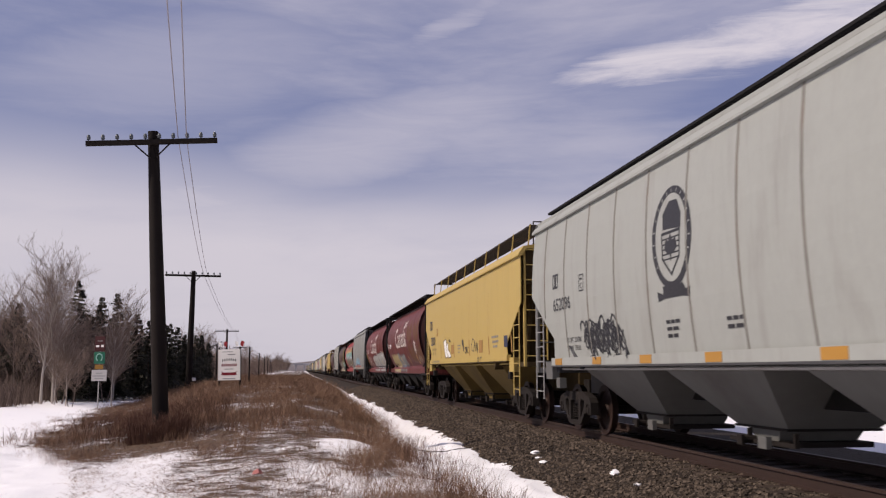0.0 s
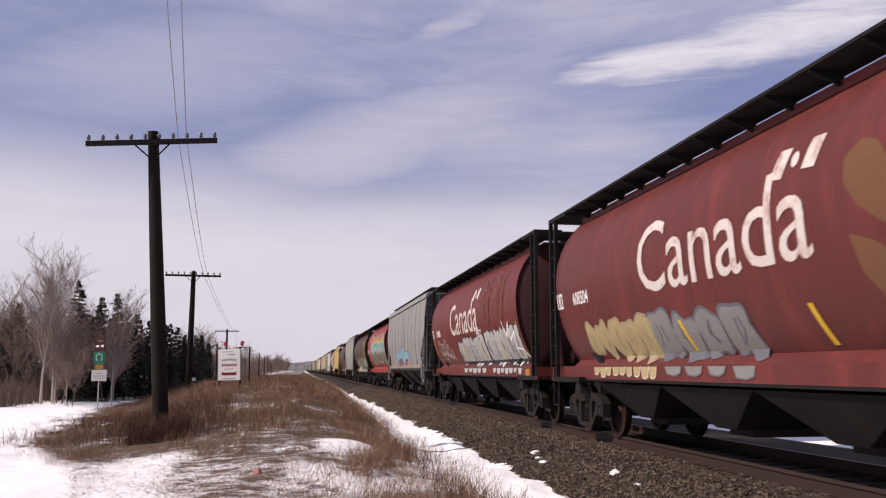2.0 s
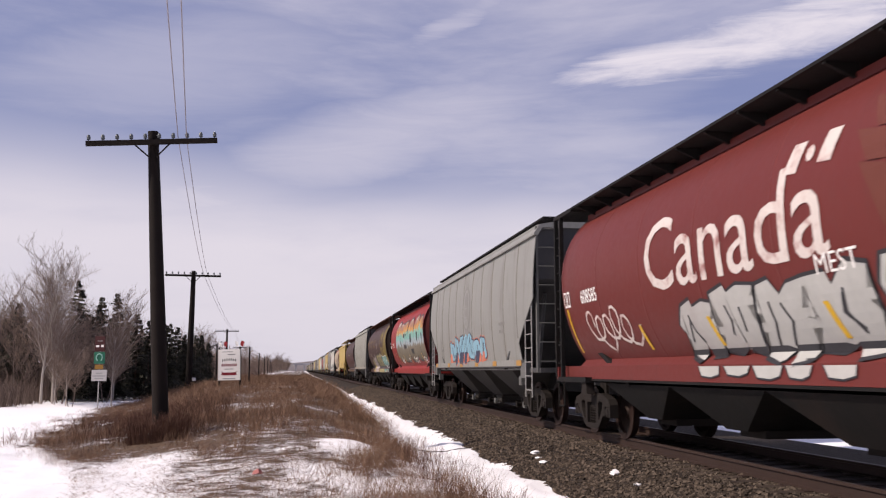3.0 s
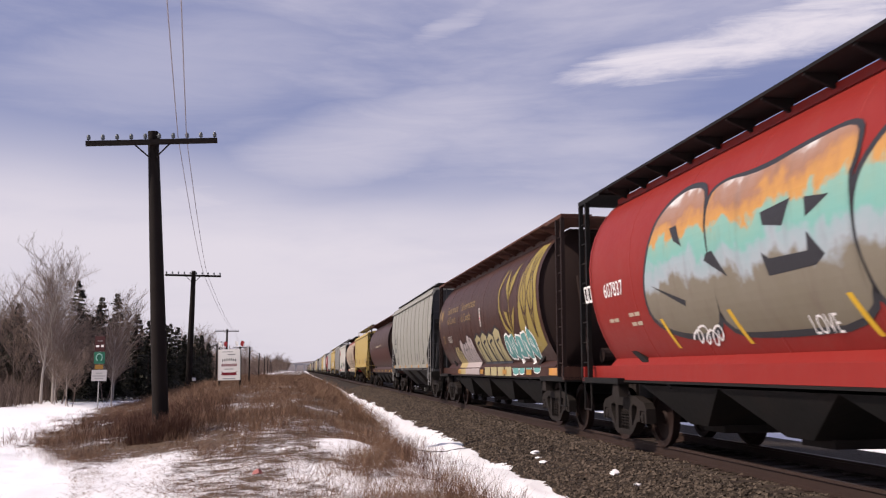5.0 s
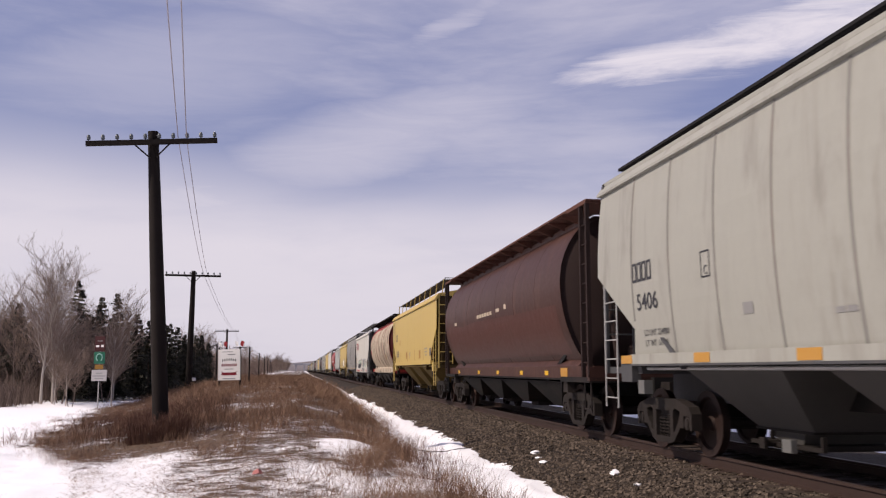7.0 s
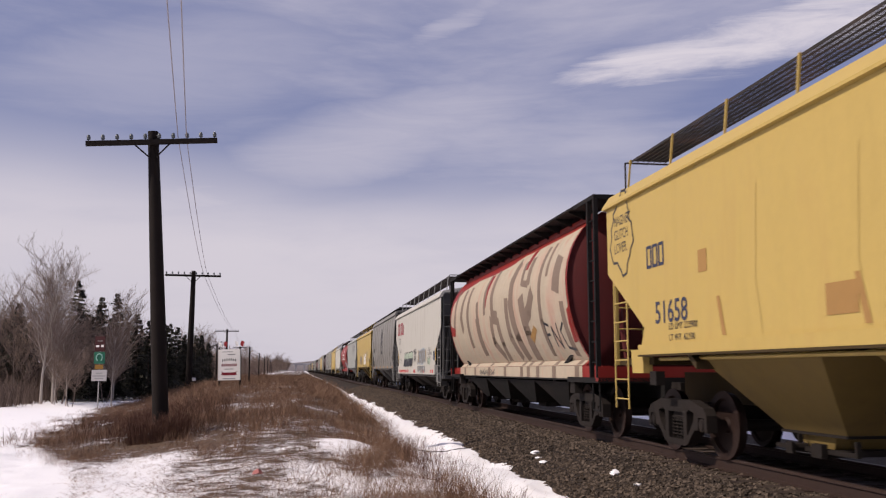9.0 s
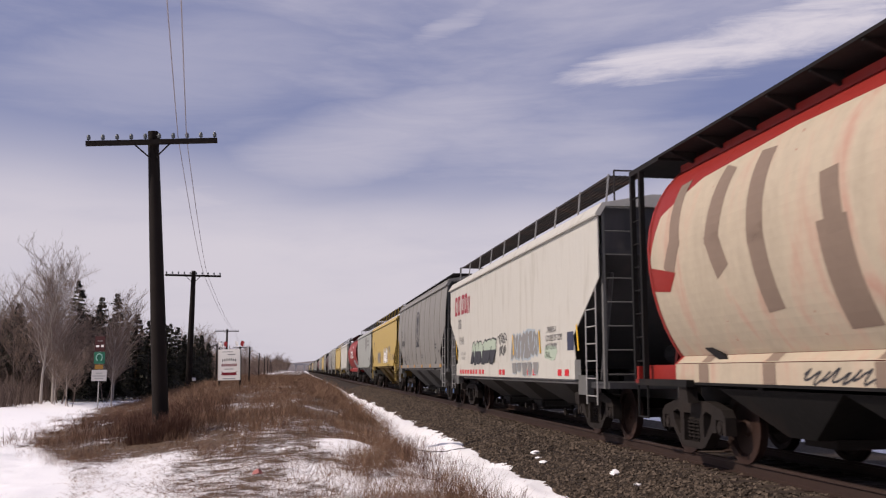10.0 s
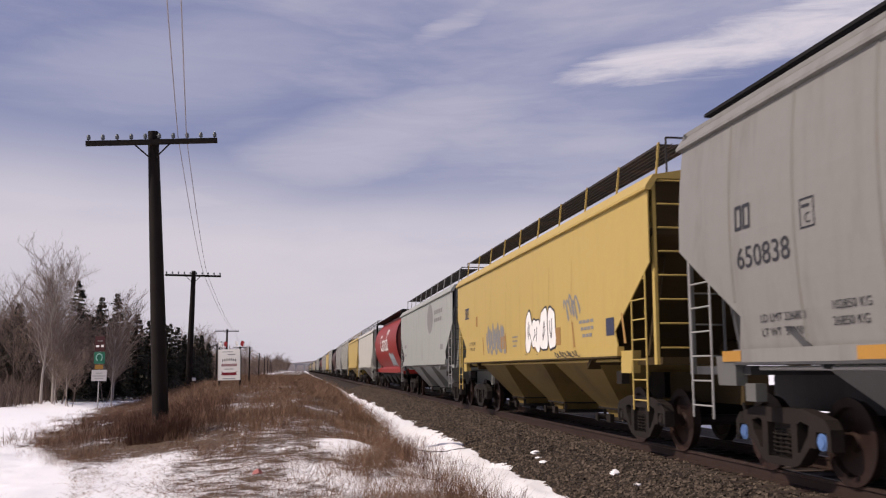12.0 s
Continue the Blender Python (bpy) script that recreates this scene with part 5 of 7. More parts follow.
def decals_country_b(car, px, st):
    country_word(car, FLAKED)
    number_round(car, "608585", 7.2)
    for y in (-3.4, -5.2):
        wheat(car, y, 2.3, 1.4, 1.5, FAINTWHEAT)
    lay("graffiti_tag", ribbon(scribble(31, 6.2, 1.6, 2.6, 0.75, 5), 0.05), FLAKED, car, round_side, 0.007, True, "thin pale sprayed tag")
    throw_up(32, 2.0, 1.82, 4.5, 0.85, 4, SILVERSPRAY, INK, car, round_side, True, None, "silver sprayed letters with black edges", angular)
    throw_up(33, -2.75, 1.85, 4.2, 0.9, 5, SILVERSPRAY, INK, car, round_side, True, None, "silver sprayed letters with black edges", angular)
    lay("graffiti_tag", ribbon([(-5.4, 2.5), (-5.7, 2.1), (-6.1, 2.45), (-6.0, 2.0), (-6.6, 2.2), (-6.3, 1.8), (-6.9, 1.75), (-7.25, 1.5)], 0.05), WHITE, car, round_side, 0.011, True)
    sill_blocks(34, 1.7, -2.2, 5, SILVERSPRAY, INK, car, round_side)
    sill_blocks(35, -3.0, -6.6, 7, SILVERSPRAY, INK, car, round_side)
    lettering("MEST", -1.75, 2.22, 0.3, WHITE, car, round_side, 1.1, 0.012, True, slant=0.1)
    for y in (3.6, 1.1, -1.7, -4.6):
        lay("reflector", [[(y, 1.95), (y - 0.1, 1.95), (y - 0.2, 1.56), (y - 0.1, 1.56)]], STRIPE, car, round_side, 0.013, True)
    for y in (7.1, -6.95):
        lay("reflector", ribbon([(y, 2.4), (y - 0.02, 2.0), (y, 1.6)], 0.09), STRIPE, car, round_side, 0.006, True)
    lay("reflector", [rect(-6.9, 1.1, 0.4, 0.16)], ORANGE, car, round_side, 0.008)


def decals_weathered(car, px, st):
    s = box_side(px, st)
    emblem(car, s, 0.2, 3.15, 0.66, 0.72, FADEDINK, SLATE)
    throw_up(41, 3.5, 1.85, 6.2, 0.72, 7, BLUESPRAY, NAVY, car, s, False, CORAL, "light blue sprayed letters with coral halo")
    throw_up(42, 1.4, 2.15, 2.0, 0.4, 3, BLUESPRAY, NAVY, car, s, False)
    bars([(5.6, 2.2, 0.5, 0.08), (5.6, 1.9, 0.6, 0.06), (-4.6, 2.4, 0.8, 0.08), (-4.6, 2.2, 0.7, 0.08)], FADEDINK, car, s)


def blended_spray():
    """Spray paint that fades with height from olive through blue-grey, teal and orange to white."""
    m = bpy.data.materials.new("blended_spray")
    m.use_nodes = True
    k = Nodes(m.node_tree)
    place = k.add("ShaderNodeTexCoord").outputs["Object"]
    sep = k.add("ShaderNodeSeparateXYZ")
    k.l.new(place, sep.inputs[0])
    wob = k.math("ADD", k.math("MULTIPLY", k.math("SUBTRACT", k.noise(place, 1.3, 3.0), 0.5), 0.85), k.math("MULTIPLY", k.math("SUBTRACT", k.noise(place, 5.0, 5.0), 0.5), 0.4))
    h = k.math("DIVIDE", k.math("SUBTRACT", k.math("ADD", sep.outputs[2], wob), 1.6), 2.2, clamp=True)
    ramp = k.add("ShaderNodeValToRGB")
    k.l.new(h, ramp.inputs[0])
    stops = ((0.0, (0.20, 0.17, 0.12)), (0.36, (0.25, 0.22, 0.17)), (0.42, (0.42, 0.48, 0.52)), (0.50, (0.36, 0.47, 0.50)), (0.55, (0.22, 0.50, 0.44)), (0.66, (0.27, 0.48, 0.40)), (0.70, (0.62, 0.32, 0.10)), (0.76, (0.56, 0.28, 0.10)), (0.82, (0.38, 0.20, 0.13)), (0.92, (0.40, 0.25, 0.2)), (0.98, (0.78, 0.74, 0.72)))
    el = ramp.color_ramp.elements
    el[0].position, el[0].color = stops[0][0], (*stops[0][1], 1)
    el[1].position, el[1].color = stops[-1][0], (*stops[-1][1], 1)
    for p, c in stops[1:-1]:
        e = el.new(p)
        e.color = (*c, 1)
    shader = k.n["Principled BSDF"]
    k.l.new(k.mix(k.math("MULTIPLY", k.ramp(k.noise(k.stretch(place, (1, 1, 0.2)), 4.0, 5.0), 0.5, 0.8), 0.35), k.mix(1.0, ramp.outputs[0], (0.76, 0.76, 0.76), "MULTIPLY"), (0.12, 0.085, 0.07)), shader.inputs["Base Color"])
    shader.inputs["Roughness"].default_value, shader.inputs["Specular IOR Level"].default_value = 0.6, 0.2
    return m


def decals_big(car, px, st):
    """Very large bubble letters in bands: white tops, orange, teal, blue-grey and olive."""
    number_round(car, "607837", 7.4)
    letters = [
        [(4.5, 2.45), (4.15, 3.06), (3.85, 3.52), (3.2, 3.76), (2.5, 3.70), (2.25, 3.5), (2.2, 2.9), (2.1, 2.4), (2.3, 1.75), (3.4, 1.72), (4.45, 1.95)],
        [(2.2, 3.45), (1.85, 3.64), (0.8, 3.52), (-0.15, 3.62), (-1.1, 3.66), (-1.15, 3.3), (-0.92, 2.99), (-0.95, 2.6), (-1.1, 1.7), (0.9, 1.68), (2.25, 1.72), (2.1, 2.5)],
        [(-1.1, 3.0), (-1.5, 3.36), (-2.0, 3.62), (-2.65, 3.68), (-3.35, 3.5), (-3.8, 3.0), (-3.85, 2.3), (-3.6, 1.75), (-2.6, 1.68), (-1.2, 1.68), (-1.0, 2.4)],
        [(-3.75, 3.3), (-4.3, 3.65), (-5.0, 3.72), (-5.4, 3.5), (-5.5, 2.8), (-5.35, 1.72), (-4.4, 1.7), (-3.7, 1.8), (-3.9, 2.5)],
        [(-5.45, 3.4), (-6.0, 3.66), (-6.7, 3.5), (-7.0, 2.8), (-6.9, 1.9), (-6.2, 1.72), (-5.45, 1.78), (-5.55, 2.6)]]

    def swell(poly, d):
        cy, cz = sum(p[0] for p in poly) / len(poly), sum(p[1] for p in poly) / len(poly)
        return [(y + d * (y - cy) / max(0.3, math.hypot(y - cy, z - cz)), z + d * (z - cz) / max(0.3, math.hypot(y - cy, z - cz))) for y, z in poly]

    def rounded(poly):
        for _ in range(2):
            out = []
            for (a, b), (c, d) in zip(poly, poly[1:] + poly[:1]):
                out += [(a * 0.75 + c * 0.25, b * 0.75 + d * 0.25), (a * 0.25 + c * 0.75, b * 0.25 + d * 0.75)]
            poly = out
        return poly
    g = lay("graffiti", [rounded(swell(p, 0.09)) for p in letters], INK, car, round_side, 0.005, True, "huge sprayed letters in orange, teal and olive")
    lay("graffiti_fill", [rounded(swell(p, 0.0)) for p in letters], blended_spray(), g, round_side, 0.008, True)
    holes = [[(3.36, 3.25), (3.12, 3.26), (2.93, 2.93), (3.2, 3.05)], [(0.71, 3.03), (0.05, 3.08), (0.26, 2.81), (0.68, 2.88)], [(-0.22, 3.04), (-0.68, 2.99), (-0.22, 2.83)], [(0.79, 2.58), (0.72, 2.3), (-0.26, 2.32), (-0.46, 2.41), (-0.2, 2.68), (-0.16, 2.48), (0.63, 2.49)], [(2.2, 2.74), (2.02, 2.76), (1.7, 2.39), (2.28, 2.66)], [(4.2, 2.5), (3.1, 2.2), (3.15, 2.12)],
             [(-1.89, 2.51), (-2.08, 2.95), (-2.5, 2.99), (-2.64, 2.6)], [(-1.88, 2.23), (-3.01, 2.25), (-2.82, 2.0), (-2.1, 2.02)], [(-4.5, 3.0), (-5.0, 2.95), (-4.8, 2.5), (-4.55, 2.6)], [(-6.1, 2.9), (-6.5, 2.8), (-6.3, 2.4)]]
    for p in holes:
        lay("graffiti_gap", [p], INK, g, round_side, 0.0105, True)
    for y, w in ((3.3, 1.0), (-2.0, 1.5), (-5.4, 0.9)):
        lay("graffiti_tag", ribbon(scribble(int(50 + y), y, 1.55, w, 0.3, 4), 0.03), WHITE, car, round_side, 0.011, True)
    lettering("LOVE", 0.25, 1.62, 0.3, WHITE, car, round_side, 0.75, 0.012, True)
    for y in (4.2, 2.0, -0.6, -5.1):
        lay("reflector", [[(y, 2.0), (y - 0.1, 2.0), (y - 0.3, 1.56), (y - 0.2, 1.56)]], STRIPE, car, round_side, 0.012, True)
    bars([(6.4, 2.05, 0.5, 0.06), (5.4, 2.1, 0.5, 0.06), (5.4, 1.95, 0.5, 0.06)], FADED, car, round_side, curved=True)


TANFLAKE = mat("flaked_tan_lettering", (0.27, 0.19, 0.105), 0.75, 0, 3.2, 0.3, (0.04, 0.018, 0.014), 1.0)
CHALK = mat("chalky_white_lettering", (0.42, 0.39, 0.36), 0.7, 0, 6, 0.3, (0.12, 0.08, 0.07), 0.5)
LILAC = mat("pale_lilac_spray", (0.36, 0.31, 0.305), 0.7, 0, 5, 0.25, (0.28, 0.21, 0.2), 0.4, True)
BUTTER = mat("butter_spray", (0.35, 0.305, 0.17), 0.7, 0, 4, 0.35, (0.30, 0.23, 0.10), 0.5)


def arch(y, z0, z1, w, slant):
    """A finger with a round top, slanting as it rises."""
    poly = [(y + w / 2, z0)]
    for i in range(9):
        t = math.pi * i / 8
        poly.append((y + w / 2 * math.cos(t) - slant, z1 - w * 0.55 + w * 0.55 * math.sin(t)))
    return poly + [(y - w / 2, z0)]


def fingers(seed, y0, step_end, bands, car):
    """Tall rounded letters with thin dark outlines that run down over the sill."""
    r = random.Random(seed)
    n = 8
    step = (y0 - step_end) / (n - 1)
    for a, b, top, fill in bands:
        for i in range(a, b):
            y = y0 - step * i
            shape = arch(y, 1.1, top + r.uniform(-0.16, 0.16), step * r.uniform(1.25, 1.6), r.uniform(-0.28, -0.05))
            g = lay("graffiti", [shape], fill, car, round_side, 0.0055 + 0.0012 * i, True, "pale spray-painted letter with thin dark outline")
            lay("outline", ribbon([p for p in shape[1:-1]], 0.028), INK, g, round_side, 0.016, True)
            lay("inner_stroke", ribbon([(y + 0.02, 1.55), (y + 0.1, 1.85), (y - 0.05, 1.95), (y - 0.1, 1.5)], 0.025), INK, g, round_side, 0.017, True)


def blocks(seed, y0, top, car):
    """Heavy butter-coloured letters with thick dark edges."""
    r = random.Random(seed)
    for i in range(4):
        y = y0 - 0.92 * i
        t = top + r.uniform(-0.1, 0.12)
        shape = [(y - 0.05, 1.45), (y + 0.12, 2.0), (y + 0.14, t), (y - 0.35, t + 0.14), (y - 0.8, t + 0.02), (y - 0.72, 1.95), (y - 0.85, 1.45)]
        g = lay("graffiti", [shape], BUTTER, car, round_side, 0.006 + 0.001 * i, True, "butter-yellow spray-painted block letter")
        lay("outline", ribbon(shape + shape[:1], 0.075), INK, g, round_side, 0.0125, True)
        lay("inner_stroke", ribbon([(y - 0.2, 1.5), (y - 0.28, 1.85), (y - 0.15, 2.02), (y - 0.5, 2.08)], 0.07), INK, g, round_side, 0.0135, True)
        lay("skirt_block", [rect(y - 0.4, 1.08, 0.78, 0.24)], BUTTER, g, round_side, 0.006)


def decals_wheat(car, px, st):
    initials(car, round_side, 6.7, 2.2, 0.24, 2, TANFLAKE, True)
    lettering("602311", 5.7, 2.2, 0.32, CHALK, car, round_side, 0.92, curved=True, bold=0.004)
    lay("wheat_panel", [[(-5.1, 1.75), (-5.3, 2.6), (-5.6, 3.5), (-6.2, 4.15), (-7.0, 4.1), (-7.12, 3.0), (-7.12, 1.8), (-6.2, 1.62)]], GOLD, car, round_side, 0.005, True, "large painted wheat panel, yellow")
    for y in (-5.9, -6.6):
        for s in (-1, 1):
            lay("wheat_line", ribbon([(y, 2.0), (y + s * 0.12, 2.5), (y + s * 0.3, 3.0), (y + s * 0.1, 3.4), (y + s * 0.22, 3.9)], 0.06) + ribbon([(y, 2.5), (y + s * 0.3, 2.9)], 0.05) + ribbon([(y, 2.0), (y, 4.0)], 0.04), BROWN, car, round_side, 0.008, True)
    lay("wheat_line", ribbon([(-4.3, 2.1), (-3.7, 2.35), (-3.25, 2.8), (-3.2, 3.3), (-3.6, 3.8)], 0.13) + ribbon([(-4.35, 2.1), (-4.35, 3.2), (-4.5, 3.6)], 0.05), GOLD, car, round_side, 0.006, True)
    lay("wheat_leaf", [[(-4.3, 3.0), (-3.95, 3.4), (-4.0, 3.8), (-4.25, 3.5)], [(-4.4, 3.0), (-4.85, 3.4), (-5.0, 3.9), (-4.6, 3.6)], [(-4.35, 2.15), (-4.0, 2.45), (-3.75, 2.75), (-4.1, 2.7)], [(-4.4, 2.15), (-4.75, 2.45), (-4.95, 2.8), (-4.6, 2.6)]], GOLD, car, round_side, 0.006, True)
    throw_up(61, -3.1, 1.82, 3.1, 0.6, 5, TEAL, WHITE, car, round_side, True, None, "teal bubble letters with white edges")
    sill_blocks(62, -3.4, -6.3, 4, TEAL, WHITE, car, round_side)
    fingers(63, 4.55, 1.4, ((0, 3, 2.05, FLAX), (3, 8, 2.2, LILAC)), car)
    blocks(64, 0.7, 2.18, car)
    for y in (5.0, 1.0, -2.2, -4.9):
        lay("reflector", [rect(y, 1.12, 0.5, 0.13)], ORANGE, car, round_side, 0.015)
    lettering("Government\nof Canada", 5.4, 3.18, 0.37, TANFLAKE, car, round_side, 1.12, curved=True)
    lettering("Gouvernement\ndu Canada", 2.7, 3.15, 0.38, TANFLAKE, car, round_side, 1.06, curved=True)
    lay("leaf_mark", [[(7.35, 2.75), (7.2, 2.75), (7.05, 3.45), (7.2, 3.45)], [(6.75, 3.0), (6.9, 3.2), (6.85, 3.4), (6.65, 3.3), (6.45, 3.45), (6.4, 3.2), (6.6, 3.0)]], TANFLAKE, car, round_side, 0.006, True, "worn tan leaf mark")
    tab = lay("bar_label", [rect(-0.42, 2.5, 0.2, 0.55)], CHALK, car, round_side, curved=True)
    for i, (zz, m) in enumerate(((2.55, FADEDINK), (2.63, FADEDINK), (2.72, MARKRED), (2.83, MAUVE), (2.94, FADEDINK))):
        lay("code_stripe", [rect(-0.45, zz, 0.14, 0.045)], m, tab, round_side, 0.009, True)
    lay("reflector", [rect(-7.0, 1.12, 0.8, 0.16)], AMBERSPRAY, car, round_side, 0.015)


def decals_pale(car, px, st):
    s = box_side(px, st)
    initials(car, s, 6.25, 2.62, 0.26, 4, INK)
    lettering("5406", 6.15, 2.16, 0.36, INK, car, s, 1.2, bold=0.003)
    deck_data(car, s, 5.95, 1.76, INK, ["LD LMT 224900", "LT WT  61100"])
    lay("plate_frame", ribbon([(3.75, 2.45), (3.5, 2.45), (3.5, 2.78), (3.75, 2.78), (3.75, 2.45)], 0.018), INK, car, s)
    lettering("C", 3.68, 2.48, 0.17, INK, car, s)
    lay("brown_patch", [rect(-3.1, 1.62, 0.4, 0.34)], FADEDINK, car, s)
    bars([(-4.5, 1.75, 0.4, 0.05), (-4.5, 1.65, 0.3, 0.05), (-5.2, 2.3, 0.7, 0.06), (-5.2, 2.18, 0.7, 0.06), (-5.3, 2.05, 0.4, 0.05), (0.8, 1.8, 0.4, 0.06), (2.7, 1.9, 0.3, 0.14)], FADEDINK, car, s)


def decals_plain_brown(car, px, st):
    lay("worn_panel", [[(6.9, 2.75), (4.0, 2.62), (2.0, 2.68), (-1.0, 2.55), (-3.1, 2.6), (-5.3, 2.45), (-7.0, 2.58), (-7.02, 1.56), (6.95, 1.56)]], WORN, car, round_side, 0.004, True, "redder worn lower side")
    bars([(5.5, 2.72, 0.5, 0.09), (1.5, 2.75, 2.2, 0.1), (-1.2, 2.78, 0.5, 0.09), (-2.2, 2.8, 0.3, 0.12)], FADED, car, round_side, curved=True)
    for y in (6.6, 3.0, 0.2, -2.6, -5.0):
        lay("reflector", [rect(y, 1.12, 0.3, 0.1)], STRIPE, car, round_side, 0.006)
    lay("reflector", [rect(-6.3, 1.1, 0.5, 0.18)], ORANGE, car, round_side, 0.006)


def decals_faded(car, px, st):
    """Cream roller letters over nearly the whole side, with taupe shadows."""
    outline = [(7.05, 2.9), (6.75, 3.5), (5.6, 3.85), (4.4, 3.72), (3.3, 3.98), (1.2, 3.9), (0.95, 3.93), (-0.07, 3.9), (-1.12, 3.96), (-2.26, 4.08), (-3.4, 4.06), (-4.6, 3.98), (-6.2, 4.08), (-7.02, 4.1), (-7.05, 1.445), (7.05, 1.445)]
    g = lay("graffiti", [outline], FADED, car, round_side, 0.005, True, "faded cream roller letters with taupe shadows")
    lay("graffiti_sill", [[(7.0, 1.06), (-7.0, 1.06), (-7.0, 1.325), (7.0, 1.325)]], FADED, car, round_side, 0.004)
    lay("graffiti_skirt", [[(7.0, 1.335), (-7.0, 1.335), (-7.0, 1.44), (7.0, 1.44)]], FADED, car, round_side, 0.006, True)
    strokes = (([(6.2, 3.8), (6.15, 3.03), (6.39, 2.69)], 0.26), ([(4.74, 3.7), (4.98, 2.92), (4.83, 2.57)], 0.3), ([(3.77, 3.7), (3.85, 2.81), (3.79, 2.03)], 0.3), ([(2.29, 3.15), (2.26, 2.69)], 0.26), ([(2.3, 2.59), (2.28, 1.82)], 0.42),
               ([(1.11, 3.85), (1.22, 3.47), (1.2, 2.88)], 0.22), ([(0.09, 3.84), (0.18, 3.24), (0.09, 2.68), (-0.37, 2.63)], 0.3), ([(0.34, 2.59), (0.52, 1.99), (0.02, 1.6)], 0.28), ([(-0.45, 2.51), (-0.45, 1.94), (-0.45, 1.6)], 0.3), ([(-2.43, 3.81), (-2.2, 3.41), (-2.19, 2.91)], 0.36),
               ([(-1.64, 2.95), (-1.59, 2.08), (-1.8, 1.6)], 0.3), ([(-2.14, 2.87), (-2.32, 2.02), (-2.45, 1.6)], 0.4), ([(-3.24, 3.74), (-3.3, 3.35)], 0.2), ([(-3.3, 3.3), (-3.87, 3.22)], 0.12), ([(-3.93, 3.75), (-3.93, 3.29)], 0.26), ([(-3.26, 2.83), (-3.42, 2.11), (-3.38, 1.62)], 0.42),
               ([(-4.26, 2.94), (-3.9, 2.6), (-3.5, 2.45)], 0.3), ([(-6.4, 3.42), (-6.3, 3.0)], 0.42), ([(-6.61, 2.54), (-6.57, 1.9), (-6.54, 1.6)], 0.22), ([(-5.09, 3.87), (-4.97, 2.98), (-4.88, 2.3), (-4.85, 1.62)], 0.2), ([(-5.6, 3.9), (-5.55, 3.3)], 0.16))
    for pts, w in strokes:
        lay("graffiti_stroke", [[(a, max(1.45, min(b, 4.02))) for a, b in q] for q in ribbon(pts, w * 1.3)], TAUPE, g, round_side, 0.008, True)
    for y in (6.2, 4.4, 2.2, 0.1, -1.8, -2.5, -3.4, -4.8, -6.5):
        lay("graffiti_stroke", [[(y, 1.345), (y - 0.3, 1.345), (y - 0.3, 1.44), (y, 1.44)], [(y, 1.07), (y - 0.3, 1.07), (y - 0.3, 1.32), (y, 1.32)]], TAUPE, g, round_side, 0.009, True)
    for p in ([(1.0, 3.9), (0.6, 3.9), (0.95, 3.0), (1.05, 3.0)], [(-3.35, 4.05), (-3.8, 4.05), (-3.6, 3.6), (-3.42, 3.6)], [(7.04, 2.75), (6.2, 2.6), (6.5, 2.35), (7.04, 2.4)], [(-6.9, 2.44), (-7.04, 2.49), (-7.04, 1.81), (-6.76, 1.78)]):
        lay("graffiti_gap", [p], RED, g, round_side, 0.0105, True)
    lay("graffiti_tag", ribbon([(-5.0, 2.3), (-5.0, 1.75)], 0.06) + ribbon([(-5.0, 2.25), (-5.3, 2.2)], 0.06) + ribbon([(-5.0, 2.0), (-5.25, 2.0)], 0.06) + ribbon([(-5.5, 1.75), (-5.5, 2.15), (-5.85, 1.7), (-5.9, 2.2)], 0.06) + ribbon([(-6.4, 2.2), (-6.1, 2.05), (-6.2, 1.7), (-6.6, 1.65)], 0.06), INK, g, round_side, 0.0105, True)
    lay("graffiti_tag", ribbon(scribble(78, 3.7, 1.08, 2.6, 0.18, 12), 0.025), INK, car, round_side, 0.007)
    lay("graffiti_rust", [[(-3.5, 2.0), (-4.1, 2.25), (-4.3, 2.15), (-3.7, 1.85)]], RUSTPATCH, g, round_side, 0.0105, True)


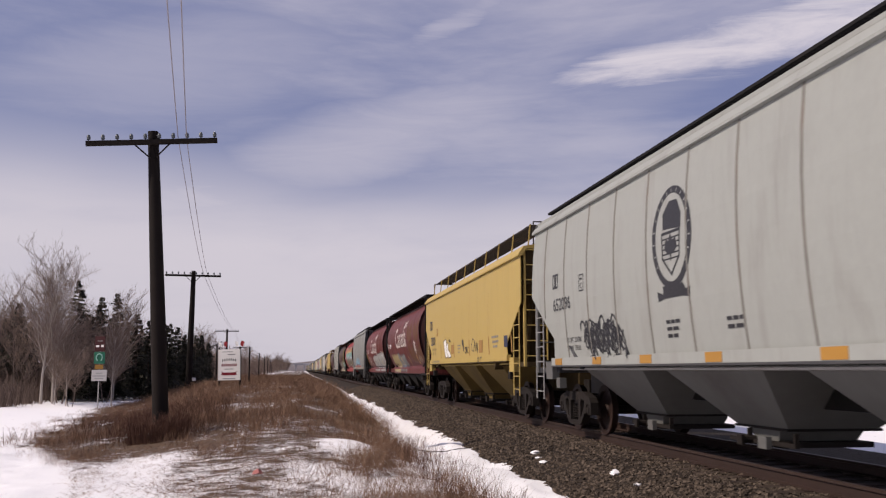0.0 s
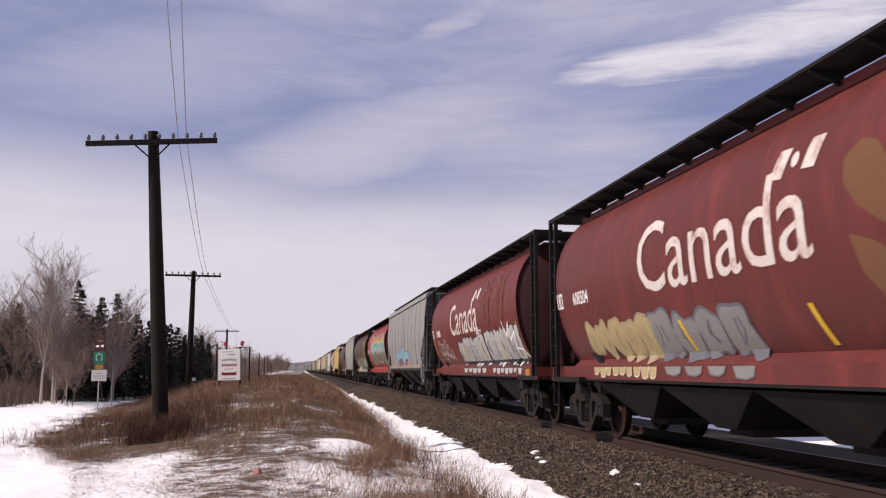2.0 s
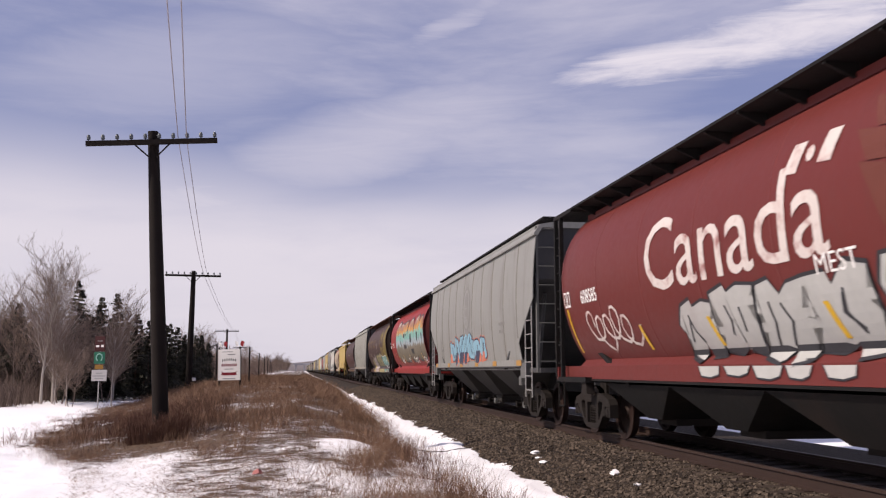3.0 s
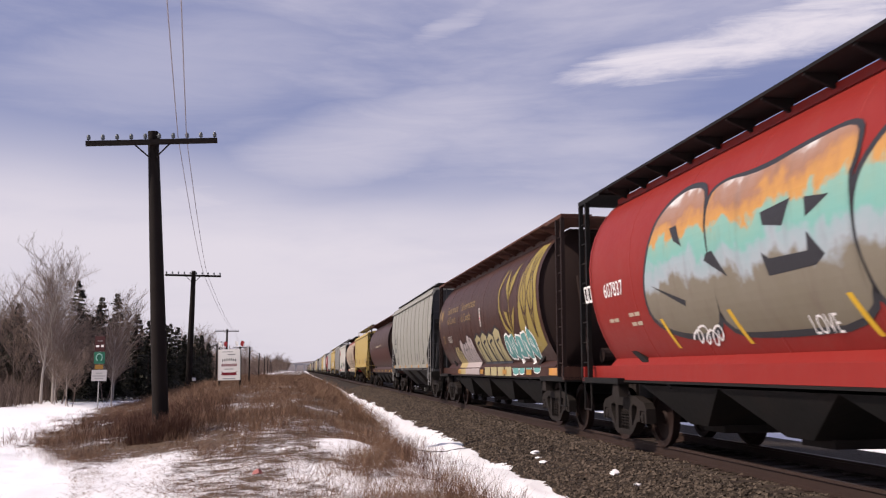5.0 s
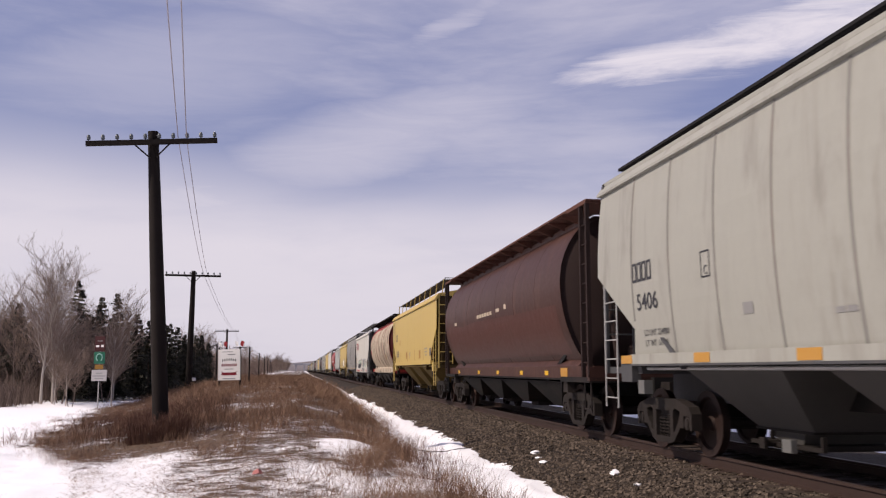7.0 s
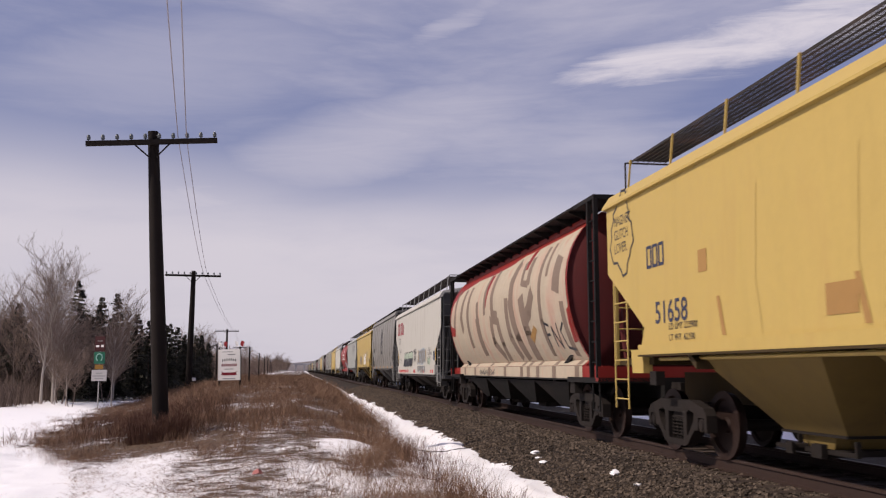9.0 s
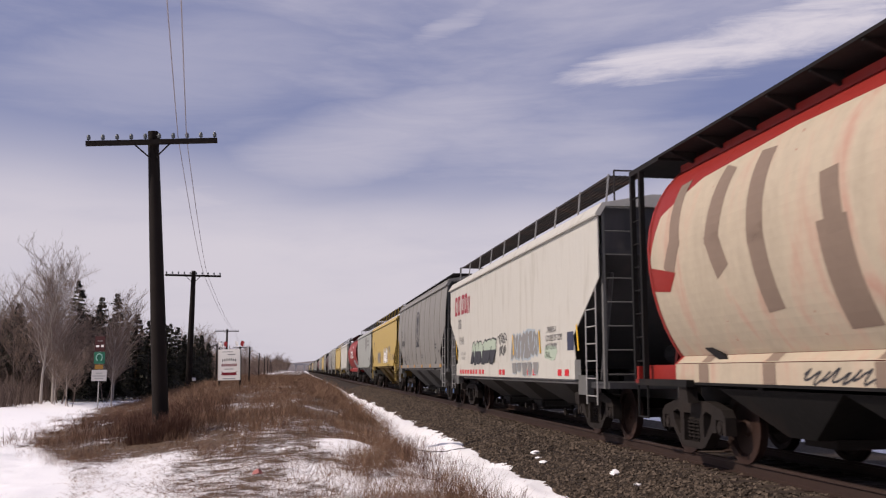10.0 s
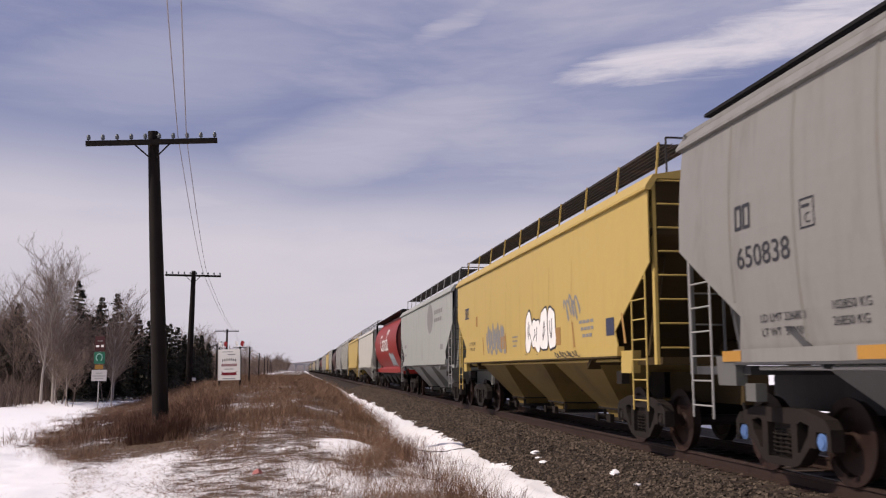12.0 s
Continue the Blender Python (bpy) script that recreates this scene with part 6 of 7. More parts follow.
def decals_cream(car, px, st):
    s = box_side(px, st)
    # the owner's name in red, as blocks
    polys = []
    for y, w in ((7.1, 0.42), (6.55, 0.42), (5.85, 0.48), (5.28, 0.4), (4.8, 0.16), (4.55, 0.14)):
        t = 3.6 if w > 0.3 else 3.5
        if w > 0.3:
            polys += ribbon([(y, 3.1), (y - w * 0.7, 3.1), (y - w * 0.85, t), (y - w * 0.15, t), (y, 3.1)], 0.13)
        else:
            polys += ribbon([(y, 3.05), (y - 0.12, t)], 0.13)
    lay("owner_mark", polys, WINE, car, s, label="wine red blocks where the owner's name stands")
    initials(car, s, 6.5, 2.6, 0.26, 3, FADEDINK)
    lettering("115443", 6.35, 2.06, 0.36, FADEDINK, car, s, 0.8)
    deck_data(car, s, 6.1, 1.72, FADEDINK, ["LD LMT 224800", "LT WT  61400"])
    throw_up(91, 4.15, 1.76, 3.5, 0.62, 3, GREENSPRAY, INK, car, s, False, None, "pale green angular letters with black edges", angular)
    lay("graffiti_tag", ribbon(scribble(92, 0.3, 1.9, 1.1, 0.3, 5), 0.03) + ribbon(scribble(93, 0.2, 1.6, 0.9, 0.3, 5), 0.03), INK, car, s)
    throw_up(94, -1.3, 1.8, 2.7, 0.62, 4, FADEDINK, FOG, car, s, False, None, "grey dripping sprayed letters", angular)
    sill_blocks(95, -1.5, -4.1, 5, FADEDINK, FOG, car, s, 1.08, 0.33)
    lettering("...THERE'S A\nCOUPLE OF COPS\nHOT ON MY\nTRAIL...", -4.55, 2.02, 0.185, INK, car, s, 0.85, slant=0.1)
    lay("graffiti_patch", [bubble(96, -4.9, 1.6, 1.0, 0.3)], GREENSPRAY, car, s, 0.0045)
    lay("data_panel", [rect(-6.15, 1.62, 0.42, 0.36)], NAVY, car, s)
    for y in (-1.4, -3.95, -6.75):
        lay("reflector", [[(y, 2.1), (y - 0.09, 2.1), (y - 0.2, 1.6), (y - 0.1, 1.6)]], STRIPE, car, s, 0.012)
    lay("reflector", ribbon([(7.0, 2.2), (6.75, 1.6)], 0.1), STRIPE, car, s)


def decals_oval(car, px, st):
    s = box_side(px, st)
    lay("emblem", [oval(-2.7, 3.3, 0.8, 0.6)], FADEDINK, car, s, label="dark oval emblem")
    bars([(-3.9, 3.4, 2.2, 0.16), (-3.9, 3.1, 2.0, 0.14), (6.5, 2.3, 1.0, 0.16), (6.5, 1.9, 0.9, 0.1), (-5.5, 2.0, 0.8, 0.2)], FADEDINK, car, s)


def decals_country_c(car, px, st):
    country_word(car, WHITE)
    number_round(car, "", 7.2)
    throw_up(111, -2.0, 1.85, 2.6, 0.7, 4, FOG, FADEDINK, car, round_side, True)


DECALS.update({0: decals_first, 1: decals_yellow("52030", True, False, False), 2: decals_country_a, 3: decals_country_b, 4: decals_weathered, 5: decals_big, 6: decals_wheat,
               7: decals_pale, 8: decals_plain_brown, 9: decals_yellow("51658", False, True, False, -0.5, -0.28), 10: decals_faded, 11: decals_cream,
               12: decals_grey("650838", 6.4, -0.02, INK, MIDGREY, ["LD LMT 226800", "LT WT  59200", "102850 KG", "26850 KG"]), 13: decals_yellow("", False, False, True), 14: decals_oval, 15: decals_country_c})

# ---------------------------------------------------------------- poles, signs, trees


def make_pole(x, y, top, lean, arm, name="telegraph_pole"):
    z0 = ground_z(x, y) - 0.1
    pole = thing(name, "dark weathered wooden telegraph pole with one crossarm", "utility pole", pose(x, y, z0, ry=lean), group="telegraph line")
    h = top - z0
    part("shaft", Geo().loft([[(r * math.cos(t), r * math.sin(t), z) for t in np.linspace(0, 2 * math.pi, 13)[:-1]] for r, z in ((0.182, 0), (0.174, h * 0.3), (0.146, h * 0.7), (0.12, h))]), POLE, pole, smooth=True)
    za = h - 0.28
    part("crossarm", Geo().box(-arm / 2, arm / 2, -0.215, -0.115, za - 0.055, za + 0.055), POLE, pole)
    for s in (-1, 1):
        part("brace", Geo().bar((s * 0.42, -0.2, za - 0.03), (s * 0.05, -0.16, za - 0.38), 0.018), POLE, pole)
    for i in range(10):
        px = (-0.48 + i * 0.96 / 9) * arm
        if abs(px) < 0.1:
            continue
        part("insulator", Geo().bar((px, -0.15, za + 0.05), (px, -0.15, za + 0.13), 0.014).loft([[(px + r * math.cos(t), -0.15 + r * math.sin(t), za + z) for t in np.linspace(0, 6.2832, 11)[:-1]] for r, z in ((0.03, 0.09), (0.045, 0.1), (0.04, 0.14), (0.047, 0.15), (0.03, 0.2), (0.01, 0.21))]), GLASS, pole, "glass insulator", smooth=True)
    return pole


def make_wires():
    """Two wires that run from behind the camera over the poles."""
    wire = mat("wire", (0.38, 0.36, 0.41), 0.5, 0.2, 10, 0.1, bump=0)
    for k, (x0, x1, x2) in enumerate(((0.76, -2.91, -5.55), (0.97, -2.72, -5.35))):
        g = Geo()
        pts = [(x0, -12.0, 6.7), (x1, 21.35, 6.58), (x2, 52.85, 6.72), (-9.1 + 0.2 * k, 126.85, 6.6), (-13.2 + 0.2 * k, 219.85, 6.6)]
        for p, q in zip(pts, pts[1:]):
            sag = 0.25 * (Vector(q) - Vector(p)).length / 33
            g.path([Vector(p).lerp(Vector(q), t) - Vector((0, 0, 4 * sag * t * (1 - t))) for t in np.linspace(0, 1, 20)], 0.0105, 5)
        solid("telegraph_wire", g, wire, "thin sagging telegraph wire", "wire", group="telegraph line")


def make_trail_sign():
    x, y = -8.87, 43.0
    z0 = ground_z(x, y) - 0.05
    sign = thing("trail_sign", "stack of small trail signs on one thin steel post", "sign post", pose(x, y, z0, rz=-14))
    b = -0.21 - z0
    part("post", Geo().box(-0.022, 0.022, -0.02, 0.02, 0, 2.9), SILVER, sign)

    def plate(name, xm, w, za, zb, colour, label):
        return part(name, Geo().box(xm - w / 2, xm + w / 2, -0.05, -0.025, za + b, zb + b), colour, sign, label)

    maroon = mat("sign_maroon", (0.055, 0.017, 0.017), 0.5)
    green = mat("sign_green", (0.018, 0.12, 0.075), 0.5)
    amber = mat("sign_amber", (0.25, 0.13, 0.03), 0.6)
    p = plate("upper_plate", 0, 0.48, 2.28, 2.94, maroon, "dark red plate with small pale marks")
    part("mark", Geo().box(-0.12, 0.12, -0.056, -0.05, 2.72 + b, 2.75 + b), GREYBAR, p)
    part("mark", Geo().box(-0.18, -0.03, -0.056, -0.05, 2.46 + b, 2.55 + b), WHITE, p)
    part("mark", Geo().box(0.05, 0.18, -0.056, -0.05, 2.46 + b, 2.56 + b), WHITE, p)
    p = plate("middle_plate", 0, 0.50, 1.72, 2.24, green, "green plate with a pale round symbol")
    ring = [(0.14 * math.sin(t), -0.056, 2.0 + b + 0.16 * math.cos(t)) for t in np.linspace(-2.6, 2.6, 18)]
    part("symbol", Geo().path(ring, 0.028, 5), mat("sign_mint", (0.25, 0.45, 0.38), 0.5), p)
    plate("small_plate", 0, 0.38, 1.48, 1.68, amber, "small brown plate")
    p = plate("lower_plate", 0.02, 0.70, 0.96, 1.45, mat("sign_grey_white", (0.42, 0.40, 0.40), 0.6), "white plate with a line of grey writing")
    for z, w in ((1.3, 0.3), (1.18, 0.6), (1.07, 0.42)):
        part("writing_bar", Geo().box(0.02 - w / 2, 0.02 + w / 2, -0.055, -0.05, z + b - 0.025, z + b + 0.025), GREYBAR, p)


def sheet_plastic():
    """Thin white sheet that lets daylight through."""
    m = bpy.data.materials.new("white_sheet_plastic")
    m.use_nodes = True
    k = Nodes(m.node_tree)
    grain = k.noise(k.add("ShaderNodeTexCoord").outputs["Object"], 6.0)
    tone = k.mix(grain, (0.82, 0.80, 0.78), (0.90, 0.89, 0.88))
    thru = k.add("ShaderNodeBsdfTranslucent")
    k.l.new(tone, thru.inputs[0]), k.l.new(tone, k.n["Principled BSDF"].inputs["Base Color"])
    both = k.add("ShaderNodeMixShader")
    both.inputs[0].default_value = 0.4
    k.l.new(k.n["Principled BSDF"].outputs[0], both.inputs[1]), k.l.new(thru.outputs[0], both.inputs[2])
    k.l.new(both.outputs[0], k.n["Material Output"].inputs[0])
    return m


def make_board():
    x, y = -3.55, 48.0
    z0 = ground_z(x, y) - 0.05
    sign = thing("roadside_board", "white notice board with red and dark writing on posts", "notice board", pose(x, y, z0, ry=-1.5, rz=-24))
    lo, hi, w = 0.72 - z0, 2.28 - z0, 1.24
    for s in (-0.5, 0.5):
        part("post", Geo().box(s * w * 0.94 - 0.04, s * w * 0.94 + 0.04, 0.0, 0.08, 0, hi + 0.12), POLE, sign)
    board = part("panel", Geo().box(-w / 2, w / 2, -0.03, 0.0, lo, hi), sheet_plastic(), sign, "thin white plastic panel")
    redink = mat("board_red", (0.16, 0.012, 0.02), 0.6)
    h = hi - lo

    def bar(xm, wd, f, ht, m):
        part("writing_bar", Geo().box(xm - wd / 2, xm + wd / 2, -0.036, -0.03, lo + h * f - ht / 2, lo + h * f + ht / 2), m, board)
    bar(0.12, 0.4, 0.83, 0.05, GREYBAR)
    bar(-0.1, 0.6, 0.92, 0.03, GREYBAR)
    for i in range(7):
        bar(-0.36 + i * 0.12, 0.05, 0.64 + 0.03 * math.sin(i * 0.52), 0.12, INK)
    for i in range(8):
        bar(-0.39 + i * 0.112, 0.07, 0.49, 0.13, redink)
    bar(0, 0.5, 0.36, 0.04, GREYBAR)
    part("ribbon", Geo().prism([(-0.46, lo + h * 0.29), (-0.38, lo + h * 0.23), (-0.46, lo + h * 0.18), (-0.3, lo + h * 0.16), (0.3, lo + h * 0.16), (0.46, lo + h * 0.18), (0.38, lo + h * 0.23), (0.46, lo + h * 0.29), (0.3, lo + h * 0.25), (-0.3, lo + h * 0.25)], "y", -0.037, -0.03), redink, board, "dark red ribbon shape")
    bar(0, 0.7, 0.05, 0.05, GREYBAR)
    redflag = mat("flag_red", (0.3, 0.03, 0.035), 0.8)
    for i, (px, lean) in enumerate(((-0.5, -0.18), (-0.4, 0.1), (0.38, -0.1), (0.5, 0.16))):
        part("flag_stick", Geo().bar((px, 0.04, hi), (px + lean, 0.04, hi + 0.42), 0.01), WHITE, sign)
        f = part("flag", Geo().loft([[(px + lean * k, 0.04 + 0.03 * math.sin(6 * k), hi + 0.42 * k), (px + lean * k + 0.16, 0.06 + 0.03 * math.sin(6 * k + 1), hi + 0.42 * k - 0.06), (px + lean * k + 0.16, 0.07 + 0.03 * math.sin(6 * k + 1), hi + 0.42 * k - 0.06), (px + lean * k, 0.05, hi + 0.42 * k)] for k in (0.45, 0.7, 1.0)]), redflag if i % 2 else WHITE, sign, "small cloth flag")


BARK = mat("bare_bark", (0.17, 0.13, 0.11), 0.9, 0, 8, 0.5, (0.08, 0.06, 0.05), 0.5, True, 0.4)
PALEBARK = mat("pale_bark", (0.42, 0.37, 0.33), 0.85, 0, 8, 0.5, (0.10, 0.08, 0.07), 0.5, False, 0.4)
TWIG = island_material("brown_twigs", (0.085, 0.06, 0.05), (0.33, 0.25, 0.21))
BRUSH = island_material("dark_brush", (0.05, 0.036, 0.03), (0.20, 0.145, 0.12))
PALETWIG = island_material("pale_twigs", (0.13, 0.1, 0.086), (0.36, 0.285, 0.25))
NEEDLE = island_material("needles", (0.022, 0.024, 0.019), (0.088, 0.082, 0.066))


def bare_tree_meshes(seed, tall, spread, upright=0.75, stems=1):
    """Trunk with limbs, and a crown of fine bare twigs."""
    rng = random.Random(seed)
    trunk, twigs = Geo(), Geo()

    def limb(p, d, length, r, depth):
        steps = (4, 3, 3, 2)[depth]
        q = p
        for s in range(steps):
            d = (d + Vector((rng.uniform(-1, 1), rng.uniform(-1, 1), rng.uniform(-0.2, 0.8))) * (0.10, 0.14, 0.2, 0.2)[depth]).normalized()
            n = q + d * (length / steps)
            r2 = r * 0.74
            (trunk if depth < 1 else twigs).bar(q, n, max(r, (0.014, 0.0065, 0.0042, 0.0032)[depth]), 5 if depth < 1 else 3, max(r2, (0.010, 0.005, 0.0034, 0.0025)[depth]))
            if depth < 3:
                for _ in range((2, 2, 1)[depth] if rng.random() < 0.8 else 1):
                    t = rng.uniform(0, 6.283)
                    out = Vector((math.cos(t), math.sin(t), rng.uniform(-0.1, 0.9) * upright)).normalized()
                    limb(q.lerp(n, rng.random()), (d * 0.8 + out * spread).normalized(), length * rng.uniform(0.36, 0.58), r2 * 0.5, depth + 1)
            q, r = n, r2
    for k in range(stems):
        t0 = 6.283 * k / stems + rng.uniform(-0.4, 0.4)
        lean = (0.0 if stems == 1 else 0.2) + rng.uniform(-0.03, 0.05)
        p, d, r = Vector((0.1 * math.cos(t0), 0.1 * math.sin(t0), -0.1)), Vector((lean * math.cos(t0), lean * math.sin(t0), 1)).normalized(), tall * (0.0105 if stems == 1 else 0.0085)
        high = tall * (1.0 if k == 0 else rng.uniform(0.75, 0.95))
        for s in range(8):
            n = p + d * high * 0.115
            trunk.bar(p, n, r, 7, r * 0.84)
            if s > 1:
                for _ in range(5 if stems == 1 else 3):
                    t = rng.uniform(0, 6.283)
                    out = Vector((math.cos(t), math.sin(t), rng.uniform(0.3, 1.1) * upright)).normalized()
                    limb(p.lerp(n, rng.random()), (d * 0.45 + out * spread).normalized(), high * rng.uniform(0.22, 0.36) * (0.75 + 0.5 * math.sin(min(3.0, s * 0.5))), r * 0.38, 0)
            d = (d + Vector((rng.uniform(-0.1, 0.1), rng.uniform(-0.1, 0.1), 0.07))).normalized()
            p, r = n, r * 0.84
    return trunk, twigs


def spruce_meshes(seed, tall):
    rng = random.Random(seed)
    trunk, crown = Geo().bar((0, 0, -0.1), (0, 0, tall), tall * 0.016, 6, 0.01), Geo()
    z = tall * 0.06
    while z < tall * 0.99:
        f = 1 - z / tall
        reach = tall * 0.235 * (f ** 0.8) * rng.uniform(0.75, 1.15) + 0.06
        for i in range(max(5, int(13 * f) + 4)):
            t = rng.uniform(0, 6.283)
            long = reach * rng.uniform(0.55, 1.1)
            d = Vector((math.cos(t), math.sin(t), -0.18 + 0.5 * (1 - f) * rng.random()))
            side = Vector((-math.sin(t), math.cos(t), 0))
            base = Vector((0, 0, z + rng.uniform(-0.1, 0.1)))
            for k in range(4):
                u = (k + 0.6) / 4
                c = base + d * long * u
                w = 0.1 + 0.26 * long * (1 - 0.5 * u)
                for sd in (-1, 1):
                    n = len(crown.v)
                    tip = c + side * sd * w * rng.uniform(0.6, 1.1) + d * w * 0.6 + Vector((0, 0, rng.uniform(-0.16, 0.02)))
                    crown.v += [tuple(c - d * 0.08), tuple(c + d * 0.10 + Vector((0, 0, 0.03))), tuple(tip)]
                    crown.f.append((n, n + 1, n + 2))
        z += tall * 0.022 + 0.02
    return trunk, crown


def flat_mesh(name, geo, material):
    me = bpy.data.meshes.new(name)
    me.from_pydata(geo.v, [], geo.f)
    me.materials.append(material)
    return me


def make_trees():
    rng = random.Random(21)
    bare, spruce = [], []
    for i, (tall, spread, up) in enumerate(((7.0, 0.62, 1.2), (5.6, 0.8, 1.0), (4.6, 0.9, 0.8), (6.2, 0.7, 1.1))):
        t, w = bare_tree_meshes(40 + i, tall, spread, up, (1, 2, 2, 1)[i])
        bare.append((t.mesh("trunk", PALEBARK if i in (0, 3) else BARK), flat_mesh("crown", w, PALETWIG if i == 0 else TWIG), tall))
    t, w = bare_tree_meshes(52, 7.2, 0.8, 1.05, 1)
    poplar = (t.mesh("trunk", PALEBARK), flat_mesh("crown", w, PALETWIG), 7.2)
    for i, tall in enumerate((6.6, 5.6, 4.8)):
        t, w = spruce_meshes(70 + i, tall)
        spruce.append((t.mesh("trunk", BARK), flat_mesh("crown", w, NEEDLE), tall))

    def plant(model, kind, x, y, scale):
        label = "bare grey-brown deciduous tree in winter" if kind == "bare_tree" else "dark green spruce tree"
        ob = thing(kind, label, "tree", pose(x, y, ground_z(x, y) - 0.05, rz=rng.uniform(0, 360)), group="woods beside the path")
        ob.scale = (scale, scale, scale)
        part("trunk", model[0], BARK, ob)
        part("crown", model[1], TWIG, ob)

    # trees that stand out along the edge of the woods
    plant(poplar, "bare_tree", 45 * math.tan(radians(8.79) + math.atan((74 - 784) / 1631)), 45, 0.93)
    plant(poplar, "bare_tree", 46 * math.tan(radians(8.79) + math.atan((96 - 784) / 1631)), 46, 0.8)
    for px, y, k, sc in ((34, 47.5, 1, 0.95), (108, 47, 1, 0.9), (118, 44.5, 3, 0.55), (100, 45.5, 3, 0.45), (200, 46, 3, 0.6), (205, 52, 3, 0.85), (160, 58, 1, 0.95), (150, 52, 3, 0.7), (128, 44, 2, 0.6), (230, 62, 1, 0.9), (188, 50, 2, 0.85)):
        plant(bare[k], "bare_tree", y * math.tan(radians(8.79) + math.atan((px - 784) / 1631)), y, sc)
    for px, y, k, sc in ((133, 50, 0, 0.95), (28, 51, 1, 0.92), (48, 53, 2, 0.85), (8, 52, 2, 0.9), (98, 56, 1, 0.85), (158, 52, 1, 0.82), (175, 53, 0, 0.86), (203, 54, 0, 0.9), (192, 58, 1, 0.85), (118, 58, 2, 0.95), (240, 56, 1, 0.9), (262, 58, 1, 0.85), (292, 64, 2, 1.0), (172, 60, 1, 0.95), (250, 64, 1, 0.8), (235, 66, 2, 0.95), (265, 68, 2, 0.9), (300, 74, 0, 0.8), (312, 80, 1, 0.95), (325, 84, 2, 1.0), (345, 90, 1, 0.9), (355, 98, 2, 1.1), (255, 60, 2, 0.8), (285, 70, 1, 0.85), (275, 78, 0, 0.8), (335, 80, 2, 0.9), (368, 108, 2, 1.0), (150, 64, 2, 1.0), (10, 56, 2, 0.9), (222, 70, 0, 0.8)):
        plant(spruce[k], "spruce_tree", y * math.tan(radians(8.79) + math.atan((px - 784) / 1631)), y, sc)
    for i in range(150):
        y = 50 + 414 * rng.random() ** 2.1
        x = -13.2 - rng.random() * (9 + 0.04 * y)
        if rng.random() < 0.75 or y > 120 or x / y < -0.235:
            plant(rng.choice(bare[1:]), "bare_tree", x, y, rng.uniform(0.55, 0.9))
        else:
            plant(rng.choice(spruce), "spruce_tree", x, y, rng.uniform(0.55, 0.9))
    for i in range(70):
        y = 120 + 640 * rng.random() ** 1.4
        plant(bare[(1, 2, 3)[i % 3]], "bare_tree", -11.0 - rng.random() * 7, y, rng.uniform(0.85, 1.3))
    for i in range(60):
        y = 110 + 230 * rng.random()
        plant(bare[(1, 2)[i % 2]], "bare_tree", -9.3 - rng.random() * 3, y, rng.uniform(0.45, 0.7))
    for i in range(22):
        y = 360 + 240 * rng.random()
        plant(bare[(1, 2)[i % 2]], "bare_tree", -7.6 - rng.random() * 5, y, rng.uniform(1.1, 1.5))
    # low brush that closes the woods near the ground
    r = np.random.default_rng(9)
    P, F = [], []
    for _ in range(13000):
        y = 42 + 260 * r.random() ** 1.8
        x = -12.6 - 11 * r.random()
        z = ground_z(x, y)
        for _ in range(5):
            a, h = r.uniform(0, 6.28), r.uniform(0.35, 1.7 if y < 47 else 2.7)
            o = np.array([x + 0.3 * r.normal(), y + 0.3 * r.normal(), z - 0.05])
            lean = h * r.uniform(0.15, 0.9)
            mid = o + np.array([math.cos(a) * lean * 0.4, math.sin(a) * lean * 0.4, h * 0.55])
            tip = mid + np.array([math.cos(a + r.normal()) * lean * 0.6, math.sin(a) * lean * 0.6, h * r.uniform(0.0, 0.45)])
            w = 0.005 + 0.00012 * y
            n = len(P)
            P += [tuple(o - (w, 0, 0)), tuple(o + (w, 0, 0)), tuple(mid + (w * 0.7, 0, 0)), tuple(mid - (w * 0.7, 0, 0)), tuple(tip)]
            F += [(n, n + 1, n + 2, n + 3), (n + 3, n + 2, n + 4)]
    g = Geo()
    g.v, g.f = P, F
    tagged(new("brush", flat_mesh("brush", g, BRUSH)), "tangled leafless brush along the edge of the woods", "brush", kind="stuff")


def make_fence():
    wood = POLE
    fence = thing("field_fence", "line of tall dark wooden fence posts with wire", "fence", pose(0, 0, 0))
    pts = []
    for i in range(6):
        y = 62 + i * 24
        x = -3.3 - 0.018 * (y - 60)
        z = ground_z(x, y)
        part("post", Geo().bar((x, y, z - 0.2), (x, y, z + 2.4), 0.05, 7), wood, fence)
        pts.append((x, y, z))
    for h in (0.5, 1.0, 1.5, 2.0, 2.3):
        part("wire", Geo().path([(x, y, z + h) for x, y, z in pts], 0.008, 3), wood, fence)


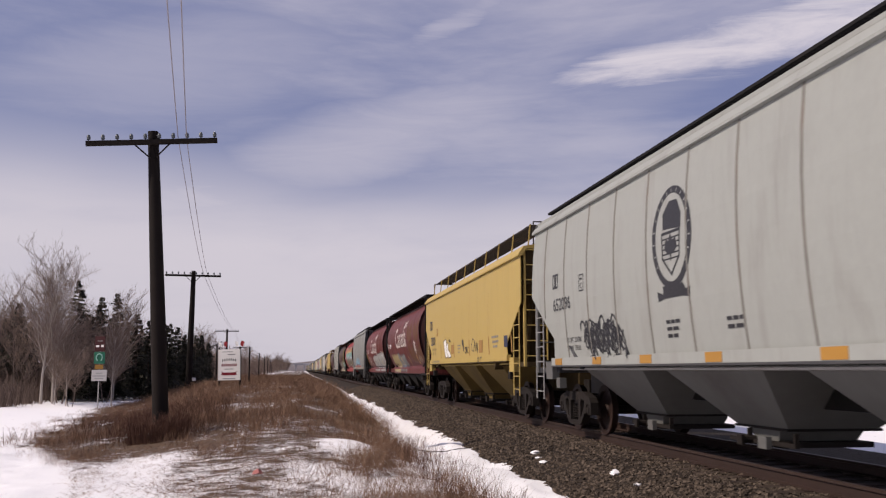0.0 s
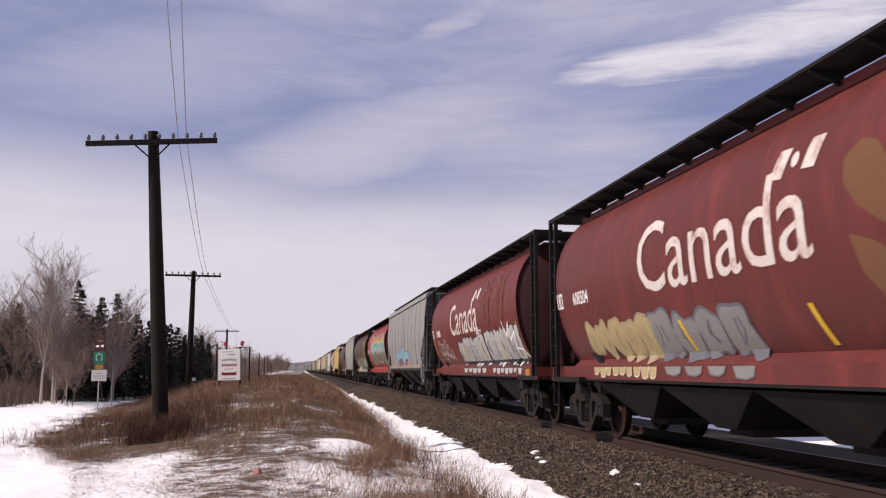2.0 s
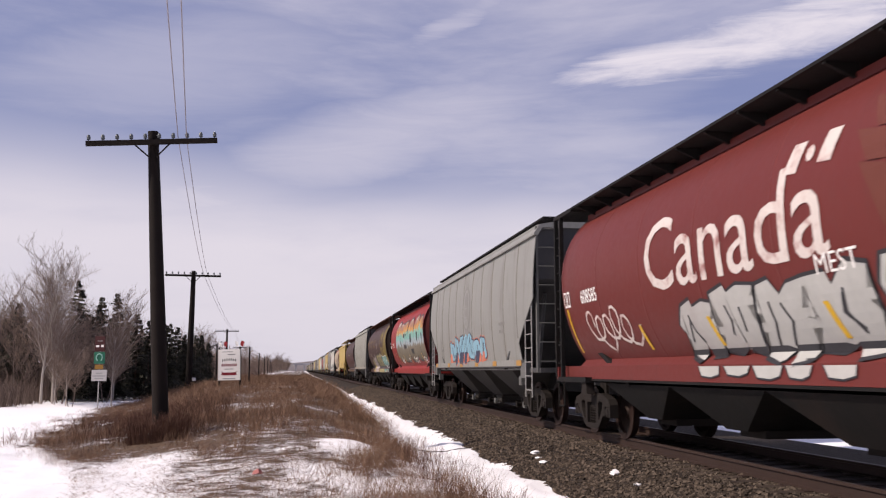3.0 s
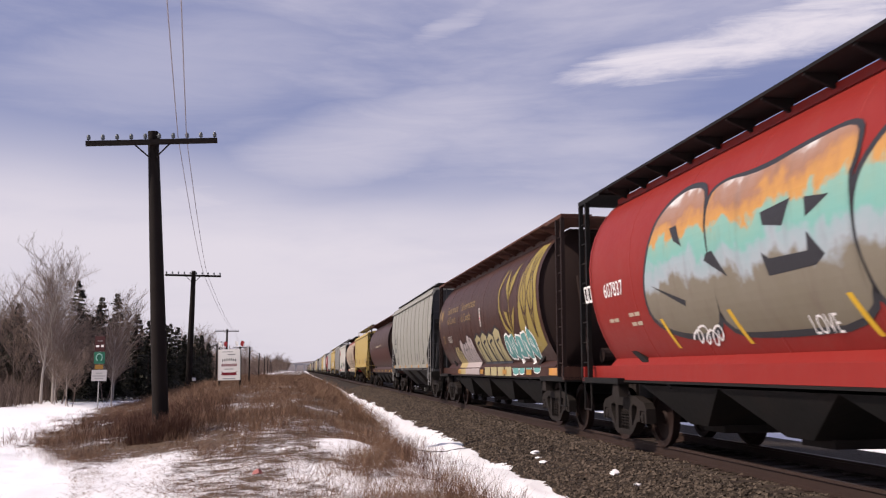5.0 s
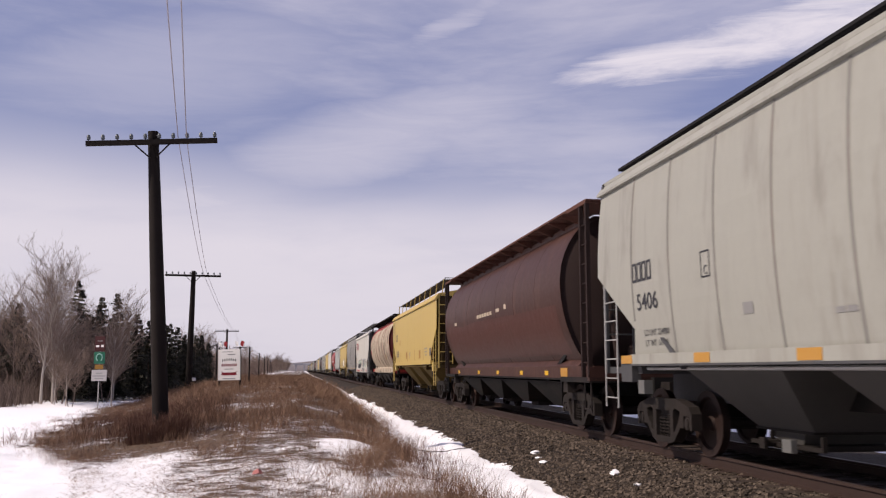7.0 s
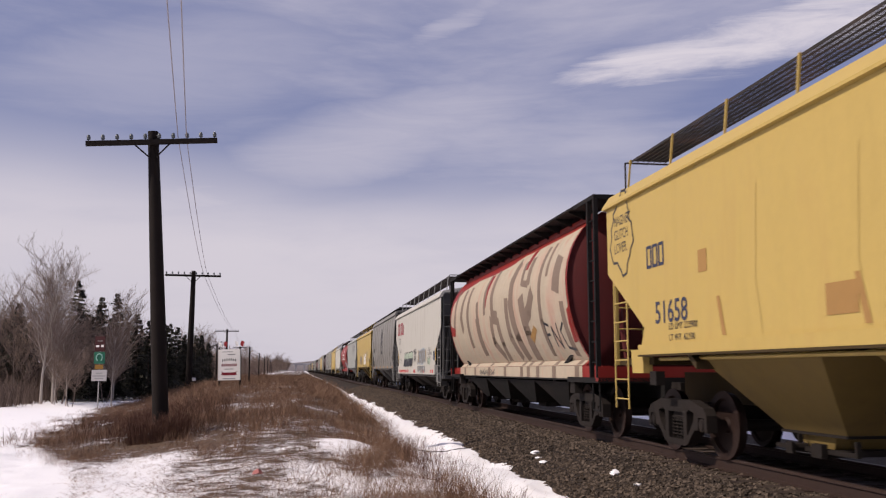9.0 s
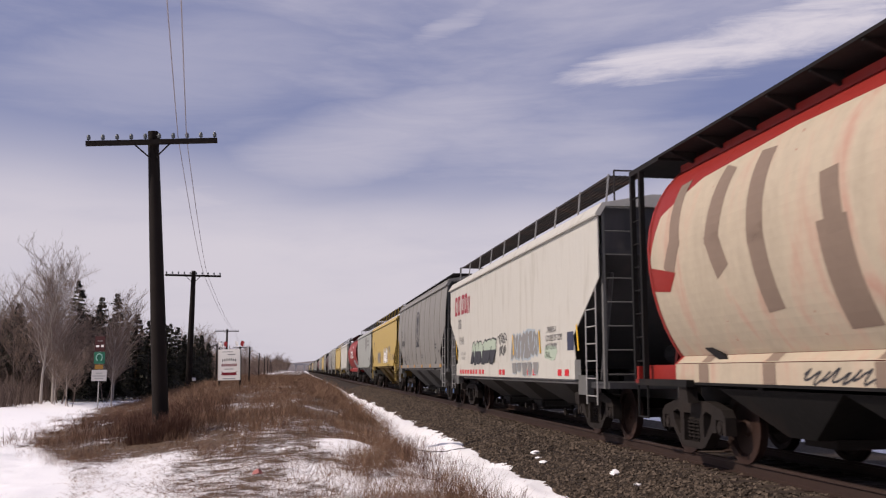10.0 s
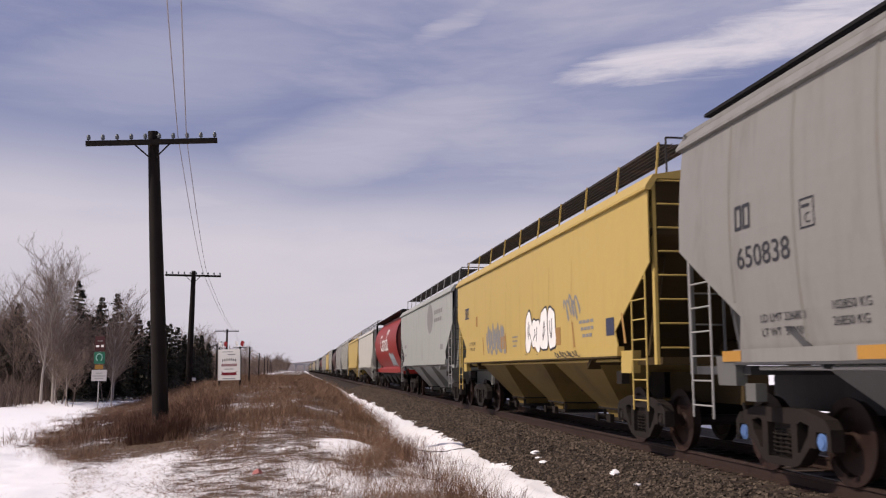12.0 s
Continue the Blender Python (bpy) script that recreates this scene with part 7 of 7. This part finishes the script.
def make_snow_clumps():
    """Small lumps of old snow left on the stone shoulder, and a scrap of pink tape in the grass."""
    rng = random.Random(4)
    for x, y, r in ((4.62, 17.9, 0.09), (4.5, 17.2, 0.06), (4.42, 16.6, 0.07), (4.80, 13.75, 0.085), (4.7, 12.55, 0.06), (4.86, 13.9, 0.05)):
        bm = bmesh.new()
        bmesh.ops.create_icosphere(bm, subdivisions=2, radius=r)
        for v in bm.verts:
            v.co *= 1 + 0.9 * noise.noise(v.co * (1.1 / r) + Vector((x * 7, y * 3, 0)))
            v.co.z *= 0.45
        g = Geo()
        bm.verts.index_update()
        g.v, g.f = [tuple(v.co) for v in bm.verts], [tuple(v.index for v in f.verts) for f in bm.faces]
        bm.free()
        solid("snow_clump", g, CLUMP, "small lump of old snow on crushed stone", "snow", pose(x, y, ballast_z(x) + 0.02, rz=rng.uniform(0, 360)), "snow clumps", smooth=True)
    x, y = -0.63, 14.84
    solid("plastic_scrap", Geo().loft([[(-0.09, 0, 0.02), (0.02, -0.03, 0.05), (0.08, 0.02, 0.03)], [(-0.06, 0.03, 0.08), (0.01, 0.01, 0.12), (0.07, 0.05, 0.07)]]), mat("pink_plastic", (0.42, 0.15, 0.14), 0.6), "small scrap of pink plastic in dead grass", "litter", pose(x, y, ground_z(x, y) - 0.01))


def make_line_side():
    """A cable lying over the snow, a small plate on a stake and a solar panel on a post."""
    pts = [(x, y, ground_z(x, y) + 0.02) for x, y in ((2.3, 21.6), (2.6, 21.1), (2.95, 20.9), (3.3, 20.9), (3.6, 21.0), (3.95, 21.3))]
    solid("cable", Geo().path(pts, 0.009, 6), BLACK, "thin dark cable lying across the snow", "cable")
    x, y = -7.1, 64.0
    z = ground_z(x, y)
    stake = thing("marker_stake", "small white marker plate on a thin stake", "marker", pose(x, y, z - 0.05))
    part("stake", Geo().bar((0, 0, 0), (0, 0, 0.75), 0.025, 6), POLE, stake)
    part("plate", Geo().box(-0.14, 0.14, -0.05, -0.028, 0.62, 0.84), WHITE, stake)
    x, y = -6.15, 70.0
    z = ground_z(x, y)
    sun_panel = thing("solar_panel", "small tilted solar panel on a wooden post", "solar panel", pose(x, y, z - 0.05))
    part("post", Geo().bar((0, 0, 0), (0, 0, 2.95), 0.06, 8), POLE, sun_panel)
    part("panel", Geo().prism([(-0.55, 2.75), (0.35, 3.25), (0.37, 3.21), (-0.53, 2.70)], "y", -0.35, 0.35), mat("solar_cells", (0.03, 0.035, 0.05), 0.3), sun_panel, "dark glass panel")
    part("arm", Geo().bar((0, 0, 2.6), (-0.3, 0, 2.82), 0.025, 6), STEEL, sun_panel)


CLUMP = mat("old_snow", (0.80, 0.79, 0.81), 0.8, 0, 9, 0.15, bump=0.3)


def make_overpass():
    concrete = mat("overpass_concrete", (0.36, 0.35, 0.36), 0.9, 0, 3, 0.25, GRIME, 0.3)
    b = thing("overpass", "pale grey concrete road bridge far down the line", "bridge", pose(0, 1000, -1.6))
    part("deck", Geo().box(-8, 60, -4, 4, 7.6, 9.2), concrete, b)
    part("parapet", Geo().box(-8, 60, -4.4, -4.05, 9.2, 10.2), concrete, b)
    for x in (-5, 4, 26, 48):
        part("pier", Geo().box(x - 0.8, x + 0.8, -3, 3, 0, 7.6), concrete, b)
    hill = Geo()
    hill.loft([[(-400 + 50 * i, y, (-1 if y != 1500 else 10 + 6 * math.sin(i * 0.9) + 3 * math.sin(i * 2.3))) for i in range(17)] for y in (1300, 1500, 1800)], closed=False, caps=False)
    tagged(new("backdrop", hill.mesh("backdrop", mat("far_hill", (0.16, 0.14, 0.14), 0.95, 0, 0.1, 0.4))), "low wooded hill on the horizon", "hill", kind="structure")


make_pole(-3.04, 21.5, 6.74, -3.7, 2.92)
make_pole(-6.15, 53.0, 6.79, 0.6, 3.05)
make_pole(-9.9, 127.0, 6.7, 0.0, 3.05)
make_pole(-14.0, 220.0, 6.7, 0.0, 3.05)
make_wires()
make_trail_sign()
make_board()
make_trees()
make_fence()
make_snow_clumps()
make_line_side()
make_overpass()
make_train()


def motions():
    """The whole train rolls towards the camera; the wheels of the nearer cars turn."""
    for car, y in CARS:
        walk(car, [(t, pose(XC, y - SPEED * t, 0)) for t in (0.0, 4.0, 8.0, 12.0)])
    turn = math.degrees(SPEED / FPS / 0.457)
    for wheel, s, y in WHEELS:
        walk(wheel, [(i / FPS, pose(s * 0.745, y, 0.457, rx=turn * i) @ pose(0, 0, 0, rz=0 if s < 0 else 180)) for i in range(361)])


motions()
